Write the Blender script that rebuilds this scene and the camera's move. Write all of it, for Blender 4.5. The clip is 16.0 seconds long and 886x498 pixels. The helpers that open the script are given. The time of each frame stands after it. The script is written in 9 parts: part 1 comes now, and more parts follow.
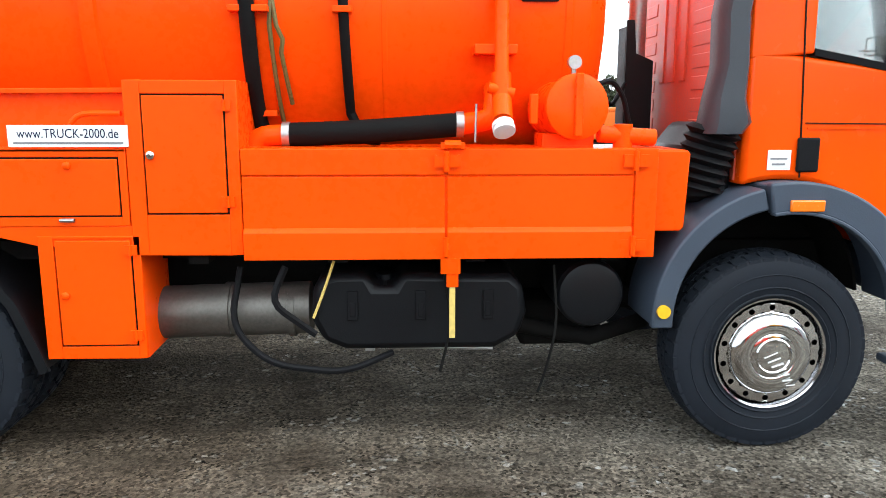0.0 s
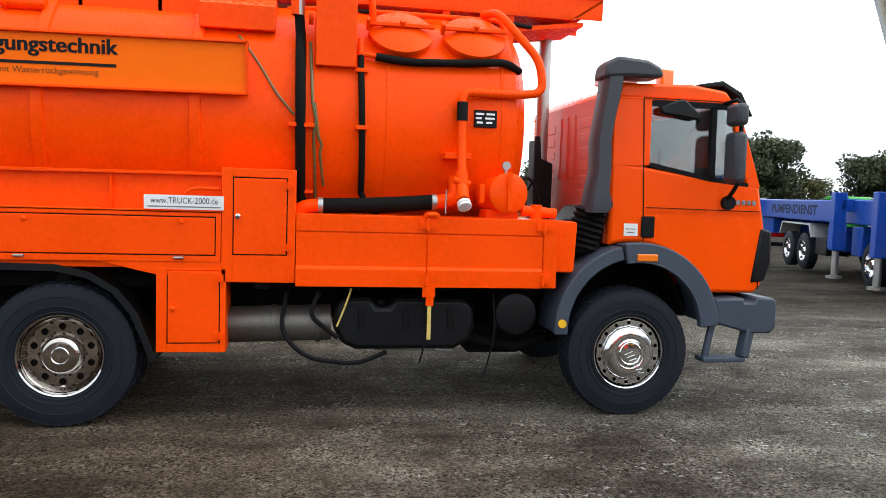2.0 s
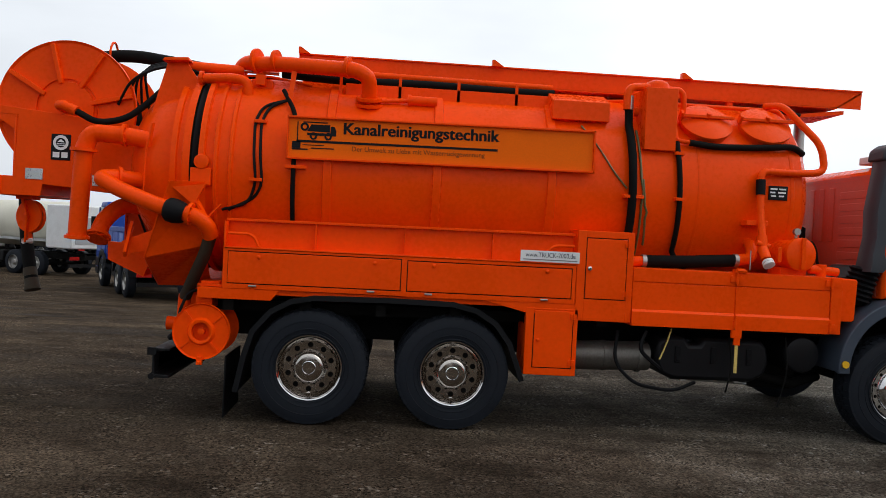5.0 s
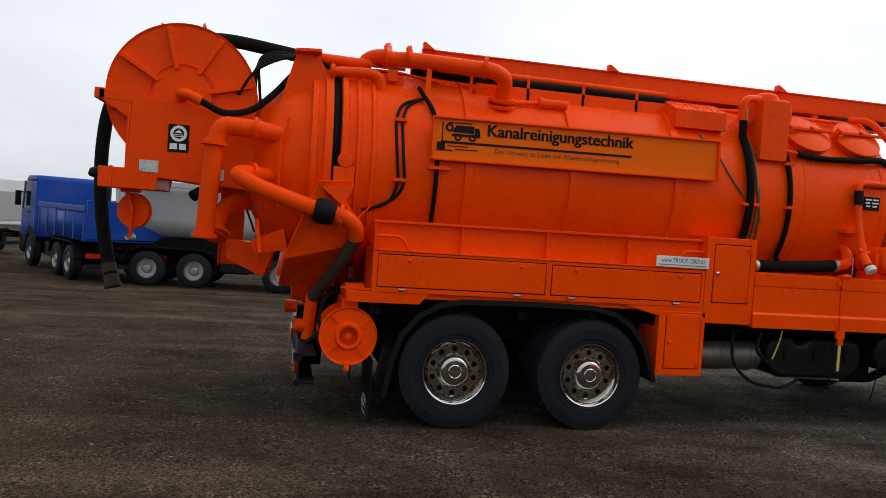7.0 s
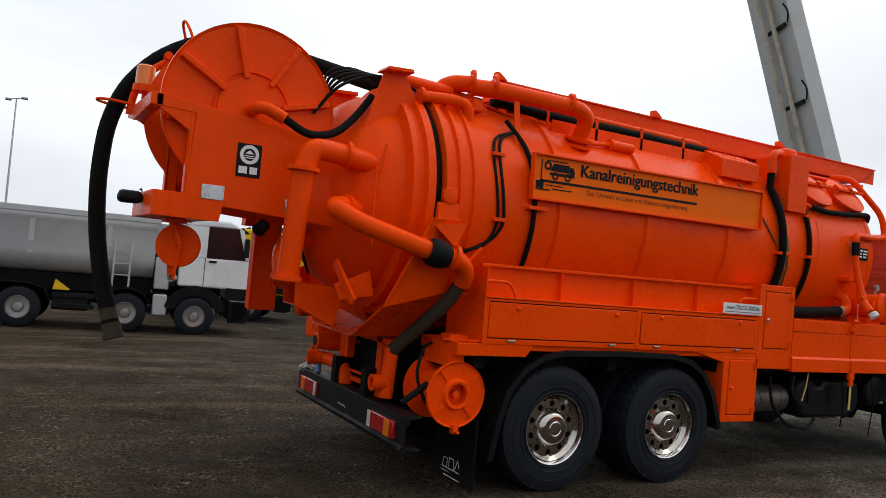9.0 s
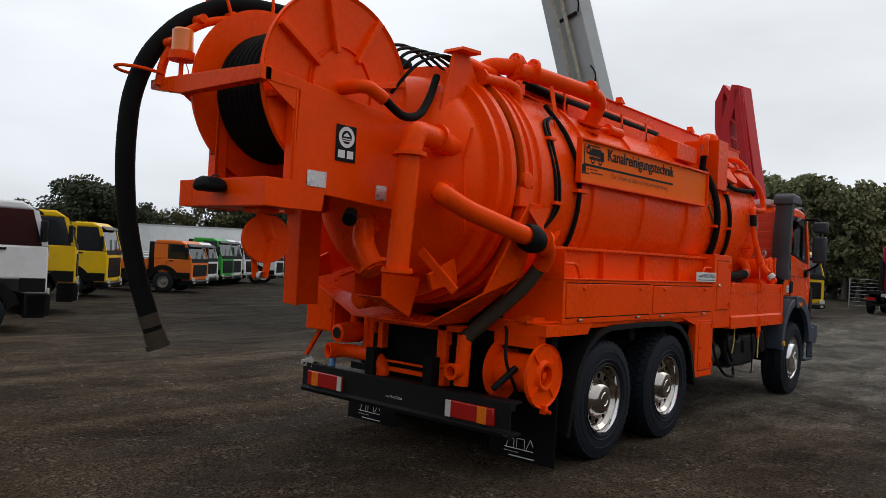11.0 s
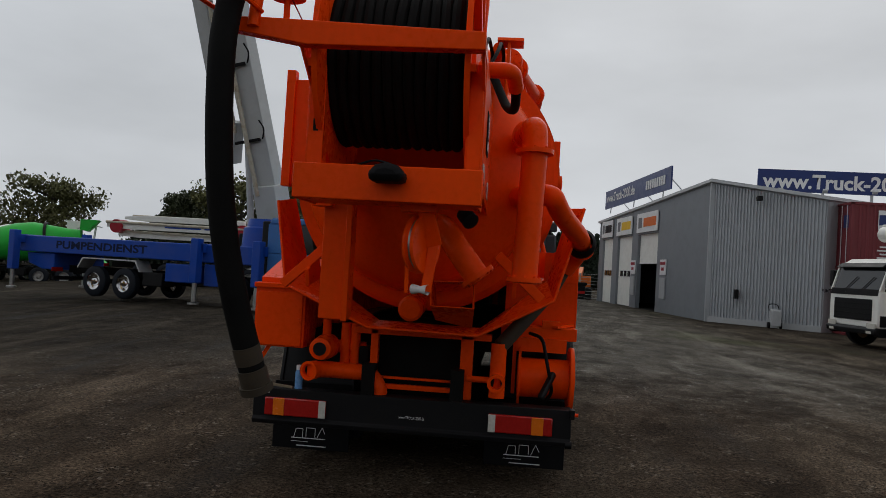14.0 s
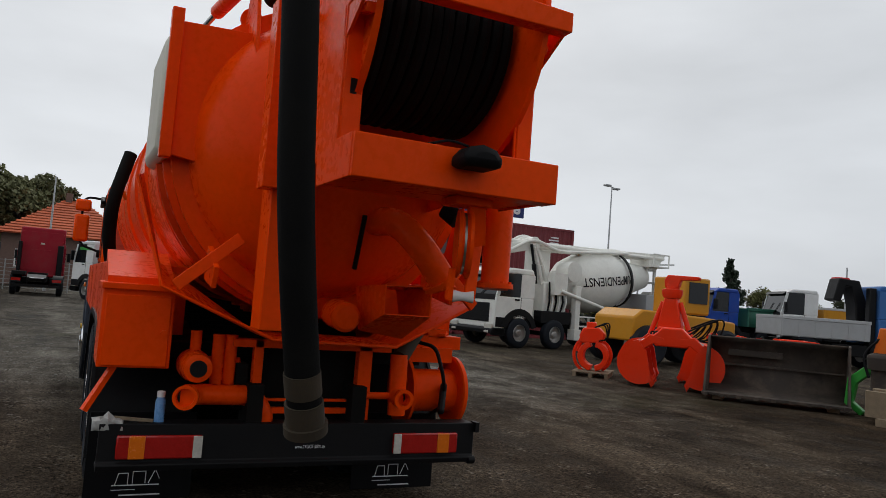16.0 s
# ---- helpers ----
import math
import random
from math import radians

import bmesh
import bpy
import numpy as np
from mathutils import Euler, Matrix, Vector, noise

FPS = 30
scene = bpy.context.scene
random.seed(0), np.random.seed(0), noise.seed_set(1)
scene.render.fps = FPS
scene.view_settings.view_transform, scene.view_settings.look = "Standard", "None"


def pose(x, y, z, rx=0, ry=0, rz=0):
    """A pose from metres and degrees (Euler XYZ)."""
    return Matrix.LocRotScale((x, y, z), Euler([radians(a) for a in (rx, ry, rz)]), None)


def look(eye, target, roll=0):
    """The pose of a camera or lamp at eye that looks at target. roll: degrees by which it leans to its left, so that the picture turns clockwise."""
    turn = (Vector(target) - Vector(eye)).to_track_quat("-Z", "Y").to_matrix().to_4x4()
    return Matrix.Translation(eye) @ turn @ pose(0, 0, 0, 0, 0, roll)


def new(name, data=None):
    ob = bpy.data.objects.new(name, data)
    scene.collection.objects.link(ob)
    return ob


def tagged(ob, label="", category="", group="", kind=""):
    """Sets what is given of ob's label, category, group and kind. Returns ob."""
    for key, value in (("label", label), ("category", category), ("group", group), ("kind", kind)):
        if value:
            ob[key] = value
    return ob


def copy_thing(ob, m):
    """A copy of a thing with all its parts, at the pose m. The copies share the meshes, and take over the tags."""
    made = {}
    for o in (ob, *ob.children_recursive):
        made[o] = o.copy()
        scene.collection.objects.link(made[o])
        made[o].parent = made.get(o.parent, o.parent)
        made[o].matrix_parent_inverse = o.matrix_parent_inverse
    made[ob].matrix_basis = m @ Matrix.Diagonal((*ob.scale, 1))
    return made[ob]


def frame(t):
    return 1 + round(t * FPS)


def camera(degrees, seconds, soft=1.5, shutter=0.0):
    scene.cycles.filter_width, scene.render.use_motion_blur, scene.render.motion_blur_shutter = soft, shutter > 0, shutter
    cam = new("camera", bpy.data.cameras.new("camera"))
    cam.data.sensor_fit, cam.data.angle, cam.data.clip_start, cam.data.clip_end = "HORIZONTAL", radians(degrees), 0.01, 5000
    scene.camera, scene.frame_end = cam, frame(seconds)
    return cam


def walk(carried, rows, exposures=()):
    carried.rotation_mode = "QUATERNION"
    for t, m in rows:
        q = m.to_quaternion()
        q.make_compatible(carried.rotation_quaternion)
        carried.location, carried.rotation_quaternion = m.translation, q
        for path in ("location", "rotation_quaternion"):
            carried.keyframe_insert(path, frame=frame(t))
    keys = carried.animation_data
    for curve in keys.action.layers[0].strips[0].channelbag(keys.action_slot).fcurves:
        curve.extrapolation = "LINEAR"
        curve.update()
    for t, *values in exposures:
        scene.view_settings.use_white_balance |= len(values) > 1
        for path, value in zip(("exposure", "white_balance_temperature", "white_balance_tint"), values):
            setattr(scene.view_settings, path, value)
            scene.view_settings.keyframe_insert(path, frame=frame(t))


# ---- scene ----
cam = camera(60.5, 16.0, soft=0.55)
PATH = [
    (0, (0.433, -0.201, 1.823), (0.526, 1.764, 1.461), 0.1),
    (0.5, (0.257, -0.736, 1.965), (0.29, 1.218, 1.54), 0.1),
    (1, (0.012, -1.235, 2.012), (0.254, 0.72, 1.666), 2.4),
    (1.5, (-0.073, -1.814, 1.869), (0.163, 0.16, 1.649), 2.1),
    (2, (-0.317, -2.301, 1.813), (0.041, -0.338, 1.669), 1.8),
    (2.5, (-0.477, -2.731, 1.852), (-0.229, -0.747, 1.816), 0.1),
    (3, (-0.751, -3.054, 1.868), (-0.388, -1.089, 1.936), 1.9),
    (3.5, (-1.11, -3.304, 1.852), (-0.776, -1.333, 1.813), -0.5),
    (4, (-1.518, -3.349, 1.865), (-1.489, -1.35, 1.814), -0.9),
    (4.5, (-2.081, -3.455, 1.78), (-1.989, -1.458, 1.745), 2.8),
    (5, (-2.708, -3.53, 1.824), (-2.572, -1.535, 1.793), 3.0),
    (5.2, (-2.935, -3.508, 1.812), (-2.85, -1.511, 1.733), 3.5),
    (7.3, (-5.493, -3.008, 2.01), (-4.996, -1.072, 1.927), 2.8),
    (7.5, (-5.741, -2.86, 2.048), (-5.268, -0.92, 1.945), 0.1),
    (8, (-6.385, -2.549, 1.819), (-5.712, -0.665, 1.834), 2.9),
    (8.5, (-7.019, -2.098, 1.846), (-6.159, -0.293, 1.784), 3.2),
    (9, (-7.572, -1.57, 1.825), (-6.596, 0.175, 1.876), 5.2),
    (9.5, (-8.124, -1.23, 1.854), (-6.995, 0.421, 1.842), 5.4),
    (9.7, (-8.304, -0.987, 1.777), (-7.117, 0.622, 1.826), 3.0),
    (11.8, (-10.175, 1.336, 1.745), (-8.494, 2.419, 1.804), 3.5),
    (12, (-10.196, 1.682, 1.764), (-8.481, 2.705, 1.873), 2.0),
    (12.5, (-10.466, 2.234, 1.697), (-8.663, 3.084, 1.858), 3.4),
    (13, (-10.664, 2.853, 1.681), (-8.791, 3.541, 1.816), 4.9),
    (13.5, (-10.718, 3.511, 1.729), (-8.789, 4.013, 1.881), 2.4),
    (14, (-10.737, 4.138, 1.69), (-8.746, 4.327, 1.739), 3.4),
    (14.5, (-10.626, 4.747, 1.632), (-8.63, 4.676, 1.717), -0.2),
    (15, (-10.462, 5.41, 1.595), (-8.508, 4.997, 1.693), 2.7),
    (15.5, (-10.121, 5.796, 1.659), (-8.203, 5.235, 1.738), -0.6),
    (16, (-9.742, 6.348, 1.548), (-7.944, 5.483, 1.675), 4.4),
]
EXPOSURES = [(0, 1.68, 6150, 4), (0.5, 1.7, 6150, 4), (1.5, 1.28, 6200, 5), (2.0, 0.9, 6300, 7), (2.5, 0.55, 6400, 10), (3.0, 0.05, 6500, 10), (3.5, -0.35, 6450, 10), (4.0, -0.3, 6450, 10), (5.0, -0.18, 6450, 10),
             (7.5, -0.28, 6500, 10), (9.0, -0.22, 6500, 10), (12.0, -0.58, 6500, 10), (13.0, -0.75, 6500, 10), (14.0, -0.93, 6500, 10), (14.5, -0.8, 6500, 10), (15.0, -0.75, 6500, 10), (16.0, -0.6, 6500, 10)]
walk(cam, [(t, look(eye, target, roll)) for t, eye, target, roll in PATH], EXPOSURES)

# ---- world and light ----
world = bpy.data.worlds.new("overcast_sky")
scene.world = world
world.use_nodes = True
wn, wl = world.node_tree.nodes, world.node_tree.links
wn.clear()
SUN_EL, SUN_AZ = 50.0, 105.0
w_out = wn.new("ShaderNodeOutputWorld")
w_bg = wn.new("ShaderNodeBackground")
w_sky = wn.new("ShaderNodeTexSky")
w_sky.sky_type = "NISHITA"
w_sky.sun_disc = False
w_sky.sun_elevation, w_sky.sun_rotation = radians(SUN_EL), radians(SUN_AZ)
w_sky.dust_density, w_sky.ozone_density = 6.0, 1.0
w_dim = wn.new("ShaderNodeMixRGB")
w_dim.blend_type, w_dim.inputs[0].default_value = "MULTIPLY", 1.0
w_dim.inputs[2].default_value = (0.1, 0.1, 0.1, 1)
w_tc = wn.new("ShaderNodeTexCoord")
w_sep = wn.new("ShaderNodeSeparateXYZ")
w_ramp = wn.new("ShaderNodeValToRGB")
w_ramp.color_ramp.elements[0].position, w_ramp.color_ramp.elements[0].color = 0.0, (0.74, 0.78, 0.83, 1)
w_ramp.color_ramp.elements[1].position, w_ramp.color_ramp.elements[1].color = 1.0, (1.05, 1.08, 1.1, 1)
w_mid = w_ramp.color_ramp.elements.new(0.4)
w_mid.color = (0.92, 0.96, 1.0, 1)
w_map = wn.new("ShaderNodeMapping")
w_map.inputs["Scale"].default_value = (1.0, 1.0, 3.2)
w_noise = wn.new("ShaderNodeTexNoise")
w_noise.inputs["Scale"].default_value, w_noise.inputs["Detail"].default_value = 1.5, 6.0
w_cr = wn.new("ShaderNodeMapRange")
w_cr.inputs["From Min"].default_value, w_cr.inputs["From Max"].default_value = 0.3, 0.72
w_cr.inputs["To Min"].default_value, w_cr.inputs["To Max"].default_value = 0.78, 1.14
w_cloud = wn.new("ShaderNodeMixRGB")
w_cloud.blend_type, w_cloud.inputs[0].default_value = "MULTIPLY", 1.0
w_mix = wn.new("ShaderNodeMixRGB")
w_mix.inputs[0].default_value = 0.9
wl.new(w_tc.outputs["Generated"], w_sep.inputs[0])
wl.new(w_sep.outputs["Z"], w_ramp.inputs[0])
w_rise = wn.new("ShaderNodeMapRange")
w_rise.inputs["From Min"].default_value, w_rise.inputs["From Max"].default_value = -1.0, 1.0
w_rise.inputs["To Min"].default_value, w_rise.inputs["To Max"].default_value = 0.76, 1.22
w_dot = wn.new("ShaderNodeVectorMath")
w_dot.operation = "DOT_PRODUCT"
w_dot.inputs[1].default_value = (0.9, 0.44, 0.0)
wl.new(w_tc.outputs["Generated"], w_dot.inputs[0])
wl.new(w_dot.outputs["Value"], w_rise.inputs["Value"])
w_glow = wn.new("ShaderNodeMixRGB")
w_glow.blend_type, w_glow.inputs[0].default_value = "MULTIPLY", 1.0
wl.new(w_ramp.outputs[0], w_glow.inputs[1])
wl.new(w_rise.outputs[0], w_glow.inputs[2])
wl.new(w_tc.outputs["Generated"], w_map.inputs[0])
wl.new(w_map.outputs[0], w_noise.inputs["Vector"])
wl.new(w_noise.outputs["Fac"], w_cr.inputs["Value"])
wl.new(w_glow.outputs[0], w_cloud.inputs[1])
wl.new(w_cr.outputs[0], w_cloud.inputs[2])
wl.new(w_sky.outputs[0], w_dim.inputs[1])
wl.new(w_dim.outputs[0], w_mix.inputs[1])
wl.new(w_cloud.outputs[0], w_mix.inputs[2])
wl.new(w_mix.outputs[0], w_bg.inputs["Color"])
wl.new(w_bg.outputs[0], w_out.inputs["Surface"])
w_bg.inputs["Strength"].default_value = 1.25

sun_data = bpy.data.lights.new("sun", "SUN")
sun_data.energy, sun_data.angle, sun_data.color = 0.5, radians(40), (1.0, 0.96, 0.9)
sun = new("sun", sun_data)
_e, _a = radians(SUN_EL), radians(SUN_AZ)
sun.matrix_world = look((0, 0, 30), (-math.sin(_a) * math.cos(_e), -math.cos(_a) * math.cos(_e), 30 - math.sin(_e)))


# ---- materials ----
def material(name, color, rough=0.5, metal=0.0, spec=0.5, coat=0.0, vary=0.12, scale=3.0, fine=60.0, bump=0.05, dirt=0.0,
             dirt_color=(0.05, 0.045, 0.04), dirt_scale=1.5, rough_vary=0.12, trans=0.0, emit=None, per_object=0.0):
    m = bpy.data.materials.new(name)
    m.use_nodes = True
    n, l = m.node_tree.nodes, m.node_tree.links
    b = n["Principled BSDF"]
    b.inputs["Metallic"].default_value = metal
    b.inputs["Specular IOR Level"].default_value = spec
    b.inputs["Coat Weight"].default_value = coat
    b.inputs["Coat Roughness"].default_value = 0.15
    b.inputs["Transmission Weight"].default_value = trans
    tc = n.new("ShaderNodeTexCoord")
    big, small = n.new("ShaderNodeTexNoise"), n.new("ShaderNodeTexNoise")
    for node, s, d in ((big, scale, 4.0), (small, fine, 3.0)):
        node.inputs["Scale"].default_value, node.inputs["Detail"].default_value = s, d
        l.new(tc.outputs["Object"], node.inputs["Vector"])
    add = n.new("ShaderNodeMath")
    add.operation = "MULTIPLY_ADD"
    add.inputs[1].default_value, add.inputs[2].default_value = 0.5, 0.0
    l.new(small.outputs["Fac"], add.inputs[0])
    half = n.new("ShaderNodeMath")
    half.operation = "MULTIPLY_ADD"
    half.inputs[1].default_value = 0.5
    l.new(big.outputs["Fac"], half.inputs[0])
    l.new(add.outputs[0], half.inputs[2])
    rng = n.new("ShaderNodeMapRange")
    rng.inputs["From Min"].default_value, rng.inputs["From Max"].default_value = 0.3, 0.7
    rng.inputs["To Min"].default_value, rng.inputs["To Max"].default_value = 1.0 - vary, 1.0 + vary
    l.new(half.outputs[0], rng.inputs["Value"])
    mul = n.new("ShaderNodeMixRGB")
    mul.blend_type, mul.inputs[0].default_value = "MULTIPLY", 1.0
    mul.inputs[1].default_value = (*color, 1)
    l.new(rng.outputs[0], mul.inputs[2])
    last = mul.outputs[0]
    if per_object:
        info = n.new("ShaderNodeObjectInfo")
        pr = n.new("ShaderNodeMapRange")
        pr.inputs["To Min"].default_value, pr.inputs["To Max"].default_value = 1 - per_object, 1 + per_object
        l.new(info.outputs["Random"], pr.inputs["Value"])
        pm = n.new("ShaderNodeMixRGB")
        pm.blend_type, pm.inputs[0].default_value = "MULTIPLY", 1.0
        l.new(last, pm.inputs[1])
        l.new(pr.outputs[0], pm.inputs[2])
        last = pm.outputs[0]
    if dirt:
        dn = n.new("ShaderNodeTexNoise")
        dn.inputs["Scale"].default_value, dn.inputs["Detail"].default_value = dirt_scale, 8.0
        dn.inputs["Roughness"].default_value = 0.7
        l.new(tc.outputs["Object"], dn.inputs["Vector"])
        dr = n.new("ShaderNodeMapRange")
        dr.inputs["From Min"].default_value, dr.inputs["From Max"].default_value = 0.45, 0.75
        dr.inputs["To Max"].default_value = dirt
        l.new(dn.outputs["Fac"], dr.inputs["Value"])
        dm = n.new("ShaderNodeMixRGB")
        dm.inputs[2].default_value = (*dirt_color, 1)
        l.new(dr.outputs[0], dm.inputs[0])
        l.new(last, dm.inputs[1])
        last = dm.outputs[0]
    l.new(last, b.inputs["Base Color"])
    rr = n.new("ShaderNodeMapRange")
    rr.inputs["From Min"].default_value, rr.inputs["From Max"].default_value = 0.3, 0.7
    rr.inputs["To Min"].default_value, rr.inputs["To Max"].default_value = max(rough - rough_vary, 0.02), min(rough + rough_vary, 1)
    l.new(half.outputs[0], rr.inputs["Value"])
    l.new(rr.outputs[0], b.inputs["Roughness"])
    if bump:
        bp = n.new("ShaderNodeBump")
        bp.inputs["Strength"].default_value, bp.inputs["Distance"].default_value = bump, 0.01
        l.new(half.outputs[0], bp.inputs["Height"])
        l.new(bp.outputs[0], b.inputs["Normal"])
    if emit:
        b.inputs["Emission Color"].default_value, b.inputs["Emission Strength"].default_value = (*emit[0], 1), emit[1]
    return m


ORANGE = material("orange_paint", (0.92, 0.068, 0.0003), 0.3, spec=0.08, vary=0.07, scale=1.4, fine=25, bump=0.06, dirt=0.12, dirt_color=(0.3, 0.03, 0.004), dirt_scale=2.2)
ORANGE_CAB = material("orange_cab_paint", (0.92, 0.078, 0.0004), 0.24, spec=0.12, coat=0.03, vary=0.04, scale=1.0, fine=12, bump=0.02)
SIGN_ORANGE = material("faded_sign_orange", (0.9, 0.14, 0.002), 0.5, spec=0.08, vary=0.08, scale=2.0, bump=0.03)
RED_FADED = material("faded_red_paint", (0.62, 0.075, 0.03), 0.45, vary=0.15, scale=2, dirt=0.2, dirt_color=(0.5, 0.25, 0.2))
RUBBER = material("black_rubber", (0.006, 0.006, 0.007), 0.62, spec=0.12, vary=0.25, scale=4, fine=80, bump=0.15)
TYRE = material("tyre_rubber", (0.0095, 0.0122, 0.0178), 0.65, spec=0.18, vary=0.25, scale=5, fine=50, bump=0.12, dirt=0.25, dirt_color=(0.016, 0.016, 0.017), dirt_scale=3)
HOSE = material("black_hose", (0.006, 0.006, 0.006), 0.75, spec=0.08, vary=0.3, scale=6, fine=90, bump=0.3, dirt=0.3, dirt_color=(0.018, 0.016, 0.012))
GREYPLASTIC = material("grey_plastic", (0.044, 0.057, 0.08), 0.5, spec=0.3, vary=0.12, scale=3, fine=120, bump=0.1)
DARKPLASTIC = material("dark_plastic", (0.005, 0.0055, 0.0068), 0.42, spec=0.2, vary=0.15, fine=120, bump=0.12)
MIRRORGREY = material("grey_mirror_plastic", (0.04, 0.044, 0.052), 0.48, spec=0.3, vary=0.12, fine=120, bump=0.1)
BLACK = material("black_steel", (0.005, 0.005, 0.006), 0.55, spec=0.2, vary=0.3, scale=5, bump=0.1, dirt=0.25, dirt_color=(0.02, 0.018, 0.015))
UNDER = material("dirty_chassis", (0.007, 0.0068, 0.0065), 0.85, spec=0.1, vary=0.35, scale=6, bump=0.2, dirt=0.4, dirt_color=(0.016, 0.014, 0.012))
CHROME = material("chrome", (0.72, 0.72, 0.73), 0.1, metal=1.0, vary=0.05, scale=9, fine=70, bump=0.02, rough_vary=0.06)
SCUFF = material("scuffed_chrome", (0.7, 0.7, 0.7), 0.7, metal=0.2, vary=0.2, fine=90, bump=0.1)
CHROME_DULL = material("dull_chrome", (0.55, 0.51, 0.47), 0.14, metal=1.0, vary=0.15, scale=7, fine=60, bump=0.03)
STEEL = material("weathered_steel", (0.4, 0.4, 0.39), 0.42, metal=0.9, vary=0.2, scale=6, bump=0.15, dirt=0.3, dirt_color=(0.2, 0.12, 0.07))
CHEQUER = material("chequer_plate", (0.55, 0.56, 0.56), 0.3, metal=1.0, vary=0.25, scale=8, fine=110, bump=0.5)
DULLSTEEL = material("dull_exhaust_steel", (0.16, 0.15, 0.135), 0.5, metal=0.7, vary=0.3, scale=5, bump=0.1, dirt=0.5, dirt_color=(0.05, 0.04, 0.03))
ZINC = material("galvanised_steel", (0.5, 0.51, 0.52), 0.5, metal=0.6, vary=0.15, scale=7, bump=0.05)
WHITE = material("white_paint", (0.75, 0.76, 0.75), 0.35, vary=0.05, scale=2, bump=0.03, dirt=0.2, dirt_color=(0.4, 0.38, 0.33))
WHITE_OLD = material("yellowed_white_plastic", (0.62, 0.6, 0.5), 0.5, vary=0.1, scale=3, bump=0.05, dirt=0.35, dirt_color=(0.3, 0.28, 0.22))
LETTER_WHITE = material("white_lettering", (0.8, 0.8, 0.8), 0.5, spec=0.08, vary=0.03)
LETTER_BLACK = material("black_lettering", (0.012, 0.012, 0.014), 0.5, spec=0.08, vary=0.1)
LETTER_GREY = material("grey_lettering", (0.2, 0.2, 0.21), 0.5, spec=0.08, vary=0.1)
LETTER_DARK = material("brown_lettering", (0.16, 0.05, 0.015), 0.5, spec=0.08, vary=0.1)
LETTER_NAVY = material("navy_lettering", (0.012, 0.018, 0.05), 0.5, spec=0.08, vary=0.1)
AMBER = material("amber_plastic", (0.8, 0.17, 0.006), 0.2, vary=0.06, coat=0.4)
REDLENS = material("red_lens", (0.4, 0.01, 0.008), 0.15, vary=0.15, scale=20, coat=0.5)
CLEARLENS = material("clear_lens", (0.6, 0.58, 0.52), 0.15, vary=0.15, scale=20, coat=0.5)
GOLD = material("yellow_reflector", (0.8, 0.45, 0.02), 0.25, vary=0.1)
STRAP = material("yellow_strap", (0.62, 0.45, 0.12), 0.8, vary=0.2, scale=20)
GREENHOSE = material("clear_green_hose", (0.13, 0.11, 0.035), 0.35, vary=0.2, scale=9)
OLIVE = material("muddy_hose", (0.035, 0.024, 0.012), 0.8, vary=0.4, scale=8, bump=0.3)
BLUE_CAN = material("blue_can", (0.12, 0.3, 0.6), 0.3, vary=0.08)
CLOTH = material("dirty_rag", (0.45, 0.45, 0.43), 0.9, vary=0.3, scale=20, bump=0.4)
WOOD = material("weathered_wood", (0.22, 0.17, 0.11), 0.85, vary=0.3, scale=9, bump=0.3)
SEAT = material("dark_seat_cloth", (0.03, 0.03, 0.035), 0.9, vary=0.2)


def glass_material(name, tint, alpha):
    m = bpy.data.materials.new(name)
    m.use_nodes = True
    n, l = m.node_tree.nodes, m.node_tree.links
    out = n["Material Output"]
    n.remove(n["Principled BSDF"])
    tr, gl, mx, fr = n.new("ShaderNodeBsdfTransparent"), n.new("ShaderNodeBsdfGlossy"), n.new("ShaderNodeMixShader"), n.new("ShaderNodeFresnel")
    tr.inputs[0].default_value = (*tint, 1)
    gl.inputs["Roughness"].default_value = 0.02
    fr.inputs["IOR"].default_value = alpha
    l.new(fr.outputs[0], mx.inputs[0])
    l.new(tr.outputs[0], mx.inputs[1])
    l.new(gl.outputs[0], mx.inputs[2])
    l.new(mx.outputs[0], out.inputs["Surface"])
    return m


GLASS = glass_material("cab_glass", (0.84, 0.9, 0.89), 1.9)
DARKGLASS = material("dark_window", (0.012, 0.014, 0.017), 0.1, spec=0.4, vary=0.1, bump=0.0, rough_vary=0.02)


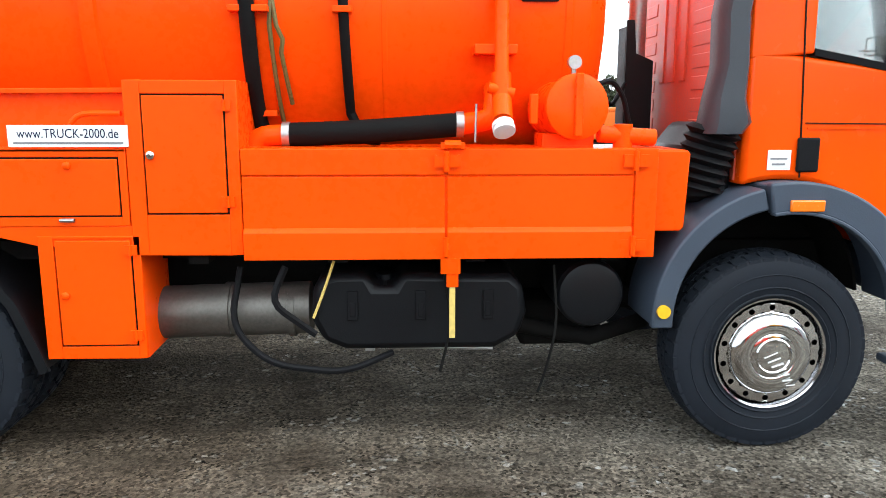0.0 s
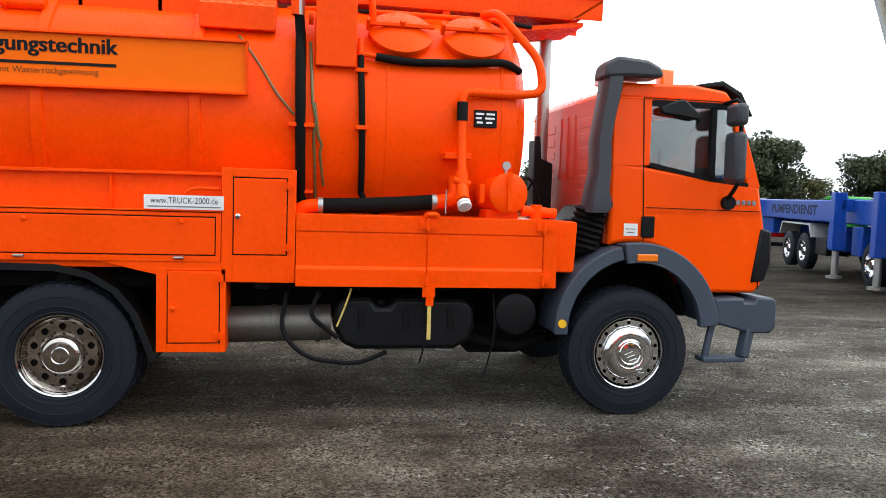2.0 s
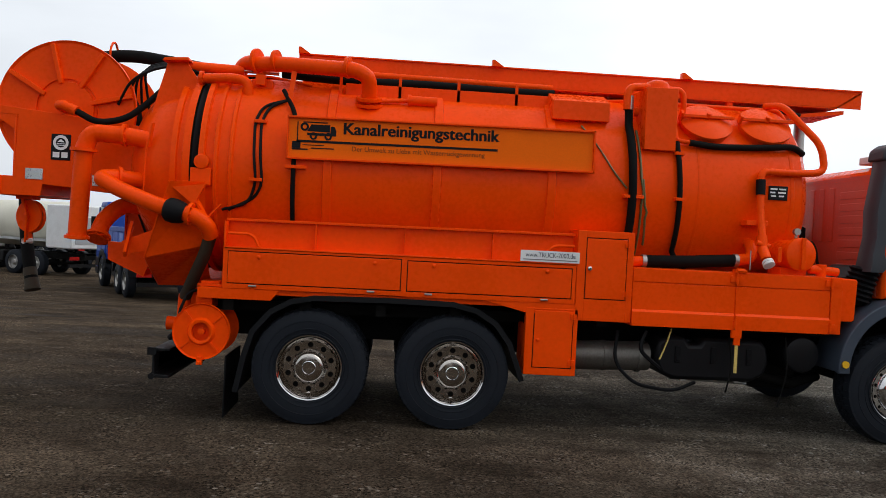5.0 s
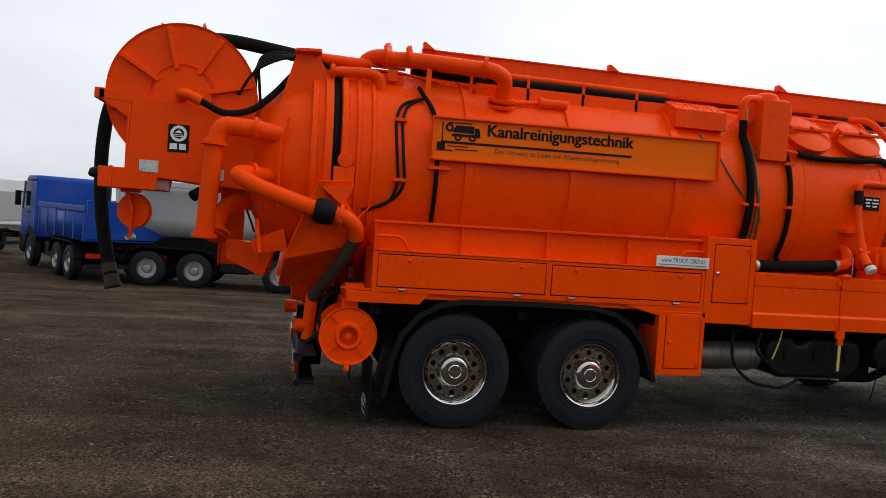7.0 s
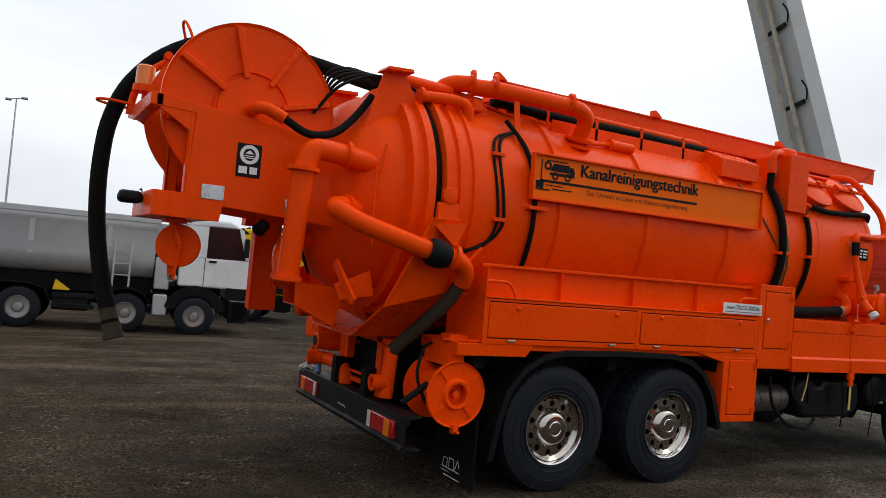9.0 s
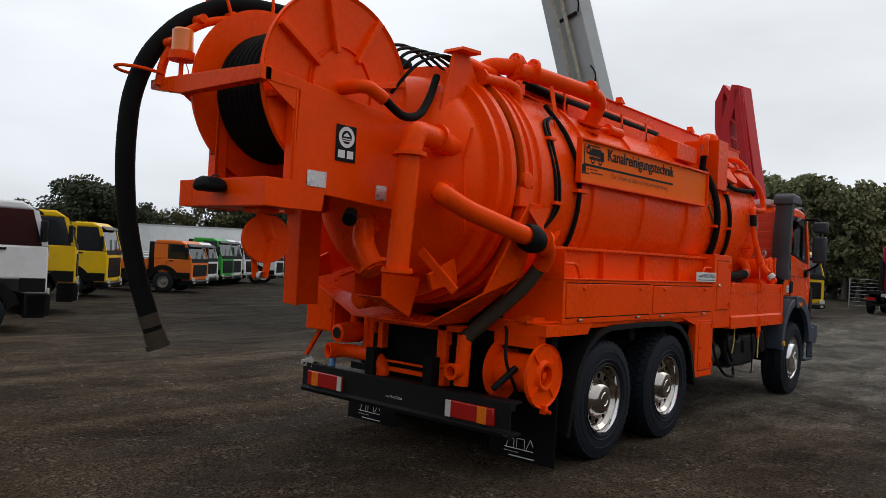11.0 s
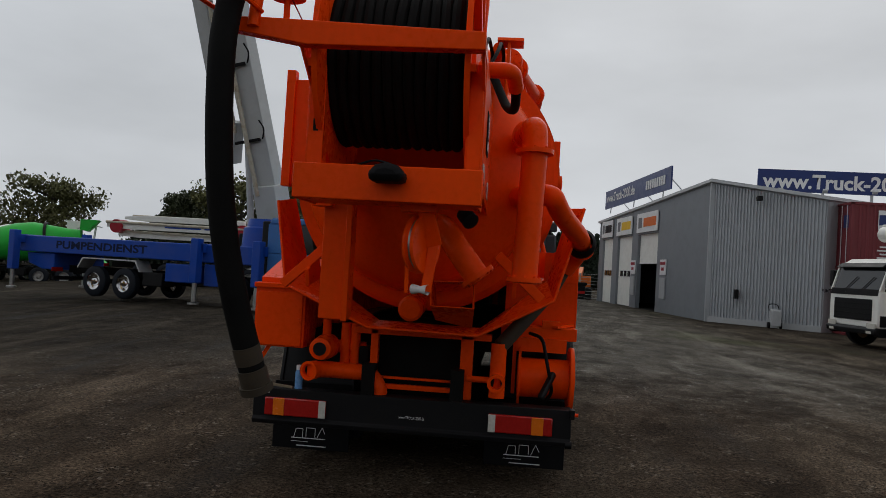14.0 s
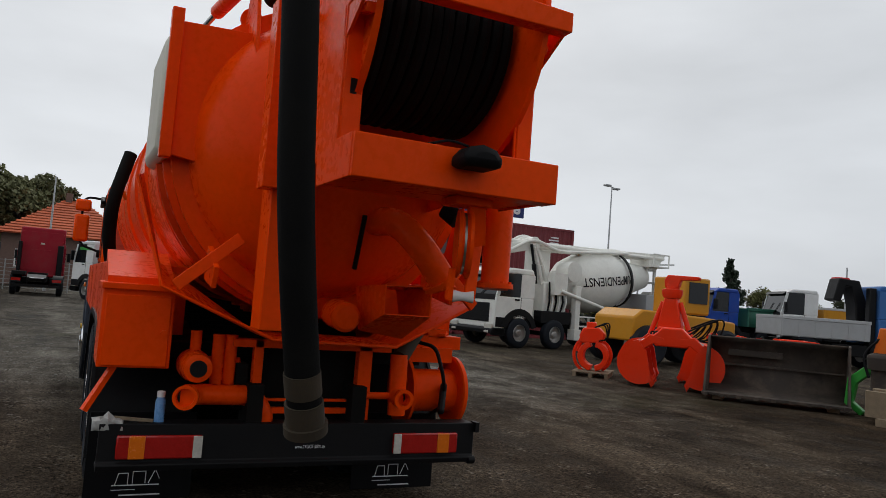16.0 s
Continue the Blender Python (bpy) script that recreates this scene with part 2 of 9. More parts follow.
def ground_material():
    m = bpy.data.materials.new("damp_gravel_yard")
    m.use_nodes = True
    n, l = m.node_tree.nodes, m.node_tree.links
    b = n["Principled BSDF"]
    tc = n.new("ShaderNodeTexCoord")

    def tex(kind, scale, detail=4.0, vec=None, rough=0.6):
        t = n.new(kind)
        t.inputs["Scale"].default_value = scale
        if kind == "ShaderNodeTexNoise":
            t.inputs["Detail"].default_value, t.inputs["Roughness"].default_value = detail, rough
        l.new(vec or tc.outputs["Object"], t.inputs["Vector"])
        return t

    def ramp(src, lo, hi, a, c):
        r = n.new("ShaderNodeMapRange")
        r.inputs["From Min"].default_value, r.inputs["From Max"].default_value = lo, hi
        r.inputs["To Min"].default_value, r.inputs["To Max"].default_value = a, c
        l.new(src, r.inputs["Value"])
        return r.outputs[0]

    def mix(fac, a, c, mode="MIX"):
        x = n.new("ShaderNodeMixRGB")
        x.blend_type = mode
        for k, v in ((0, fac), (1, a), (2, c)):
            if isinstance(v, (int, float)):
                x.inputs[k].default_value = v
            elif isinstance(v, tuple):
                x.inputs[k].default_value = (*v, 1)
            else:
                l.new(v, x.inputs[k])
        return x.outputs[0]

    stretch = n.new("ShaderNodeMapping")
    stretch.inputs["Rotation"].default_value = (0, 0, radians(25))
    stretch.inputs["Scale"].default_value = (0.25, 1.3, 1.0)
    l.new(tc.outputs["Object"], stretch.inputs[0])
    blot = tex("ShaderNodeTexNoise", 0.6, 8, rough=0.75)
    streak = tex("ShaderNodeTexNoise", 0.8, 6, stretch.outputs[0])
    grit = tex("ShaderNodeTexNoise", 28, 6, rough=0.75)
    stones = tex("ShaderNodeTexVoronoi", 64)
    stones2 = tex("ShaderNodeTexVoronoi", 36)
    base = mix(ramp(blot.outputs["Fac"], 0.38, 0.62, 0, 1), (0.0135, 0.0105, 0.0078), (0.036, 0.029, 0.0215))
    base = mix(ramp(streak.outputs["Fac"], 0.5, 0.72, 0, 0.7), base, (0.07, 0.057, 0.043))
    base = mix(ramp(streak.outputs["Fac"], 0.3, 0.42, 0.75, 0.0), base, (0.009, 0.0074, 0.0058))
    pebble = mix(1.0, base, ramp(stones.outputs["Color"], 0.1, 0.9, 0.05, 2.7), "MULTIPLY")
    patch = tex("ShaderNodeTexNoise", 2.3, 5, rough=0.7)
    base = mix(ramp(patch.outputs["Fac"], 0.38, 0.62, 0.35, 1.0), base, pebble)
    light = mix(ramp(stones2.outputs["Color"], 0.78, 0.9, 0.0, 1.0), base, (0.16, 0.15, 0.135))
    base = mix(ramp(patch.outputs["Fac"], 0.48, 0.66, 0.0, 0.9), base, light)
    base = mix(1.0, base, ramp(grit.outputs["Fac"], 0.3, 0.7, 0.4, 1.7), "MULTIPLY")
    moss = tex("ShaderNodeTexNoise", 0.11, 4)
    base = mix(ramp(moss.outputs["Fac"], 0.6, 0.75, 0.0, 0.45), base, (0.045, 0.046, 0.02))
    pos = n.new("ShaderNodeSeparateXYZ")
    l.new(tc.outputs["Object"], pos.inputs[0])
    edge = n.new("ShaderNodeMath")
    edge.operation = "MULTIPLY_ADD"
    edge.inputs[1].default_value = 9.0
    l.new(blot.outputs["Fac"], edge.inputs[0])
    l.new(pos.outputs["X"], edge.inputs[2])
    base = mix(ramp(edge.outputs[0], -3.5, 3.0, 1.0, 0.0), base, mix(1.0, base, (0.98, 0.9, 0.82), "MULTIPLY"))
    # exposure contrast painted into the colour: ground darker towards -y
    y_tone = n.new("ShaderNodeMath")
    y_tone.operation = "MULTIPLY_ADD"
    y_tone.inputs[1].default_value = 5.0
    l.new(blot.outputs["Fac"], y_tone.inputs[0])
    l.new(pos.outputs["Y"], y_tone.inputs[2])
    base = mix(ramp(y_tone.outputs[0], -1.5, 1.5, 1.0, 0.0), base, mix(1.0, base, (0.54, 0.48, 0.42), "MULTIPLY"))
    # the +x, +y corner is darkened too, tone contrast put into its colour
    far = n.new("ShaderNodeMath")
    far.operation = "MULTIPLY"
    l.new(ramp(y_tone.outputs[0], 9.5, 13.0, 0.0, 1.0), far.inputs[0])
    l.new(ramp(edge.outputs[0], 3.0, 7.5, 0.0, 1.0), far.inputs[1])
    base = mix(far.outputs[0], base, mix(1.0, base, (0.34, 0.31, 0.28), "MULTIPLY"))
    # greyer gravel towards +x, with a brighter, bluer exposure painted in
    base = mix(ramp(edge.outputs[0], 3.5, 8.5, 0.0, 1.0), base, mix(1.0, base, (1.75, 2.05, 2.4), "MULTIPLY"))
    base = mix(1.0, base, (1.5, 1.45, 1.4), "MULTIPLY")
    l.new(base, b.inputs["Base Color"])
    l.new(ramp(streak.outputs["Fac"], 0.3, 0.5, 0.62, 0.92), b.inputs["Roughness"])
    b.inputs["Specular IOR Level"].default_value = 0.03
    h1 = n.new("ShaderNodeBump")
    h1.inputs["Strength"].default_value, h1.inputs["Distance"].default_value = 0.6, 0.012
    l.new(stones.outputs["Distance"], h1.inputs["Height"])
    h2 = n.new("ShaderNodeBump")
    h2.inputs["Strength"].default_value, h2.inputs["Distance"].default_value = 0.5, 0.03
    l.new(grit.outputs["Fac"], h2.inputs["Height"])
    l.new(h1.outputs[0], h2.inputs["Normal"])
    l.new(h2.outputs[0], b.inputs["Normal"])
    return m


GROUND = ground_material()


# ---- mesh building ----
class Shape:
    """Collects vertices and faces for one mesh."""

    def __init__(self):
        self.v, self.f = [], []

    def add(self, verts, faces):
        o = len(self.v)
        self.v += [tuple(p) for p in verts]
        self.f += [tuple(i + o for i in f) for f in faces]
        return self

    def box(self, x0, y0, z0, x1, y1, z1):
        v = [(x, y, z) for x in (x0, x1) for y in (y0, y1) for z in (z0, z1)]
        return self.add(v, [(0, 1, 3, 2), (4, 6, 7, 5), (0, 4, 5, 1), (2, 3, 7, 6), (0, 2, 6, 4), (1, 5, 7, 3)])

    def prism(self, pts, axis, a, b):
        """A polygon, given in the two other axes in order, drawn out from a to b."""
        k = "xyz".index(axis)
        n = len(pts)
        put = lambda p, c: tuple(np.insert(np.array(p, float), k, c))
        v = [put(p, a) for p in pts] + [put(p, b) for p in pts]
        return self.add(v, [tuple(range(n))[::-1], tuple(range(n, 2 * n))] + [(i, (i + 1) % n, n + (i + 1) % n, n + i) for i in range(n)])

    def bar(self, p, q, w, h, up=(0, 0, 1)):
        """A straight bar of section w by h from p to q."""
        p, q = Vector(p), Vector(q)
        d = (q - p).normalized()
        s = d.cross(Vector(up))
        s = s.normalized() if s.length > 1e-4 else Vector((1, 0, 0))
        u = s.cross(d)
        v = [c + s * a * w / 2 + u * b * h / 2 for c in (p, q) for a in (-1, 1) for b in (-1, 1)]
        return self.add(v, [(0, 2, 3, 1), (4, 5, 7, 6), (0, 1, 5, 4), (2, 6, 7, 3), (0, 4, 6, 2), (1, 3, 7, 5)])

    def tube(self, pts, r, n=14, cap=True, bend=0):
        """A round tube along points; bend rounds the corners with so many steps."""
        p = [Vector(a) for a in pts]
        rs = list(r) if hasattr(r, "__len__") else [r] * len(p)
        if bend:
            q, rq = [p[0]], [rs[0]]
            for i in range(1, len(p) - 1):
                a, b, c = p[i - 1], p[i], p[i + 1]
                k = min((a - b).length, (c - b).length) * 0.45
                s, e = b + (a - b).normalized() * k, b + (c - b).normalized() * k
                for j in range(bend + 1):
                    t = j / bend
                    q.append((1 - t) ** 2 * s + 2 * t * (1 - t) * b + t * t * e)
                    rq.append(rs[i])
            p, rs = q + [p[-1]], rq + [rs[-1]]
        m = len(p)
        tan = [(p[min(i + 1, m - 1)] - p[max(i - 1, 0)]).normalized() for i in range(m)]
        side = tan[0].orthogonal().normalized()
        v = []
        for i in range(m):
            side = (side - tan[i] * side.dot(tan[i])).normalized()
            up = tan[i].cross(side)
            v += [p[i] + rs[i] * (math.cos(a) * side + math.sin(a) * up) for a in (2 * math.pi * j / n for j in range(n))]
        f = [(i * n + j, i * n + (j + 1) % n, (i + 1) * n + (j + 1) % n, (i + 1) * n + j) for i in range(m - 1) for j in range(n)]
        if cap:
            f += [tuple(range(n))[::-1], tuple(range((m - 1) * n, m * n))]
        return self.add(v, f)

    def lathe(self, profile, at, axis, n=32, a0=0.0, a1=360.0):
        """Revolves (along, radius) pairs about an axis through at."""
        full = abs(a1 - a0) >= 360
        d = Vector(axis).normalized()
        s = Vector((0, 0, 1)) if abs(d.z) < 0.9 else Vector((1, 0, 0))
        s = (s - d * s.dot(d)).normalized()
        u = d.cross(s)
        k = n if full else n + 1
        v = []
        for along, r in profile:
            for j in range(k):
                a = radians(a0 + (a1 - a0) * j / n)
                v.append(Vector(at) + d * along + r * (math.cos(a) * s + math.sin(a) * u))
        f = []
        for i in range(len(profile) - 1):
            for j in range(n):
                j2 = (j + 1) % k
                f.append((i * k + j, i * k + j2, (i + 1) * k + j2, (i + 1) * k + j))
        return self.add(v, f)

    def disc(self, at, axis, r, thick, n=24):
        return self.lathe([(-thick / 2, 0), (-thick / 2, r), (thick / 2, r), (thick / 2, 0)], at, axis, n)

    def sheet(self, rows):
        """A grid of points, row by row."""
        w = len(rows[0])
        v = [p for row in rows for p in row]
        return self.add(v, [(i * w + j, i * w + j + 1, (i + 1) * w + j + 1, (i + 1) * w + j) for i in range(len(rows) - 1) for j in range(w - 1)])

    def bolts(self, at, axis, r, count, size):
        d = Vector(axis).normalized()
        s = d.orthogonal().normalized()
        u = d.cross(s)
        for i in range(count):
            a = 2 * math.pi * i / count
            self.disc(Vector(at) + r * (math.cos(a) * s + math.sin(a) * u), axis, size, size * 1.6, 6)
        return self


def part(name, shape, mat, parent=None, label="", bevel=0.0, smooth=True, angle=38, solid=0.0, at=None):
    """Links a shape as one mesh object under its thing."""
    me = bpy.data.meshes.new(name)
    me.from_pydata(shape.v, [], shape.f)
    bm = bmesh.new()
    bm.from_mesh(me)
    bmesh.ops.remove_doubles(bm, verts=bm.verts, dist=1e-5)
    bmesh.ops.recalc_face_normals(bm, faces=bm.faces)
    bm.to_mesh(me)
    bm.free()
    me.materials.append(mat)
    if smooth:
        me.polygons.foreach_set("use_smooth", [True] * len(me.polygons))
        me.set_sharp_from_angle(angle=radians(angle))
    ob = new(name, me)
    if parent:
        ob.parent = parent
    if at is not None:
        ob.matrix_basis = at
    if solid:
        md = ob.modifiers.new("thickness", "SOLIDIFY")
        md.thickness, md.offset = solid, 0
    if bevel:
        md = ob.modifiers.new("edge", "BEVEL")
        md.width, md.segments, md.limit_method, md.angle_limit = bevel, 2, "ANGLE", radians(40)
    if label:
        tagged(ob, label)
    return ob


def empty(name, label, category, m=None, group="", kind=""):
    ob = new(name)
    ob.empty_display_size = 0.2
    if m is not None:
        ob.matrix_basis = m
    return tagged(ob, label, category, group, kind)


def text_mesh(body, height, width=None, depth=0.003, bold=0.0, slant=0.0):
    """Letters lying in the xy plane, from the lower left corner, as a mesh."""
    cu = bpy.data.curves.new("letters", "FONT")
    cu.body, cu.size, cu.extrude, cu.offset, cu.shear, cu.resolution_u = body, 1.0, 0.0, bold, slant, 3
    ob = bpy.data.objects.new("letters", cu)
    scene.collection.objects.link(ob)
    dg = bpy.context.evaluated_depsgraph_get()
    dg.update()
    me = bpy.data.meshes.new_from_object(ob.evaluated_get(dg))
    bpy.data.objects.remove(ob)
    co = np.array([v.co for v in me.vertices])
    lo, hi = co.min(0), co.max(0)
    sy = height / (hi[1] - lo[1])
    sx = width / (hi[0] - lo[0]) if width else sy
    me.transform(Matrix.Diagonal((sx, sy, 1, 1)) @ Matrix.Translation((-lo[0], -lo[1], 0)))
    return me


def letters(name, body, mat, parent, m, height, width=None, bold=0.0, label="", slant=0.0):
    me = text_mesh(body, height, width, bold=bold, slant=slant)
    me.materials.append(mat)
    ob = new(name, me)
    ob.parent = parent
    ob.matrix_basis = m
    if label:
        tagged(ob, label)
    return ob


# facing -y, x to the right, z up
FACE_Y = Matrix(((1, 0, 0, 0), (0, 0, -1, 0), (0, 1, 0, 0), (0, 0, 0, 1)))
# facing -x, text running towards -y, z up
FACE_X = Matrix(((0, 0, -1, 0), (-1, 0, 0, 0), (0, 1, 0, 0), (0, 0, 0, 1)))


def on_y(x, y, z):
    return Matrix.Translation((x, y, z)) @ FACE_Y


def on_x(x, y, z):
    return Matrix.Translation((x, y, z)) @ FACE_X


# ---- the ground ----
def gz(x, y):
    """The yard falls gently away on the truck's far side."""
    u = y - 9 - 0.45 * max(x, 0.0)
    return -min(max(0.055 * u, 0.0), 0.62) - 0.012 * max(y - 30, 0.0) * min(max(u / 12, 0.0), 1.0)


g = Shape()
steps = [-700, -300, -120, -70, -45] + list(range(-30, 61, 2)) + [70, 90, 130]
g.sheet([[(x, y, gz(x, min(y, 130))) for x in steps + [300, 700]] for y in steps + [300, 700]])
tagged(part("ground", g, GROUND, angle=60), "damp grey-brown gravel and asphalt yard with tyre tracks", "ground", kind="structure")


# ---- the suction truck ----
YC = 4.88
TR = empty("suction_truck", "orange three-axle sewer cleaning tanker truck with hose reel", "truck", pose(0, YC, 0))
TZ, TRAD = 2.40, 1.025
SIDE = -1.285


def surf(z, off=0.0, sign=-1):
    """The tank's side at a height."""
    r = TRAD + off
    return sign * math.sqrt(max(r * r - (z - TZ) ** 2, 0.0001))


def arc_path(x, z0, z1, off, n=10, dx=0.0):
    return [(x + dx * i / n, surf(z0 + (z1 - z0) * i / n, off), z0 + (z1 - z0) * i / n) for i in range(n + 1)]


def holed_ring(s, at, axis, r0, r1, hole_r, count, depth=0.03, seg=20):
    """A flat ring with round holes through it."""
    d = Vector(axis).normalized()
    e = Vector((0, 0, 1))
    u = d.cross(e)
    rm, half = (r0 + r1) / 2, math.pi / count
    pt = lambda r, a: Vector(at) + r * (math.cos(a) * e + math.sin(a) * u)
    for c in range(count):
        a0 = 2 * half * c
        outer, inner = [], []
        for j in range(seg):
            t = 2 * math.pi * j / seg
            ca, sa = math.cos(t), math.sin(t)
            k = 1 / max(abs(ca), abs(sa))
            outer.append(pt(rm + (r1 - r0) / 2 * ca * k, a0 + half * sa * k))
            inner.append(pt(rm + hole_r * ca, a0 + hole_r * sa / rm))
        back = [p - d * depth for p in inner]
        f = [(j, (j + 1) % seg, seg + (j + 1) % seg, seg + j) for j in range(seg)]
        f += [(seg + j, seg + (j + 1) % seg, 2 * seg + (j + 1) % seg, 2 * seg + j) for j in range(seg)]
        s.add(outer + inner + back, f)
    return s


def tyre_shape(r, w, lugs, chunky):
    """A tyre about the y axis, middle at the origin."""
    h = w / 2
    s = Shape()
    rim = 0.29
    prof = [(-h * 0.8, rim), (-h * 0.95, rim + 0.03), (-h, rim + 0.10), (-h * 1.0, r - 0.10), (-h * 0.95, r - 0.045), (-h * 0.86, r - 0.016),
            (-h * 0.8, r - 0.014), (h * 0.8, r - 0.014), (h * 0.86, r - 0.016), (h * 0.95, r - 0.045), (h, r - 0.10), (h, rim + 0.10), (h * 0.95, rim + 0.03), (h * 0.8, rim)]
    s.lathe(prof, (0, 0, 0), (0, 1, 0), 48)
    for ring in (rim + 0.035, rim + 0.075, r - 0.11):
        for sg in (-1, 1):
            s.lathe([(sg * h * 0.98, ring - 0.006), (sg * (h + 0.005), ring), (sg * h * 0.98, ring + 0.006)], (0, 0, 0), (0, 1, 0), 40)
    for k in range(lugs):
        a = 2 * math.pi * k / lugs
        wa = 2 * math.pi / lugs * (0.62 if chunky else 0.8)
        for row, (b0, b1) in enumerate(((-0.93, -0.42), (-0.36, -0.03), (0.03, 0.36), (0.42, 0.93))):
            sh = (row % 2) * math.pi / lugs
            v = []
            for rr in (r - 0.03, r):
                for yy in (b0 * h, b1 * h):
                    for aa in (a + sh, a + sh + wa):
                        ro = rr - (0.02 if abs(yy) > 0.9 * h else 0)
                        v.append((ro * math.sin(aa), yy, ro * math.cos(aa)))
            s.add(v, [(4, 6, 7, 5), (0, 1, 5, 4), (2, 6, 7, 3), (0, 4, 6, 2), (1, 3, 7, 5)])
    return s


def truck_wheel(name, parent, x, y, z, front, sign, r=0.525, dual=True):
    """A wheel as a part, with tyre, rim and hub cap under it. sign: -1 shows its face towards -y."""
    w = new(name)
    w.empty_display_size = 0.1
    w.parent = parent
    w.matrix_basis = pose(x, y, z, 0, 0, 0 if sign < 0 else 180)
    tw = 0.30
    off = tw / 2
    t = part("tyre", tyre_shape(r, tw, 44 if front else 40, not front), TYRE, w, "worn black truck tyre")
    t.matrix_basis = pose(0, off, 0)
    if dual and not front:
        t2 = new("tyre", t.data)
        t2.parent = w
        t2.matrix_basis = pose(0, off + 0.34, 0)
    face = 0.02
    rim = Shape()
    rim.lathe([(0.16, 0.28), (0.10, 0.277), (0.02, 0.283), (-0.012, 0.296), (-0.016, 0.306), (0.0, 0.312), (0.03, 0.306)], (0, face, 0), (0, 1, 0), 48)
    part("rim", rim, CHROME, w, "polished chrome wheel trim ring")
    disc = Shape()
    if front:
        holed_ring(disc, (0, face + 0.0, 0), (0, -1, 0), 0.228, 0.277, 0.016, 14, 0.03)
        disc.lathe([(0.0, 0.277), (0.05, 0.28)], (0, face, 0), (0, 1, 0), 48)
        disc.lathe([(0.0, 0.228), (-0.022, 0.222), (-0.04, 0.205), (-0.05, 0.175), (-0.054, 0.13), (-0.05, 0.122), (-0.055, 0.105), (-0.058, 0.0)], (0, face, 0), (0, 1, 0), 48)
        # near-black backing disc paints the shade seen through the trim holes
        part("hole_shade_disc", Shape().lathe([(0.06, 0.28), (0.06, 0.0)], (0, face, 0), (0, 1, 0), 32), UNDER, w)
        part("wheel_trim", disc, CHROME, w, "scratched chrome wheel cover with round holes")
        for k in range(7):
            part("scratch", Shape().bar((0.02 + 0.018 * k, face - 0.0605, 0.02 - 0.03 * k), (-0.05 + 0.022 * k, face - 0.0605 + 0.001 * k, -0.01 - 0.026 * k), 0.004 + 0.002 * (k % 3), 0.002, up=(0, 1, 0)), SCUFF, w)
        h = Shape()
        h.lathe([(0.0, 0.085), (-0.006, 0.092), (0.0, 0.1)], (0, face - 0.057, 0), (0, 1, 0), 32)
        part("hub_ring", h, CHROME, w)
    else:
        holed_ring(disc, (0, face + 0.055, 0), (0, -1, 0), 0.165, 0.25, 0.026, 10, 0.04)
        disc.lathe([(0.055, 0.25), (0.02, 0.28)], (0, face, 0), (0, 1, 0), 48)
        # dark backing again, giving the ten holes their shade by colour
        part("hole_shade_disc", Shape().lathe([(0.1, 0.28), (0.1, 0.0)], (0, face, 0), (0, 1, 0), 32), UNDER, w)
        part("wheel_trim", disc, CHROME_DULL, w, "brown-tinted chrome wheel disc with ten holes")
        h = Shape()
        h.lathe([(0.055, 0.165), (0.04, 0.155), (0.0, 0.135), (-0.015, 0.12), (-0.018, 0.105), (-0.016, 0.0)], (0, face, 0), (0, 1, 0), 48)
        part("hub_cap", h, CHROME_DULL, w, "domed chrome hub cap")
        h = Shape()
        h.lathe([(0.0, 0.055), (-0.006, 0.06), (0.0, 0.066)], (0, face - 0.016, 0), (0, 1, 0), 32)
        part("hub_ring", h, CHROME, w)
    return w


XF, XM, XR = 2.372, -2.072, -3.418
for sg in (-1, 1):
    truck_wheel("front_wheel", TR, XF, sg * 1.265, 0.535, True, sg, 0.545)
    truck_wheel("middle_wheel", TR, XM, sg * 1.275, 0.54, False, sg, 0.548)
    truck_wheel("rear_wheel", TR, XR, sg * 1.275, 0.54, False, sg, 0.548)

# chassis
s = Shape()
for sg in (-1, 1):
    s.box(-4.7, sg * 0.42 - 0.04, 0.72, 3.4, sg * 0.42 + 0.04, 1.02)
for x in (-4.3, -2.75, -1.2, 0.2, 1.6, 3.0):
    s.box(x - 0.06, -0.42, 0.75, x + 0.06, 0.42, 0.95)
part("chassis_frame", s, UNDER, TR, "black dirty ladder chassis", bevel=0.01)
for x, r in ((XF, 0.07), (XM, 0.09), (XR, 0.09)):
    s = Shape().tube([(x, -1.0, 0.52), (x, 1.0, 0.52)], r, 12)
    if x < 0:
        s.lathe([(-0.16, 0.05), (-0.13, 0.17), (0.13, 0.17), (0.16, 0.05)], (x, 0, 0.54), (1, 0, 0), 16)
    part("axle", s, UNDER, TR)
s = Shape().tube([(-2.0, 0, 0.62), (1.2, 0.05, 0.7)], 0.06, 10)
part("drive_shaft", s, UNDER, TR)
s = Shape().box(1.3, -0.38, 0.55, 3.2, 0.38, 1.35)
s.box(0.6, -0.28, 0.5, 1.3, 0.28, 0.95)
part("engine", s, UNDER, TR, bevel=0.05)
sf = part("subframe", Shape().box(-4.45, -0.95, 1.02, 1.75, 0.95, 1.12), UNDER, TR, "black body subframe")
for x in np.linspace(-4.2, 1.5, 9):
    part("crossmember", Shape().box(x - 0.05, -1.2, 1.04, x + 0.05, 1.2, 1.15), UNDER, sf)

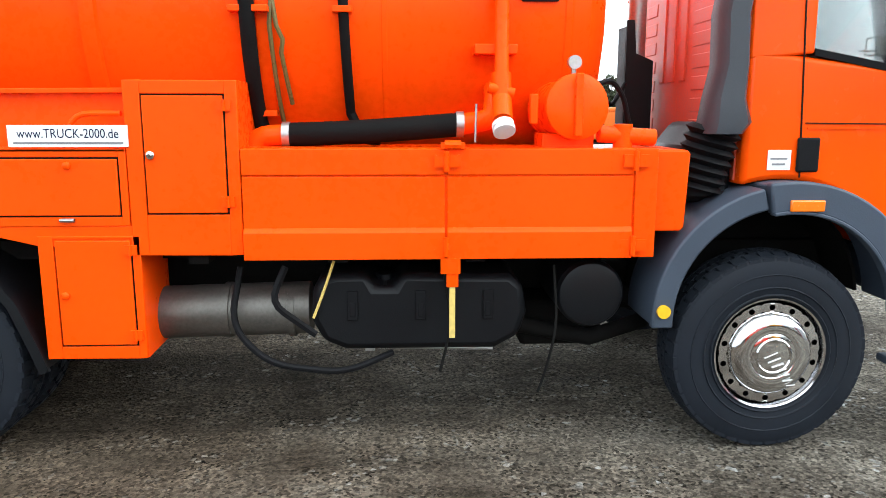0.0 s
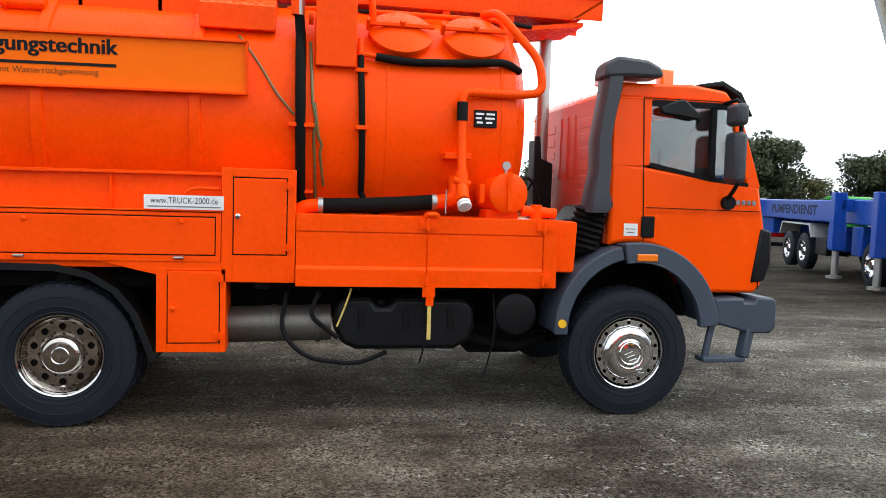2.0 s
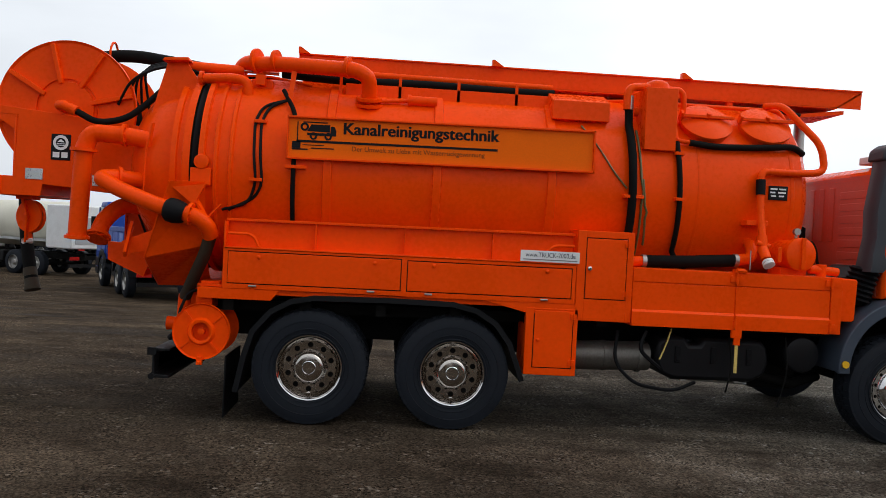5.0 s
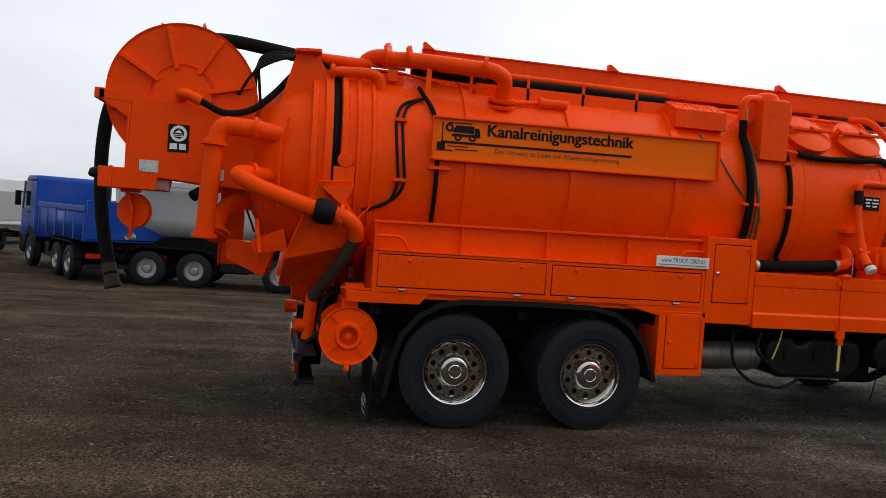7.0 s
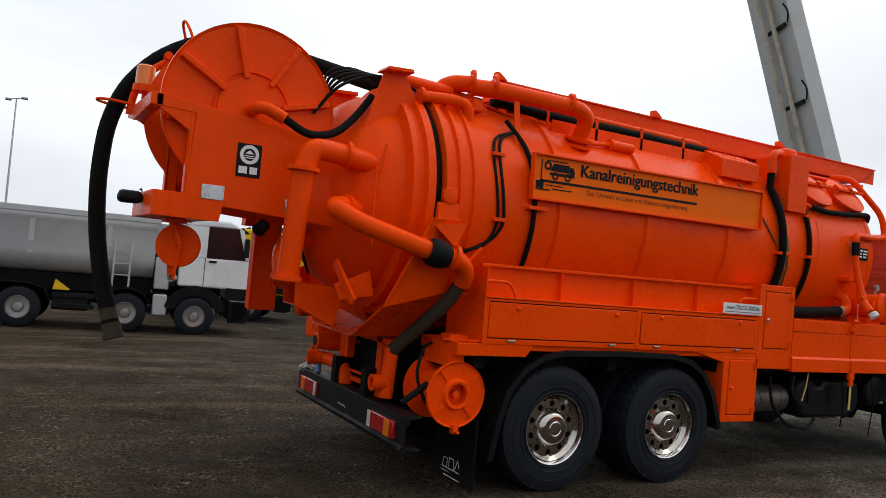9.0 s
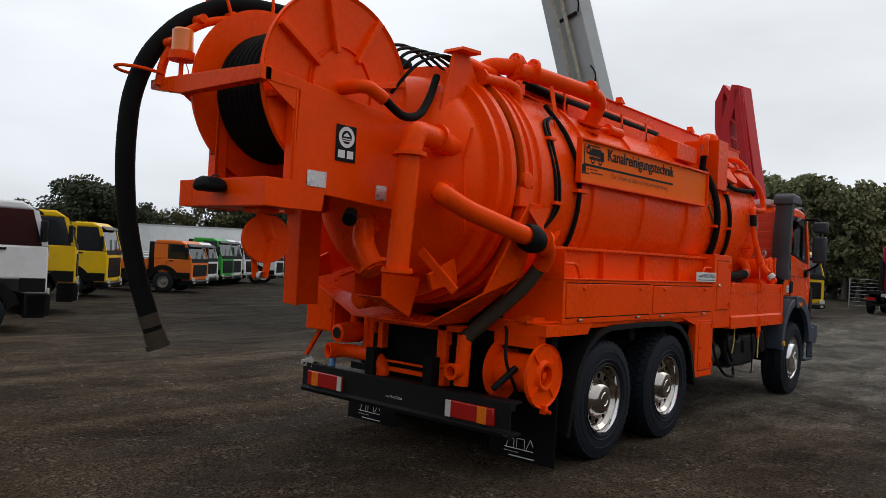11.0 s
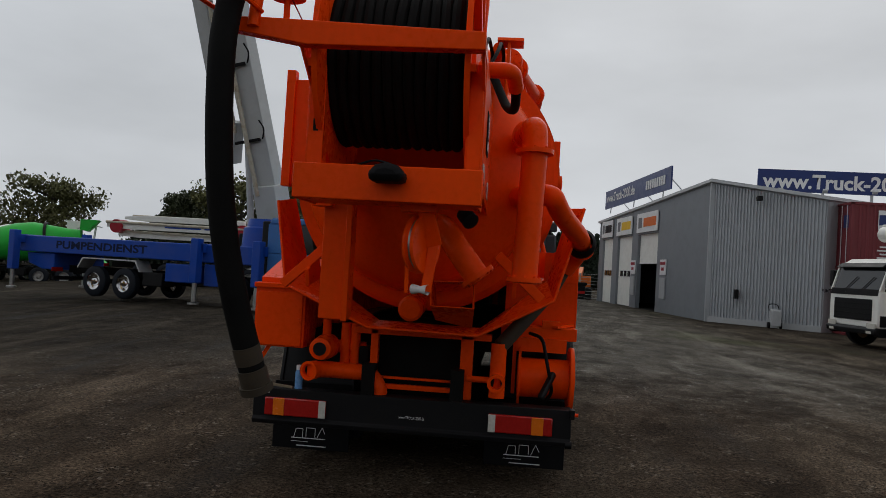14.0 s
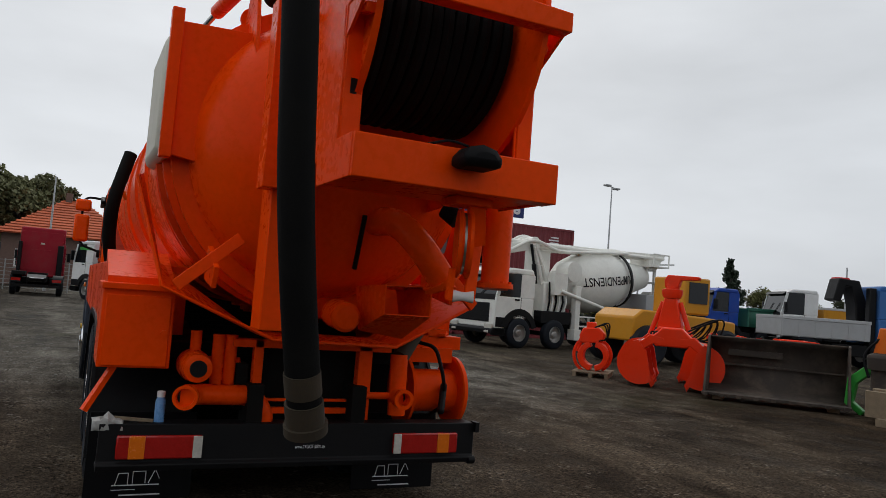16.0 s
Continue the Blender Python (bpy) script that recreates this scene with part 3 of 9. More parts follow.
# tank: barrel, bands, front end
TX0, TX1 = -4.58, 1.30
s = Shape()
s.lathe([(0.0, 0.8), (0.0, TRAD), (TX1 - TX0, TRAD), (TX1 - TX0 + 0.10, TRAD - 0.03), (TX1 - TX0 + 0.2, TRAD - 0.14), (TX1 - TX0 + 0.27, TRAD - 0.4), (TX1 - TX0 + 0.3, 0.0)], (TX0, 0, TZ), (1, 0, 0), 96)
tank = part("tank", s, ORANGE, TR, "long orange cylindrical steel tank", angle=30)
for x, w, h in ((-4.55, 0.05, 0.045), (-4.42, 0.03, 0.03), (-4.28, 0.03, 0.025), (-3.36, 0.075, 0.025), (-2.3, 0.075, 0.025), (-1.17, 0.075, 0.025), (-0.3, 0.06, 0.006), (0.32, 0.02, 0.004), (1.28, 0.03, 0.006)):
    s = Shape().lathe([(-w / 2 - 0.01, TRAD - 0.002), (-w / 2, TRAD + h), (w / 2, TRAD + h), (w / 2 + 0.01, TRAD - 0.002)], (x, 0, TZ), (1, 0, 0), 96)
    part("tank_band", s, ORANGE, tank, angle=20)
s = Shape().lathe([(0.0, TRAD - 0.02), (0.05, TRAD + 0.01), (0.1, TRAD - 0.02)], (-4.69, 0, TZ), (1, 0, 0), 64)
part("door_seal", s, RUBBER, tank, "black rubber seal of the rear door")
# rear door dome
prof = [(-4.66, TRAD + 0.02), (-4.73, TRAD + 0.02), (-4.745, TRAD - 0.03), (-4.79, TRAD - 0.035), (-4.80, TRAD - 0.015), (-4.85, TRAD - 0.015), (-4.86, TRAD - 0.07), (-4.87, TRAD - 0.11)]
for i in range(1, 15):
    a = math.pi / 2 * i / 14
    prof.append((-4.87 - 0.61 * math.sin(a), (TRAD - 0.11) * math.cos(a) if i < 14 else 0.0))
s = Shape().lathe([(-x, r) for x, r in prof], (0, 0, TZ), (-1, 0, 0), 96)
rear_door = part("rear_door", s, ORANGE, TR, "domed orange rear door of the tank", angle=30)

# sign board on the tank
board = part("sign_board", Shape().box(-3.74, -1.165, 2.52, -0.775, -1.145, 2.905), SIGN_ORANGE, TR, "long orange board lettered about sewer cleaning", at=pose(-0.775, 0.095, 2.535) @ Matrix.Rotation(radians(-0.65), 4, "Y") @ pose(0.775, 0, -2.515))
s = Shape()
s.box(-3.745, -1.195, 2.9, -0.77, -1.14, 2.918).box(-3.745, -1.195, 2.507, -0.77, -1.14, 2.525)
s.box(-3.75, -1.195, 2.507, -3.735, -1.14, 2.918).box(-0.785, -1.195, 2.507, -0.77, -1.14, 2.918)
part("sign_frame", s, ORANGE, board, "orange steel edge of the board", bevel=0.003)
for x in (-3.5, -2.3, -1.1):
    part("sign_bracket", Shape().box(x - 0.02, -1.145, 2.56, x + 0.02, -1.02, 2.6), ORANGE, board)
    part("sign_bracket", Shape().box(x - 0.02, -1.145, 2.82, x + 0.02, -0.98, 2.86), ORANGE, board)
letters("lettering", "Kanalreinigungstechnik", LETTER_BLACK, board, on_y(-3.215, -1.169, 2.728), 0.148, 1.5, bold=0.012)
letters("lettering", "Kanalreinigungstechnik", LETTER_BLACK, board, on_y(-3.208, -1.1695, 2.728), 0.148, 1.5, bold=0.012)
letters("lettering", "Der Umwelt zu Liebe mit Wasserrückgewinnung", LETTER_DARK, board, on_y(-3.13, -1.169, 2.592), 0.06, 1.28)
part("underline", Shape().box(-3.66, -1.169, 2.672, -1.725, -1.166, 2.694), LETTER_BLACK, board)
s = Shape()
yb0, yb1 = -1.169, -1.166
s.box(-3.70, yb0, 2.615, -3.62, yb1, 2.68).box(-3.655, yb0, 2.68, -3.645, yb1, 2.87).box(-3.70, yb0, 2.60, -3.55, yb1, 2.612)
s.prism([(-3.56, 2.78), (-3.52, 2.845), (-3.345, 2.845), (-3.345, 2.775)], "y", yb0, yb1)
s.prism([(-3.34, 2.83), (-3.30, 2.83), (-3.285, 2.79), (-3.285, 2.74), (-3.34, 2.74)], "y", yb0, yb1)
s.box(-3.56, yb0, 2.74, -3.34, yb1, 2.765).box(-3.60, yb0, 2.86, -3.37, yb1, 2.87)
s.box(-3.6, yb0, 2.645, -3.4, yb1, 2.652).box(-3.52, yb0, 2.615, -3.3, yb1, 2.624)
for x in (-3.5, -3.36):
    s.lathe([(0, 0.018), (0, 0.036)], (x, -1.1695, 2.735), (0, 1, 0), 20)
s.lathe([(0, 0.02), (0, 0.04)], (-3.585, -1.1695, 2.82), (0, 1, 0), 20)
part("pictogram", s, LETTER_BLACK, board, "black drawing of a small tank truck", smooth=False)

# rating plate
p = part("rating_plate", Shape().box(1.03, surf(2.44) - 0.02, 2.37, 1.22, surf(2.44) + 0.03, 2.51), LETTER_BLACK, TR, "black rating plate with white writing", bevel=0.004)
s = Shape()
for i, (a, b) in enumerate(((0.01, 0.08), (0.1, 0.17), (0.01, 0.06), (0.09, 0.17), (0.02, 0.07), (0.1, 0.15))):
    z = 2.478 - 0.035 * (i // 2)
    s.box(1.03 + a, surf(2.44) - 0.024, z - 0.008, 1.03 + b, surf(2.44) - 0.019, z + 0.008)
part("plate_writing", s, LETTER_WHITE, p, smooth=False)


# tray and lockers along the side
def hinge(parent, x, z, y=SIDE - 0.012):
    part("hinge", Shape().box(x - 0.03, y - 0.006, z - 0.025, x + 0.03, y + 0.012, z + 0.025).tube([(x + 0.0, y - 0.008, z - 0.028), (x + 0.0, y - 0.008, z + 0.028)], 0.008, 8), ORANGE, parent)


def locker(name, x0, z0, x1, z1, depth, doors, label, knobs=(), hinges=()):
    """A steel locker on the truck's side, with a gap round each door."""
    body = Shape()
    xs = sorted({x0, x1, *[d[0] for d in doors], *[d[2] for d in doors]})
    body.box(x0, SIDE + 0.02, z0, x1, SIDE + depth, z1)
    for a, b in zip(xs, xs[1:]):
        inside = [d for d in doors if d[0] <= a + 1e-6 and d[2] >= b - 1e-6]
        if inside:
            d = inside[0]
            body.box(a, SIDE, z0, b, SIDE + 0.02, d[1]).box(a, SIDE, d[3], b, SIDE + 0.02, z1)
        else:
            body.box(a, SIDE, z0, b, SIDE + 0.02, z1)
    ob = part(name, body, ORANGE, TR, label, bevel=0.004)
    for d in doors:
        part("door_seal", Shape().box(d[0] - 0.004, SIDE + 0.0125, d[1] - 0.004, d[2] + 0.004, SIDE + 0.0165, d[3] + 0.004), RUBBER, ob)
        dr = part("locker_door", Shape().box(d[0] + 0.009, SIDE - 0.006, d[1] + 0.009, d[2] - 0.009, SIDE + 0.009, d[3] - 0.009), ORANGE, ob, "flush orange steel locker door", bevel=0.004)
    for x, z in knobs:
        part("knob", Shape().lathe([(0, 0.018), (0.012, 0.02), (0.02, 0.012), (0.022, 0)], (x, SIDE - 0.008, z), (0, -1, 0), 12), ORANGE, ob)
    for x, z in hinges:
        hinge(ob, x, z)
    return ob


lk = locker("side_locker", -4.25, 1.25, -0.94, 1.63, 0.6, [(-4.21, 1.295, -2.60, 1.6), (-2.55, 1.295, -0.975, 1.59)],
            "long low orange locker above the rear wheels", [(-3.92, 1.55), (-2.85, 1.55), (-2.3, 1.55), (-1.22, 1.55)])
for x in (-3.97, -2.88, -2.34, -1.24):
    part("hinge", Shape().box(x - 0.035, SIDE - 0.014, 1.272, x + 0.035, SIDE, 1.29).tube([(x - 0.035, SIDE - 0.012, 1.281), (x + 0.035, SIDE - 0.012, 1.281)], 0.009, 8), STEEL, lk)
s = Shape().prism([(-4.47, 1.15), (-4.47, 1.25), (-3.72, 1.25), (-3.80, 1.15)], "y", SIDE + 0.005, SIDE + 0.62)
s.prism([(-1.82, 1.25), (-1.40, 1.15), (-0.39, 1.10), (-0.39, 1.25)], "y", SIDE + 0.005, SIDE + 0.6)
s.box(-3.8, SIDE + 0.03, 1.2, -1.6, SIDE + 0.6, 1.25)
part("locker_sill", s, ORANGE, lk, "orange steel sill under the lockers", bevel=0.004)
up = locker("tall_locker", -0.935, 1.10, -0.39, 1.96, 0.5, [(-0.855, 1.305, -0.45, 1.895)], "upright orange locker beside the tank", [], [(-0.45, 1.84), (-0.45, 1.37)])
part("lock", Shape().lathe([(0, 0.02), (0.015, 0.02), (0.018, 0.01), (0.03, 0.008), (0.03, 0)], (-0.815, SIDE - 0.008, 1.6), (0, -1, 0), 16), CHROME, up, "chrome push lock")
lo = locker("lower_locker", -1.40, 0.565, -0.90, 1.2, 0.42, [(-1.325, 0.63, -0.94, 1.185)], "hanging orange locker under the side sill", [(-1.28, 0.9)], [(-0.945, 1.13), (-0.945, 0.69)])
fb = Shape()
fb.box(-0.385, SIDE + 0.01, 1.075, 1.70, SIDE + 0.5, 1.63)
fbo = part("front_side_box", fb, ORANGE, TR, "folded orange steel drop-side box ahead of the lockers", bevel=0.004)
for xa, xb in ((-0.385, 0.622), (0.634, 1.578)):
    part("side_panel", Shape().box(xa, SIDE - 0.006, 1.50, xb, SIDE + 0.009, 1.63), ORANGE, fbo, bevel=0.004)
    part("side_panel", Shape().box(xa, SIDE - 0.002, 1.225, xb, SIDE + 0.009, 1.492), ORANGE, fbo, bevel=0.004)
    part("side_panel", Shape().prism([(SIDE - 0.002, 1.236), (SIDE - 0.024, 1.212), (SIDE - 0.024, 1.075), (SIDE + 0.009, 1.075), (SIDE + 0.009, 1.222)], "x", xa, xb), ORANGE, fbo, bevel=0.003)
part("side_post", Shape().box(1.587, SIDE - 0.006, 1.075, 1.70, SIDE + 0.009, 1.63), ORANGE, fbo, bevel=0.004)
for x in (0.628, 1.58):
    for z in (1.57, 1.14):
        part("hinge", Shape().box(x - 0.06, SIDE - 0.026, z - 0.03, x + 0.07, SIDE - 0.004, z + 0.03).tube([(x, SIDE - 0.03, z - 0.05), (x, SIDE - 0.03, z + 0.05)], 0.014, 8), ORANGE, fbo)
part("latch", Shape().box(0.60, SIDE - 0.03, 1.63, 0.72, SIDE + 0.03, 1.66).tube([(0.62, SIDE - 0.02, 1.65), (0.7, SIDE - 0.02, 1.65)], 0.022, 8), ORANGE, fbo)
part("latch", Shape().box(0.6, SIDE - 0.03, 1.0, 0.7, SIDE, 1.08), ORANGE, fbo)
part("strap", Shape().box(0.645, SIDE - 0.02, 0.66, 0.675, SIDE - 0.012, 0.98), STRAP, fbo, "frayed yellow strap hanging under the box")
part("strap_holder", Shape().box(0.63, SIDE - 0.025, 0.93, 0.69, SIDE + 0.0, 1.08), ORANGE, fbo)
part("corner_box", Shape().prism([(1.70, 1.2), (1.70, 1.62), (1.87, 1.62), (1.885, 1.6), (1.87, 1.22), (1.85, 1.2)], "y", SIDE + 0.05, SIDE + 0.6), ORANGE, fbo, bevel=0.01)
# tray over the lockers
s = Shape()
s.prism([(-4.24, 1.63), (-4.24, 1.885), (-0.95, 1.91), (-0.95, 1.63)], "y", -1.15, -1.14)
s.prism([(-4.25, 1.875), (-4.25, 1.9), (-0.94, 1.925), (-0.94, 1.9)], "y", -1.195, -1.135)
s.box(-4.25, SIDE, 1.63, -4.235, -1.0, 1.87)
s.box(-4.25, SIDE, 1.615, -0.94, -1.0, 1.635)
for x in (-3.42, -2.58, -1.74):
    s.box(x - 0.006, -1.2, 1.63, x + 0.006, -1.15, 1.88)
part("hose_tray", s, ORANGE, lk, "open orange hose tray on the lockers", bevel=0.003)
for a, b in (((-4.22, 1.76), (-3.93, 1.64)), ((-0.96, 1.80), (-1.25, 1.64))):
    k = (a[0] + b[0]) / 2 + (b[0] - a[0]) * 0.28
    part("grab_bar", Shape().tube([(a[0], -1.25, a[1]), (k, -1.25, a[1] + 0.0), (b[0], -1.25, b[1])], 0.014, 8, bend=4), ORANGE, lk)
plate = part("web_address_plate", Shape().box(-1.485, SIDE - 0.014, 1.64, -0.918, SIDE - 0.004, 1.745), WHITE, lk, "white sticker with a web address")
letters("lettering", "www.TRUCK-2000.de", LETTER_NAVY, plate, on_y(-1.44, SIDE - 0.0165, 1.683), 0.045, 0.48)
part("small_print", Shape().box(-1.46, SIDE - 0.0165, 1.655, -0.94, SIDE - 0.014, 1.664), LETTER_GREY, plate)

# rear mudguard, arch over both rear wheels
def band(path, y0, y1, t):
    """A curved strip through (x, z) points, t thick, from y0 to y1."""
    s = Shape()
    n = len(path)
    off = []
    for i in range(n):
        a, b = path[max(i - 1, 0)], path[min(i + 1, n - 1)]
        dx, dz = b[0] - a[0], b[1] - a[1]
        d = math.hypot(dx, dz)
        off.append((path[i][0] - dz / d * t, path[i][1] + dx / d * t))
    rows = [[(x, y0, z) for x, z in path], [(x, y0, z) for x, z in off], [(x, y1, z) for x, z in off], [(x, y1, z) for x, z in path], [(x, y0, z) for x, z in path]]
    s.sheet(rows)
    for k in (0, n - 1):
        s.add([r[k] for r in rows[:4]], [(0, 1, 2, 3)])
    return s


mud = [(-4.06, 0.30), (-4.0, 0.62), (-3.93, 0.86), (-3.78, 1.04), (-3.6, 1.14), (-3.4, 1.18), (-2.7, 1.19), (-2.1, 1.18), (-1.88, 1.13), (-1.7, 1.02), (-1.57, 0.85), (-1.48, 0.62), (-1.44, 0.5)]
for sg in (-1, 1):
    y0, y1 = (SIDE - 0.01, -0.62) if sg < 0 else (0.62, 1.28)
    m = part("rear_mudguard", band(mud, y0, y1, 0.022), DARKPLASTIC, TR, "black plastic mudguard arching over both rear wheels", angle=50)
    ye = y0 if sg < 0 else y1
    part("mudguard_lip", band([(x, z - 0.01) for x, z in mud], ye - 0.012, ye + 0.012, 0.05), DARKPLASTIC, m, angle=50)
for sg in (-1, 1):
    yf = -1.25 if sg < 0 else 0.6
    fl = part("mud_flap", Shape().box(-4.2, yf, 0.04, -4.185, yf + 0.68, 0.62), RUBBER, TR, "black rubber mud flap with a white drawing of a truck", bevel=0.004)
    s = Shape()
    xo = -4.205
    for a, b, w in (((0.15, 0.30), (0.45, 0.30), 0.012), ((0.15, 0.27), (0.3, 0.27), 0.006), ((0.17, 0.3), (0.19, 0.38), 0.008), ((0.19, 0.38), (0.25, 0.38), 0.008), ((0.25, 0.38), (0.25, 0.3), 0.008),
                    ((0.28, 0.31), (0.28, 0.39), 0.008), ((0.28, 0.39), (0.36, 0.39), 0.008), ((0.36, 0.39), (0.36, 0.31), 0.008), ((0.38, 0.31), (0.42, 0.4), 0.008), ((0.42, 0.4), (0.45, 0.34), 0.008), ((0.2, 0.235), (0.46, 0.235), 0.014)):
        s.bar((xo, yf + 0.66 - a[0], a[1] - 0.165), (xo, yf + 0.66 - b[0], b[1] - 0.165), 0.003, w * 0.6, up=(0, 0, 1) if abs(a[1] - b[1]) < 0.02 else (0, 1, 0))
    part("flap_drawing", s, LETTER_WHITE, fl, smooth=False)

# tanks and gear below the front box
s = Shape()
prof = [(-0.07, 0.9), (-0.02, 0.95), (0.06, 0.97), (0.22, 0.97), (0.26, 0.9), (0.36, 0.9), (0.40, 0.97), (0.98, 0.96), (1.05, 0.9), (1.07, 0.75), (1.03, 0.62), (0.9, 0.55), (0.1, 0.55), (-0.02, 0.6), (-0.08, 0.72)]
fuel = part("fuel_tank", s.prism(prof, "y", -1.16, -0.55), DARKPLASTIC, TR, "moulded black plastic fuel tank", bevel=0.05)
for x in (0.14, 0.5, 0.86):
    part("tank_recess", Shape().box(x - 0.028, -1.175, 0.72, x + 0.028, -1.15, 0.88).box(x - 0.016, -1.18, 0.74, x + 0.016, -1.17, 0.82), RUBBER, fuel, bevel=0.01)
part("filler_cap", Shape().lathe([(0, 0.055), (0.03, 0.055), (0.035, 0.04), (0.035, 0)], (0.31, -0.95, 0.9), (0, 0, 1), 20), DARKPLASTIC, fuel)
part("tank_bracket", Shape().box(0.2, -1.1, 0.53, 0.25, -0.5, 0.56).box(0.75, -1.1, 0.53, 0.8, -0.5, 0.56).tube([(0.1, -1.05, 0.545), (0.9, -1.05, 0.52)], 0.012, 8), STEEL, fuel)
s = Shape().lathe([(-0.32, 0), (-0.32, 0.17), (-0.3, 0.185), (0.22, 0.185), (0.25, 0.17), (0.26, 0.14), (0.255, 0.0)], (1.42, -0.88, 0.84), (0, -1, 0), 40)
part("air_tank", s, DARKPLASTIC, TR, "round black air tank", angle=25)
s = Shape().tube([(-0.92, -0.95, 0.72), (-0.1, -0.95, 0.74)], 0.145, 28)
for x in (-0.55, -0.2):
    s.lathe([(-0.02, 0.145), (-0.018, 0.153), (0.018, 0.153), (0.02, 0.145)], (x, -0.95, 0.73), (1, 0, 0), 28)
part("silencer", s, DULLSTEEL, TR, "dull steel exhaust silencer with rust", angle=40)
s = Shape()
s.tube([(-0.45, -1.1, 1.0), (-0.5, -1.18, 0.7), (-0.3, -1.22, 0.5), (0.1, -1.2, 0.44), (0.35, -1.1, 0.52)], 0.018, 8, bend=6)
part("loose_hose", s, RUBBER, TR, "black hose sagging under the truck")
for pts, r, mt in ((((0.05, -1.2, 1.05), (0.0, -1.22, 0.9), (-0.06, -1.22, 0.75)), 0.008, STRAP), (((1.2, -1.2, 1.02), (1.22, -1.24, 0.7), (1.16, -1.25, 0.45), (1.12, -1.26, 0.34)), 0.007, UNDER),
                   (((0.62, -1.22, 1.0), (0.66, -1.24, 0.7), (0.6, -1.25, 0.46)), 0.008, UNDER), (((-0.2, -1.2, 1.02), (-0.28, -1.24, 0.84), (-0.05, -1.22, 0.66)), 0.02, RUBBER)):
    part("dangling_cord", Shape().tube(pts, r, 6, bend=4), mt, TR)
s = Shape().box(1.1, -0.7, 0.42, 1.6, -0.35, 0.7).tube([(1.0, -0.8, 0.6), (1.5, -0.8, 0.5), (1.9, -0.6, 0.55)], 0.05, 10)
part("gearbox", s, UNDER, TR, bevel=0.03)

# front mudguards
def arch(cx, cz, r, a0, a1, n=18):
    return [(cx + r * math.cos(radians(a0 + (a1 - a0) * i / n)), cz + r * math.sin(radians(a0 + (a1 - a0) * i / n))) for i in range(n + 1)]


AX, AZ, AR = 2.42, 0.73, 0.735
for sg in (-1, 1):
    ya, yb = (SIDE, -0.85) if sg < 0 else (0.85, 1.28)
    ye = ya if sg < 0 else yb - 0.05
    m1 = part("front_mudguard", band(arch(AX, AZ, AR - 0.02, 182, 103, 14), ya, yb, -0.05), GREYPLASTIC, TR, "grey plastic front mudguard", bevel=0.01, angle=50)
    part("mudguard_face", band(arch(AX, AZ, AR - 0.02, 183, 103, 14), ye - 0.015, ye + 0.045, -0.115), GREYPLASTIC, m1, bevel=0.012, angle=50)
    m2 = part("front_mudguard", band(arch(AX, AZ, AR - 0.01, 101, 4, 16), ya, yb, -0.05), GREYPLASTIC, TR, "grey plastic front mudguard", bevel=0.01, angle=50)
    part("mudguard_face", band(arch(AX, AZ, AR, 101, 3, 16), ye - 0.03, ye + 0.045, -0.16), GREYPLASTIC, m2, bevel=0.014, angle=50)
    part("mudguard_edge", band(arch(AX, AZ, AR - 0.15, 101, 3, 16), ye - 0.036, ye + 0.03, -0.02), GREYPLASTIC, m2, bevel=0.006, angle=50)
    yl = ya - 0.045 if sg < 0 else yb + 0.01
    part("side_marker", Shape().box(2.385, yl, 1.31, 2.565, yl + 0.03, 1.37), AMBER, m2, "amber side indicator", bevel=0.008)
    part("reflector", Shape().disc((1.762, yl + 0.02, 0.787), (0, 1, 0), 0.035, 0.02), GOLD, m1, "round yellow reflector")
    part("wheel_housing", band(arch(AX, AZ, AR - 0.09, 178, 5, 16), min(sg * 0.5, sg * 0.86), max(sg * 0.5, sg * 0.86), -0.02), UNDER, m1)

# cab
CY = 1.14
s = Shape()
body = [(2.2, 1.42)] + [(AX + 0.728 * math.cos(radians(a)), AZ + 0.728 * math.sin(radians(a))) for a in range(104, 24, -5)] + [(3.16, 1.03), (3.58, 1.03), (3.64, 1.1), (3.65, 1.56), (3.57, 1.97), (2.2, 2.13)]
s.prism(body, "y", -CY, CY)
cab = part("cab", s, ORANGE_CAB, TR, "orange forward-control truck cab", bevel=0.035)
s = Shape().prism([(2.2, 2.1), (2.2, 2.70), (2.26, 2.70), (2.26, 2.1)], "y", -CY + 0.03, CY - 0.03)
part("rear_wall", s, ORANGE_CAB, cab, bevel=0.01)
s = Shape()
for i in range(8):
    z = 1.55 + 0.13 * i
    s.box(2.185, -0.95, z, 2.2, -0.35, z + 0.085).box(2.185, 0.35, z, 2.2, 0.95, z + 0.085)
s.box(2.18, -0.25, 2.0, 2.2, -0.15, 2.6).box(2.18, -0.05, 2.0, 2.2, 0.05, 2.6).box(2.18, 0.15, 2.0, 2.2, 0.25, 2.6)
part("wall_rib", s, RED_FADED, cab, "pressed ribs of the faded red cab back", bevel=0.006)
part("back_panel", Shape().box(2.19, -1.05, 1.45, 2.2, 1.05, 2.7), RED_FADED, cab)
s = Shape().prism([(2.19, 2.66), (2.19, 2.72), (2.29, 2.79), (2.9, 2.81), (3.22, 2.77), (3.31, 2.66)], "y", -CY + 0.02, CY - 0.02)
part("roof", s, ORANGE_CAB, cab, "orange cab roof", bevel=0.05)
part("roof_lip", Shape().prism([(2.19, 2.65), (2.19, 2.675), (3.33, 2.675), (3.33, 2.65)], "y", -CY, CY), ORANGE_CAB, cab, bevel=0.01)
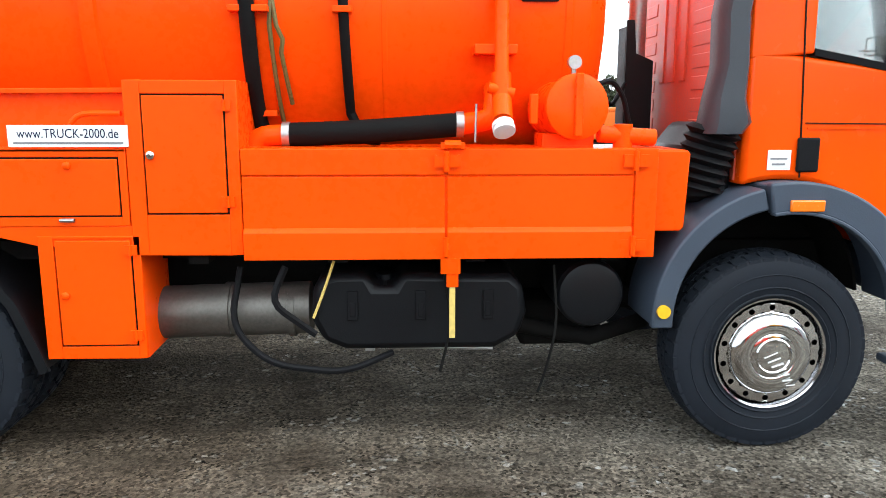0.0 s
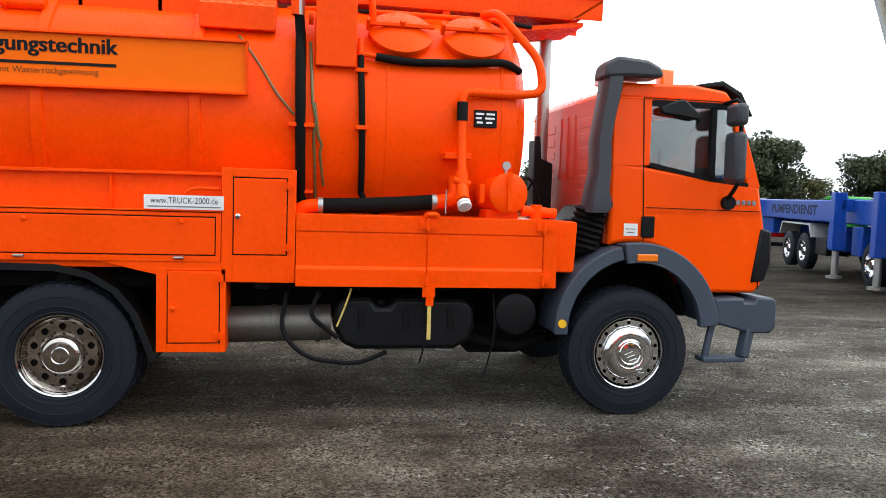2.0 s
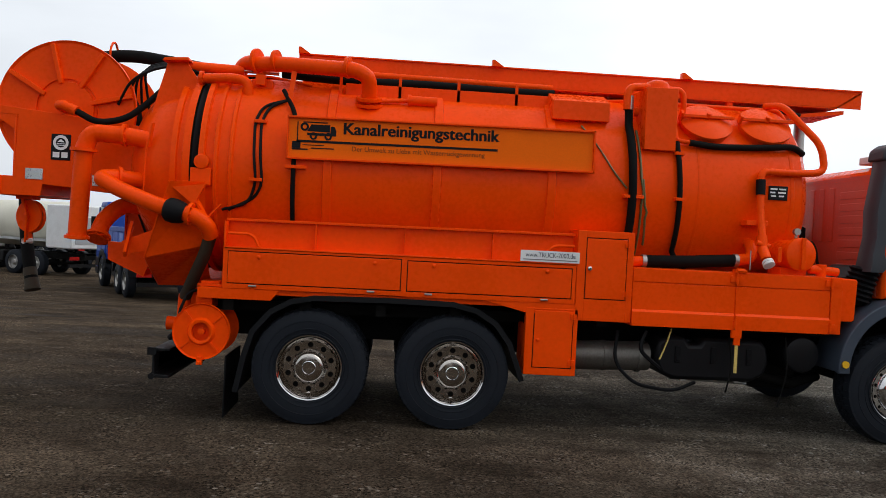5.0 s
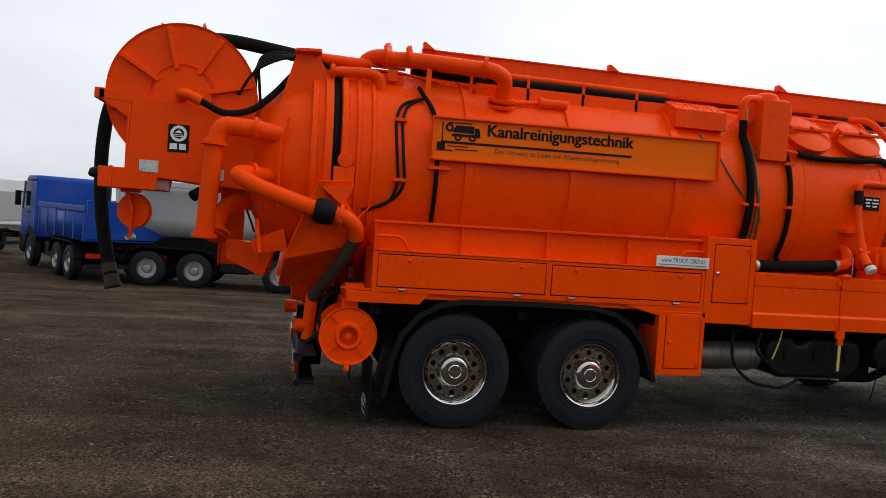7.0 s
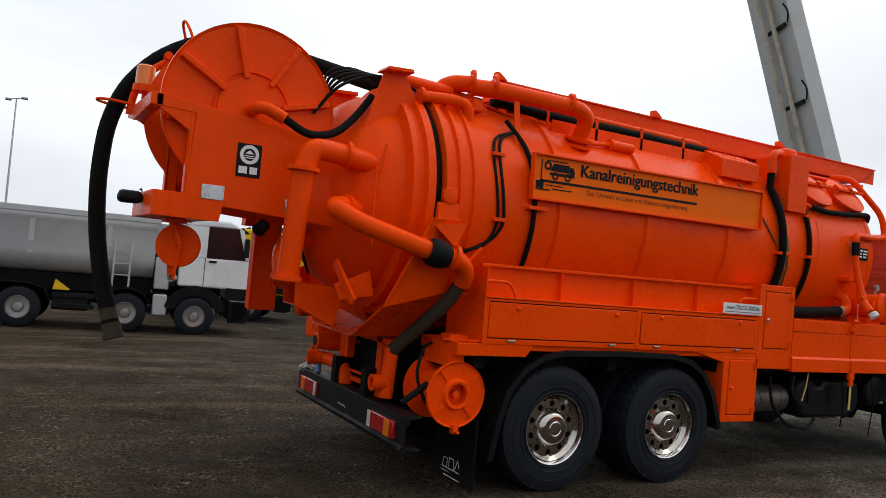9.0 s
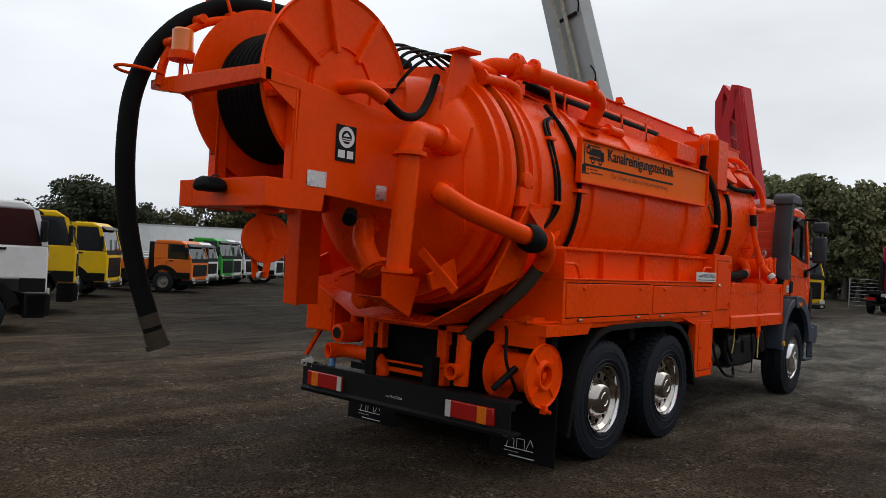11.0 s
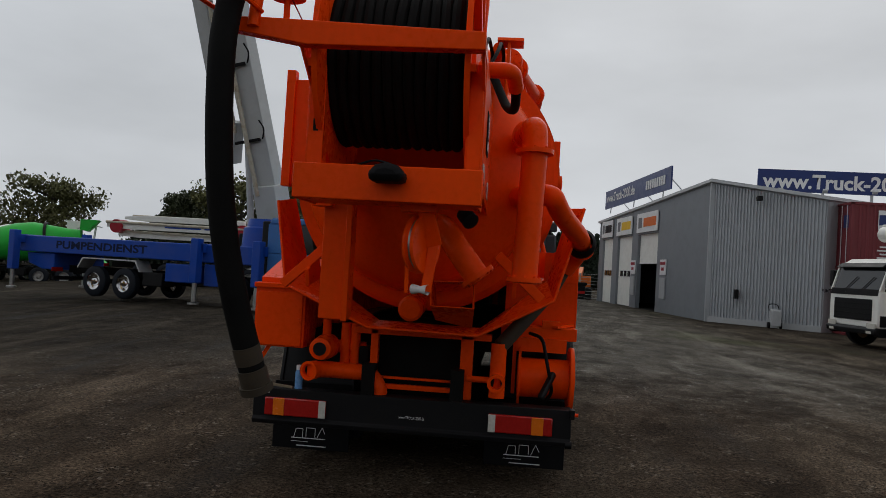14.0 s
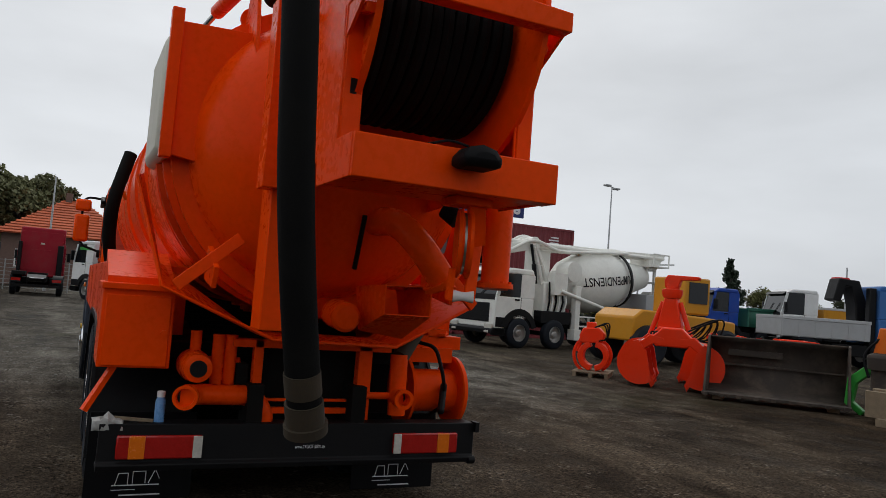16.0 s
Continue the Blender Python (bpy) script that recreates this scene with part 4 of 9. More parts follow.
for sg in (-1, 1):
    y0, y1 = (-CY, -CY + 0.05) if sg < 0 else (CY - 0.05, CY)
    part("pillar", Shape().prism([(2.2, 2.08), (2.2, 2.66), (2.535, 2.66), (2.54, 2.11)], "y", y0, y1), ORANGE_CAB, cab, bevel=0.012)
    part("pillar", Shape().prism([(3.45, 1.95), (3.24, 2.66), (3.33, 2.66), (3.58, 1.95)], "y", y0, y1), ORANGE_CAB, cab, bevel=0.012)
    part("window_frame", Shape().prism([(2.54, 2.10), (2.54, 2.135), (3.10, 2.03), (3.46, 1.99), (3.46, 1.955), (3.10, 1.99)], "y", y0, y1).prism([(2.54, 2.61), (2.54, 2.66), (3.27, 2.66), (3.27, 2.61)], "y", y0, y1), RUBBER, cab)
    part("window_post", Shape().prism([(3.095, 2.01), (3.085, 2.62), (3.13, 2.62), (3.14, 2.01)], "y", y0, y1), RUBBER, cab)
    ym = (y0 + y1) / 2
    gl = part("side_window", Shape().prism([(2.535, 2.12), (2.535, 2.63), (3.27, 2.63), (3.46, 1.98), (3.10, 2.01)], "y", ym - 0.003, ym + 0.003), GLASS, cab, "reflecting side window", smooth=False)
    gl.visible_shadow = False
    yo = y0 - 0.004 if sg < 0 else y1 + 0.004
    s = Shape()
    for a, b in (((2.51, 1.47), (2.455, 2.67)), ((2.455, 2.672), (3.24, 2.672)), ((3.6, 1.07), (3.62, 1.5))):
        s.bar((a[0], yo, a[1]), (b[0], yo, b[1]), 0.006, 0.008, up=(0, 1, 0))
    s.bar((2.52, yo, 1.755), (3.6, yo, 1.745), 0.008, 0.006, up=(0, 0, 1))
    part("door_seam", s, RUBBER, cab, smooth=False)
    part("door_handle", Shape().box(2.48, min(yo, yo + 0.02 * sg), 1.5, 2.6, max(yo, yo + 0.02 * sg), 1.68), RUBBER, cab, "black recessed door handle", bevel=0.01)
    part("wind_deflector", Shape().prism([(2.60, 2.54), (2.58, 2.59), (2.74, 2.66), (2.80, 2.67), (2.95, 2.55), (2.93, 2.5), (2.8, 2.52)], "y", min(yo, yo + 0.06 * sg), max(yo, yo + 0.06 * sg)), DARKPLASTIC, cab, "dark plastic wind deflector", bevel=0.015)
    part("door_line", Shape().box(2.53, min(yo, yo + 0.005 * sg), 1.725, 3.6, max(yo, yo + 0.005 * sg), 1.735), ORANGE_CAB, cab)
    # mirrors on their arm
    ys = -CY - 0.22 if sg < 0 else CY + 0.3
    mi = part("mirror_arm", Shape().tube([(3.2, sg * CY, 2.66), (3.22, ys, 2.68), (3.24, ys, 2.0), (3.22, ys + 0.05 * -sg, 1.92), (3.265, sg * CY, 1.84)], 0.018, 8, bend=5), RUBBER, cab)
    part("mirror", Shape().prism([(ys - 0.11, 1.98), (ys - 0.11, 2.4), (ys + 0.1, 2.4), (ys + 0.1, 1.98)], "x", 3.13, 3.24), MIRRORGREY if sg < 0 else ORANGE_CAB, mi, "tall rounded mirror housing", bevel=0.04)
    part("mirror", Shape().prism([(ys - 0.12, 2.45), (ys - 0.12, 2.63), (ys + 0.1, 2.63), (ys + 0.1, 2.45)], "x", 3.13, 3.23), MIRRORGREY if sg < 0 else ORANGE_CAB, mi, "small wide-angle mirror housing", bevel=0.035)
    part("arm_foot", Shape().disc((3.265, sg * (CY + 0.02), 1.815), (0, 1, 0), 0.06, 0.05, 16), RUBBER, mi)
part("sticker", Shape().box(2.33, -CY - 0.006, 1.51, 2.455, -CY - 0.002, 1.615), WHITE, cab, "square white sticker")
part("sticker_print", Shape().box(2.355, -CY - 0.008, 1.535, 2.425, -CY - 0.006, 1.545).box(2.345, -CY - 0.008, 1.565, 2.435, -CY - 0.006, 1.573), LETTER_GREY, cab)
s = Shape()
for i in range(4):
    s.box(3.35 + 0.05 * i, -CY - 0.01, 1.8, 3.385 + 0.05 * i, -CY - 0.003, 1.84)
part("model_badge", s, CHROME, cab, "chrome model badge bars")
gl = part("windscreen", Shape().prism([(3.28, 2.66), (3.29, 2.66), (3.57, 1.97), (3.56, 1.97)], "y", -CY + 0.08, CY - 0.08), GLASS, cab, "raked windscreen", smooth=False)
gl.visible_shadow = False
s = Shape().prism([(3.0, 2.79), (2.98, 2.82), (3.2, 2.86), (3.38, 2.77), (3.5, 2.57), (3.47, 2.57), (3.35, 2.73), (3.2, 2.81)], "y", -CY + 0.05, CY - 0.05)
part("sun_visor", s, DARKPLASTIC, cab, "smoked plastic sun visor", bevel=0.01)
part("grille", Shape().box(3.64, -0.75, 1.1, 3.68, 0.75, 1.6), DARKPLASTIC, cab, "dark front grille", bevel=0.02)
for sg in (-1, 1):
    y0, y1 = (-CY - 0.02, -0.8) if sg < 0 else (0.8, CY + 0.02)
    part("corner_panel", Shape().prism([(3.53, 1.12), (3.60, 1.6), (3.70, 1.58), (3.71, 1.3), (3.66, 1.14)], "y", y0, y1), DARKPLASTIC, cab, "dark grey corner panel beside the grille", bevel=0.02)
bump = part("bumper", Shape().prism([(3.15, 0.78), (3.15, 0.99), (3.42, 1.0), (3.43, 0.96), (3.52, 0.96), (3.54, 1.01), (3.71, 1.0), (3.735, 0.95), (3.735, 0.74), (3.68, 0.69), (3.5, 0.69)], "y", -1.25, 1.25), GREYPLASTIC, TR, "grey steel front bumper", bevel=0.02)
s = Shape()
s.bar((3.5, -1.2, 0.74), (3.44, -1.22, 0.48), 0.09, 0.09).box(3.06, -1.26, 0.44, 3.46, -1.1, 0.485).bar((3.16, -1.2, 0.8), (3.1, -1.2, 0.47), 0.04, 0.06)
part("step", s, GREYPLASTIC, bump, "grey bumper step", bevel=0.012)
for y in (-0.5, 0.45):
    part("seat", Shape().box(2.5, y - 0.25, 1.5, 3.0, y + 0.25, 1.9).box(2.42, y - 0.24, 1.85, 2.6, y + 0.24, 2.45).box(2.42, y - 0.13, 2.45, 2.52, y + 0.13, 2.62), SEAT, cab, bevel=0.05)
part("dashboard", Shape().box(3.2, -1.0, 1.85, 3.5, 1.0, 2.0), SEAT, cab, bevel=0.04)
part("beacon", Shape().box(2.68, -0.98, 2.8, 2.8, -0.86, 2.95), AMBER, cab, "amber roof beacon", bevel=0.02)
part("roof_box", Shape().box(2.22, -0.9, 2.82, 2.5, -0.6, 2.9), WHITE, cab, bevel=0.01)
# air intake snorkel
s = Shape()
rows = []
for z, x, wx, wy in ((1.70, 2.07, 0.09, 0.12), (1.76, 2.09, 0.11, 0.13), (1.88, 2.08, 0.085, 0.12), (2.05, 2.1, 0.07, 0.12), (2.3, 2.09, 0.068, 0.12), (2.5, 2.12, 0.068, 0.12), (2.72, 2.158, 0.075, 0.12), (2.88, 2.17, 0.078, 0.12)):
    rows.append([(x + a * wx, -CY + 0.02 + b * wy, z) for a, b in ((-1, -0.7), (-0.7, -1), (0.7, -1), (1, -0.7), (1, 0.7), (0.7, 1), (-0.7, 1), (-1, 0.7), (-1, -0.7))])
s.sheet(rows)
sn = part("air_intake", s, MIRRORGREY, TR, "tall dark plastic air intake snorkel behind the cab", angle=50)
part("intake_hood", Shape().prism([(2.06, 2.8), (2.08, 2.92), (2.17, 2.985), (2.44, 2.965), (2.56, 2.91), (2.58, 2.83), (2.44, 2.82), (2.24, 2.82)], "y", -CY - 0.11, -CY + 0.17), MIRRORGREY, sn, "rounded intake hood", bevel=0.03)
s = Shape()
pr = []
for i in range(7):
    pr += [(0.05 * i, 0.12), (0.05 * i + 0.025, 0.15)]
s.lathe(pr, (2.08, -1.04, 1.73), (-0.25, 0.1, -1), 24)
part("bellows", s, RUBBER, sn, "ribbed rubber bellows", angle=20)
part("filter_housing", Shape().prism([(1.93, 1.32), (1.9, 1.6), (2.02, 1.76), (2.2, 1.74), (2.2, 1.32)], "y", -1.02, -0.5), DARKPLASTIC, sn, bevel=0.04)
ex = part("exhaust_stack", Shape().tube([(2.03, 0.3, 1.2), (2.03, 0.3, 3.45), (1.99, 0.3, 3.6)], 0.062, 18), STEEL, TR, "upright dull steel exhaust stack")
part("heat_guard", Shape().prism([(1.93, 1.2), (1.93, 2.42), (1.98, 2.42), (2.0, 2.2), (2.12, 2.15), (2.12, 1.2)], "y", 0.19, 0.215).box(1.93, 0.2, 1.2, 1.945, 0.4, 2.38).box(2.105, 0.2, 1.2, 2.12, 0.4, 2.12), BLACK, ex, "black heat guard round the exhaust")
part("guard_cable", Shape().tube([(1.7, 0.0, 1.95), (1.8, 0.05, 1.83), (1.93, 0.18, 2.0)], 0.015, 8, bend=4), RUBBER, ex)

# ---- pipes and hoses along the tank ----
def flange(parent, at, axis, r, t=0.03, bolts=8):
    s = Shape().disc(at, axis, r, t, 28)
    s.bolts(at, axis, r * 0.82, bolts, 0.011)
    s.bolts(Vector(at) + Vector(axis).normalized() * t * 0.6, axis, r * 0.82, bolts, 0.011)
    return part("flange", s, ORANGE, parent, angle=30)


def pipe(name, pts, r, mat, parent, label="", bend=6, n=18, flanges=()):
    ob = part(name, Shape().tube(pts, r, n, bend=bend), mat, parent, label, angle=40)
    for at, axis in flanges:
        flange(ob, at, axis, r * 1.45)
    return ob


def clamp(parent, x, z, w, off):
    y = surf(z, off)
    part("clamp", Shape().box(x - w, y - 0.035, z - 0.016, x + w, surf(z) + 0.03, z + 0.016), ORANGE, parent, bevel=0.004)


# black hoses down the tank side
h = pipe("drop_hose", [(-0.40, surf(3.1, 0.1), 3.3)] + arc_path(-0.38, 3.05, 1.75, 0.05, 12, 0.02) + [(-0.3, surf(1.7, 0.05), 1.6)], 0.04, HOSE, TR, "thick black hose running down the tank", bend=0)
for z in (2.32, 1.8):
    clamp(h, -0.36, z, 0.10, 0.04)
part("hose_coupling", Shape().tube([(-0.4, surf(3.1, 0.1), 3.2), (-0.4, surf(3.1, 0.1), 3.34)], 0.05, 14), STEEL, h)
h = pipe("drop_hose", [(0.10, surf(2.9, 0.03), 2.9)] + arc_path(0.1, 2.8, 1.8, 0.03, 12, 0.03) + [(0.2, surf(1.75, 0.06) - 0.02, 1.66), (0.28, surf(1.75) - 0.06, 1.65)], 0.026, HOSE, TR, "black hose running down the tank", bend=0)
for z in (2.78, 2.32):
    clamp(h, 0.11, z, 0.05, 0.03)
for i, (x0, x1, z0, z1) in enumerate(((-0.3, -0.24, 3.0, 1.75), (-0.26, -0.18, 2.5, 1.85))):
    pts = arc_path(x0, z0, z1, 0.02, 10, x1 - x0)
    pts[5] = (pts[5][0] + 0.02, pts[5][1], pts[5][2])
    pipe("thin_hose", pts, 0.012, GREENHOSE, TR, "thin yellowish transparent hose", bend=0, n=8)
pipe("thin_hose", [(-0.86, surf(3.02, 0.015), 3.02), (-0.7, surf(2.8, 0.015), 2.8), (-0.55, surf(2.55, 0.015), 2.55), (-0.42, surf(2.4, 0.015), 2.4)], 0.010, GREENHOSE, TR, "thin yellowish transparent hose", n=8)
# horizontal suction hose behind the front box
h = pipe("suction_hose", [(-0.21, -1.0, 1.69), (0.1, -1.04, 1.70), (0.4, -1.06, 1.72), (0.72, -1.06, 1.745)], 0.062, HOSE, TR, "thick black suction hose lying behind the side box")
for x, z in ((-0.2, 1.69), (0.71, 1.745)):
    part("hose_clip", Shape().tube([(x - 0.02, -1.06 if x > 0 else -1.0, z), (x + 0.02, -1.06 if x > 0 else -1.0, z)], 0.067, 18), STEEL, h)
pipe("elbow", [(-0.37, -1.0, 1.5), (-0.37, -1.0, 1.68), (-0.19, -1.0, 1.69)], 0.055, ORANGE, h)
pipe("elbow", [(0.71, -1.06, 1.745), (0.88, -1.05, 1.77), (0.9, -1.0, 1.9), (0.9, -0.85, 1.95)], 0.055, ORANGE, h)
# overflow pipe with a capped valve
v = pipe("overflow_pipe", [(1.2, -0.5, 3.4), (1.28, -0.72, 3.38), (1.6, -0.95, 2.95), (1.62, -0.99, 2.68), (1.4, -1.02, 2.65), (0.96, -1.06, 2.645), (0.92, -1.07, 2.6), (0.92, -1.09, 2.3), (0.91, -1.2, 1.95)], 0.036, ORANGE, TR, "thin orange overflow pipe on the tank's front", bend=6)
part("sleeve", Shape().tube([(0.92, -1.085, 2.41), (0.92, -1.075, 2.56)], 0.045, 16), RUBBER, v, "black rubber sleeve")
part("valve", Shape().tube([(0.91, -1.18, 2.0), (0.91, -1.22, 1.84)], 0.05, 16).tube([(0.91, -1.22, 1.87), (0.905, -1.31, 1.77)], 0.05, 14).tube([(0.84, -1.22, 1.93), (0.97, -1.22, 1.9)], 0.028, 10), ORANGE, v)
part("cap", Shape().lathe([(0, 0.045), (0.01, 0.055), (0.03, 0.055), (0.034, 0.049), (0.042, 0.056), (0.06, 0.055), (0.065, 0.035), (0.06, 0)], (0.9, -1.335, 1.76), (0.1, -0.6, -0.7), 24), WHITE, v, "white metal cap")
part("pipe_bracket", Shape().box(0.78, -1.12, 2.1, 1.0, -0.95, 2.15), ORANGE, v, bevel=0.004)
part("chain", Shape().tube([(0.78, -1.24, 1.85), (0.775, -1.25, 1.66)], 0.006, 6), STEEL, v)
# filter drum with gauge
s = Shape().lathe([(-0.22, 0.15), (0.10, 0.15), (0.105, 0.165), (0.14, 0.165), (0.15, 0.15), (0.165, 0.08), (0.165, 0)], (1.27, -1.1, 1.83), (0.15, -1, 0.05), 36)
d = part("filter_drum", s, ORANGE, TR, "round orange filter pot with a clamped lid", angle=30)
part("clamp_bar", Shape().box(1.27, -1.29, 1.69, 1.31, -1.26, 2.0), ORANGE, d, bevel=0.006)
part("clamp_bar", Shape().box(1.05, -1.25, 1.75, 1.09, -1.2, 1.9), ORANGE, d, bevel=0.006)
part("gauge", Shape().tube([(1.29, -1.12, 1.97), (1.29, -1.12, 2.03)], 0.014, 8).lathe([(-0.02, 0), (-0.02, 0.035), (0.02, 0.035), (0.02, 0)], (1.29, -1.13, 2.06), (0, 1, 0), 16), STEEL, d, "small round pressure gauge")
part("drum_foot", Shape().box(1.13, -1.15, 1.55, 1.4, -0.9, 1.7).tube([(1.42, -1.15, 1.7), (1.72, -1.15, 1.68)], 0.045, 12).tube([(1.55, -1.15, 1.6), (1.55, -1.15, 1.75)], 0.05, 10), ORANGE, d, bevel=0.006)
pipe("thin_hose", [(1.42, -1.08, 1.95), (1.52, -1.0, 1.98), (1.6, -0.95, 1.9), (1.66, -0.9, 1.72)], 0.014, RUBBER, TR, "black hose beside the filter drum", n=8)
pipe("cross_hose", [(0.22, surf(2.86, 0.04), 2.90), (0.5, surf(2.86, 0.04), 2.87), (0.95, surf(2.86, 0.04), 2.89), (1.3, surf(2.86, 0.04), 2.92), (1.45, -0.85, 2.87)], 0.032, HOSE, TR, "black hose across the tank's front part", n=12)
part("pipe_stub", Shape().tube([(0.1, surf(2.92, 0.04), 2.92), (0.25, surf(2.88, 0.04), 2.9)], 0.022, 10).tube([(0.1, surf(3.0, 0.02), 3.05), (0.1, surf(2.86, 0.03), 2.8)], 0.025, 10), ORANGE, TR)

# manholes on the front of the tank
for x in (0.44, 1.06):
    a = radians(47)
    d = Vector((0, -math.sin(a), math.cos(a)))
    c = Vector((x, 0, TZ)) + d * (TRAD - 0.02)
    s = Shape().lathe([(0, 0.25), (0.06, 0.25), (0.065, 0.27), (0.09, 0.27), (0.1, 0.24), (0.13, 0.12), (0.135, 0)], c, d, 40)
    mh = part("manhole", s, ORANGE, TR, "round orange manhole lid on the tank", angle=30)
    part("lid_clamp", Shape().bar(c + d * 0.15 + Vector((-0.27, 0, 0)), c + d * 0.15 + Vector((0.27, 0, 0)), 0.05, 0.03).tube([c + d * 0.1, c + d * 0.2], 0.025, 10).bar(c + d * 0.1 + Vector((-0.28, 0.0, 0.0)), c + d * 0.2 + Vector((-0.28, 0, 0)), 0.03, 0.06), ORANGE, mh, bevel=0.004)

# boxes on the tank
tb = part("valve_box", Shape().box(-0.26, -1.01, 2.8, 0.06, -0.55, 3.42), ORANGE, TR, "tall orange steel box on the tank's shoulder", bevel=0.006)
part("box_dome", Shape().lathe([(0, 0.12), (0.06, 0.12), (0.09, 0.10), (0.11, 0.05), (0.11, 0)], (-0.09, -0.8, 3.42), (0, 0, 1), 24), ORANGE, tb)
pipe("box_pipe", [(-0.42, -0.9, 3.2), (-0.42, -0.9, 3.42), (-0.25, -0.85, 3.45), (-0.1, -0.82, 3.45)], 0.04, ORANGE, tb)
pipe("box_pipe", [(0.02, -0.8, 3.45), (0.18, -0.8, 3.45), (0.2, -0.8, 3.3), (0.2, -0.75, 3.1)], 0.03, ORANGE, tb)
part("box_hook", Shape().disc((-0.3, -0.8, 3.2), (1, 0, 0), 0.05, 0.04, 12), ORANGE, tb)
tb = part("control_box", Shape().prism([(-0.86, 3.07), (-0.86, 3.26), (-0.6, 3.37), (-0.2, 3.37), (-0.2, 3.07)], "x", -1.165, -0.58), ORANGE, TR, "orange sheet steel box on the tank", bevel=0.006)

# hose trough along the top
s = Shape()
BX0, BX1 = -3.77, 2.375
s.box(BX0, -0.33, 3.47, BX1, -0.31, 3.665).box(BX0, 0.36, 3.47, BX1, 0.38, 3.665).box(BX0, -0.33, 3.46, 2.1, 0.38, 3.48)
s.prism([(2.1, 3.46), (2.1, 3.48), (2.375, 3.66), (2.375, 3.64)], "y", -0.33, 0.38).box(2.37, -0.33, 3.6, 2.375, 0.38, 3.665)
s.box(BX0, -0.35, 3.655, BX1, -0.31, 3.67)
bm_ = part("hose_trough", s, ORANGE, TR, "long orange steel trough along the top of the tank", bevel=0.004)
for x in (-3.77, -1.74, 0.32):
    part("trough_hook", Shape().prism([(x, 3.66), (x, 3.725), (x + 0.025, 3.725), (x + 0.12, 3.66)], "y", -0.33, -0.40), ORANGE, bm_)
for x in (-3.6, -2.6, -1.6, 0.9, 1.5):
    for y in (-0.31, 0.3):
        part("trough_post", Shape().box(x - 0.03, y, 3.2, x + 0.03, y + 0.06, 3.47), ORANGE, bm_)
part("hose_tray", Shape().prism([(-0.62, 3.16), (-0.62, 3.335), (-0.61, 3.335), (-0.605, 3.24), (-0.5, 3.25), (-0.5, 3.16)], "x", -3.25, -0.62), ORANGE, TR, "narrow orange hose tray on the tank", bevel=0.003)
part("trough_brace", Shape().prism([(1.2, 3.28), (1.2, 3.32), (2.2, 3.45), (2.2, 3.41)], "y", -0.3, 0.34), ORANGE, bm_)
pipe("top_hose", [(-3.9, -0.55, 3.4), (-3.2, -0.58, 3.36), (-2.4, -0.56, 3.38), (-1.6, -0.57, 3.36), (-1.1, -0.55, 3.37)], 0.045, HOSE, TR, "black hose lying along the tank top")
pipe("top_pipe", [(-3.7, -0.45, 3.47), (-1.1, -0.45, 3.45)], 0.035, ORANGE, TR, "orange pipe along the tank top")
for x in (-3.3, -2.7, -2.1, -1.5):
    part("rail_post", Shape().box(x - 0.015, -0.62, 3.2, x + 0.015, -0.6, 3.44), ORANGE, TR)
for x in (0.0, 0.4, 1.4):
    pipe("top_line", [(x - 0.5, -0.3, 3.38), (x - 0.1, -0.35, 3.4), (x + 0.3, -0.3, 3.37)], 0.02, RUBBER if x else ORANGE, TR, n=8)
part("walkway_rail", Shape().tube([(0.2, -0.5, 3.36), (1.35, -0.5, 3.36), (1.4, -0.55, 3.25)], 0.022, 10, bend=4), ORANGE, TR)

# big elbowed vacuum pipe
vp = pipe("vacuum_pipe", [(-4.14, -0.6, 3.47), (-3.9, -0.68, 3.47), (-3.14, -0.86, 3.42), (-3.01, -0.84, 3.36), (-3.005, -0.7, 3.1)], 0.076, ORANGE, TR, "thick orange vacuum pipe with bolted flanges", bend=8, n=24)
flange(vp, (-4.15, -0.597, 3.5), (-1, 0.4, 0), 0.125)
flange(vp, (-3.95, -0.66, 3.5), (-1, 0.35, 0), 0.11)
flange(vp, (-3.22, -0.84, 3.446), (-1, 0.3, 0.05), 0.105)
flange(vp, (-3.006, -0.735, 3.17), (0, 0.35, -1), 0.13)
flange(vp, (-3.005, -0.71, 3.115), (0, 0.35, -1), 0.14)
part("pipe_stay", Shape().bar((-3.75, -0.72, 3.5), (-3.78, -0.85, 2.95), 0.05, 0.012), ORANGE, vp)
pipe("vacuum_elbow", [(-4.14, -0.58, 3.5), (-4.3, -0.45, 3.5), (-4.38, -0.35, 3.42), (-4.38, -0.3, 3.2)], 0.075, ORANGE, vp)
part("valve_actuator", Shape().tube([(-2.9, -0.74, 3.15), (-2.6, -0.72, 3.18)], 0.022, 10).tube([(-2.6, -0.72, 3.18), (-2.32, -0.72, 3.18)], 0.05, 16).disc((-2.6, -0.72, 3.18), (1, 0, 0), 0.06, 0.03, 16), ORANGE, TR, "small orange valve actuator", angle=35)

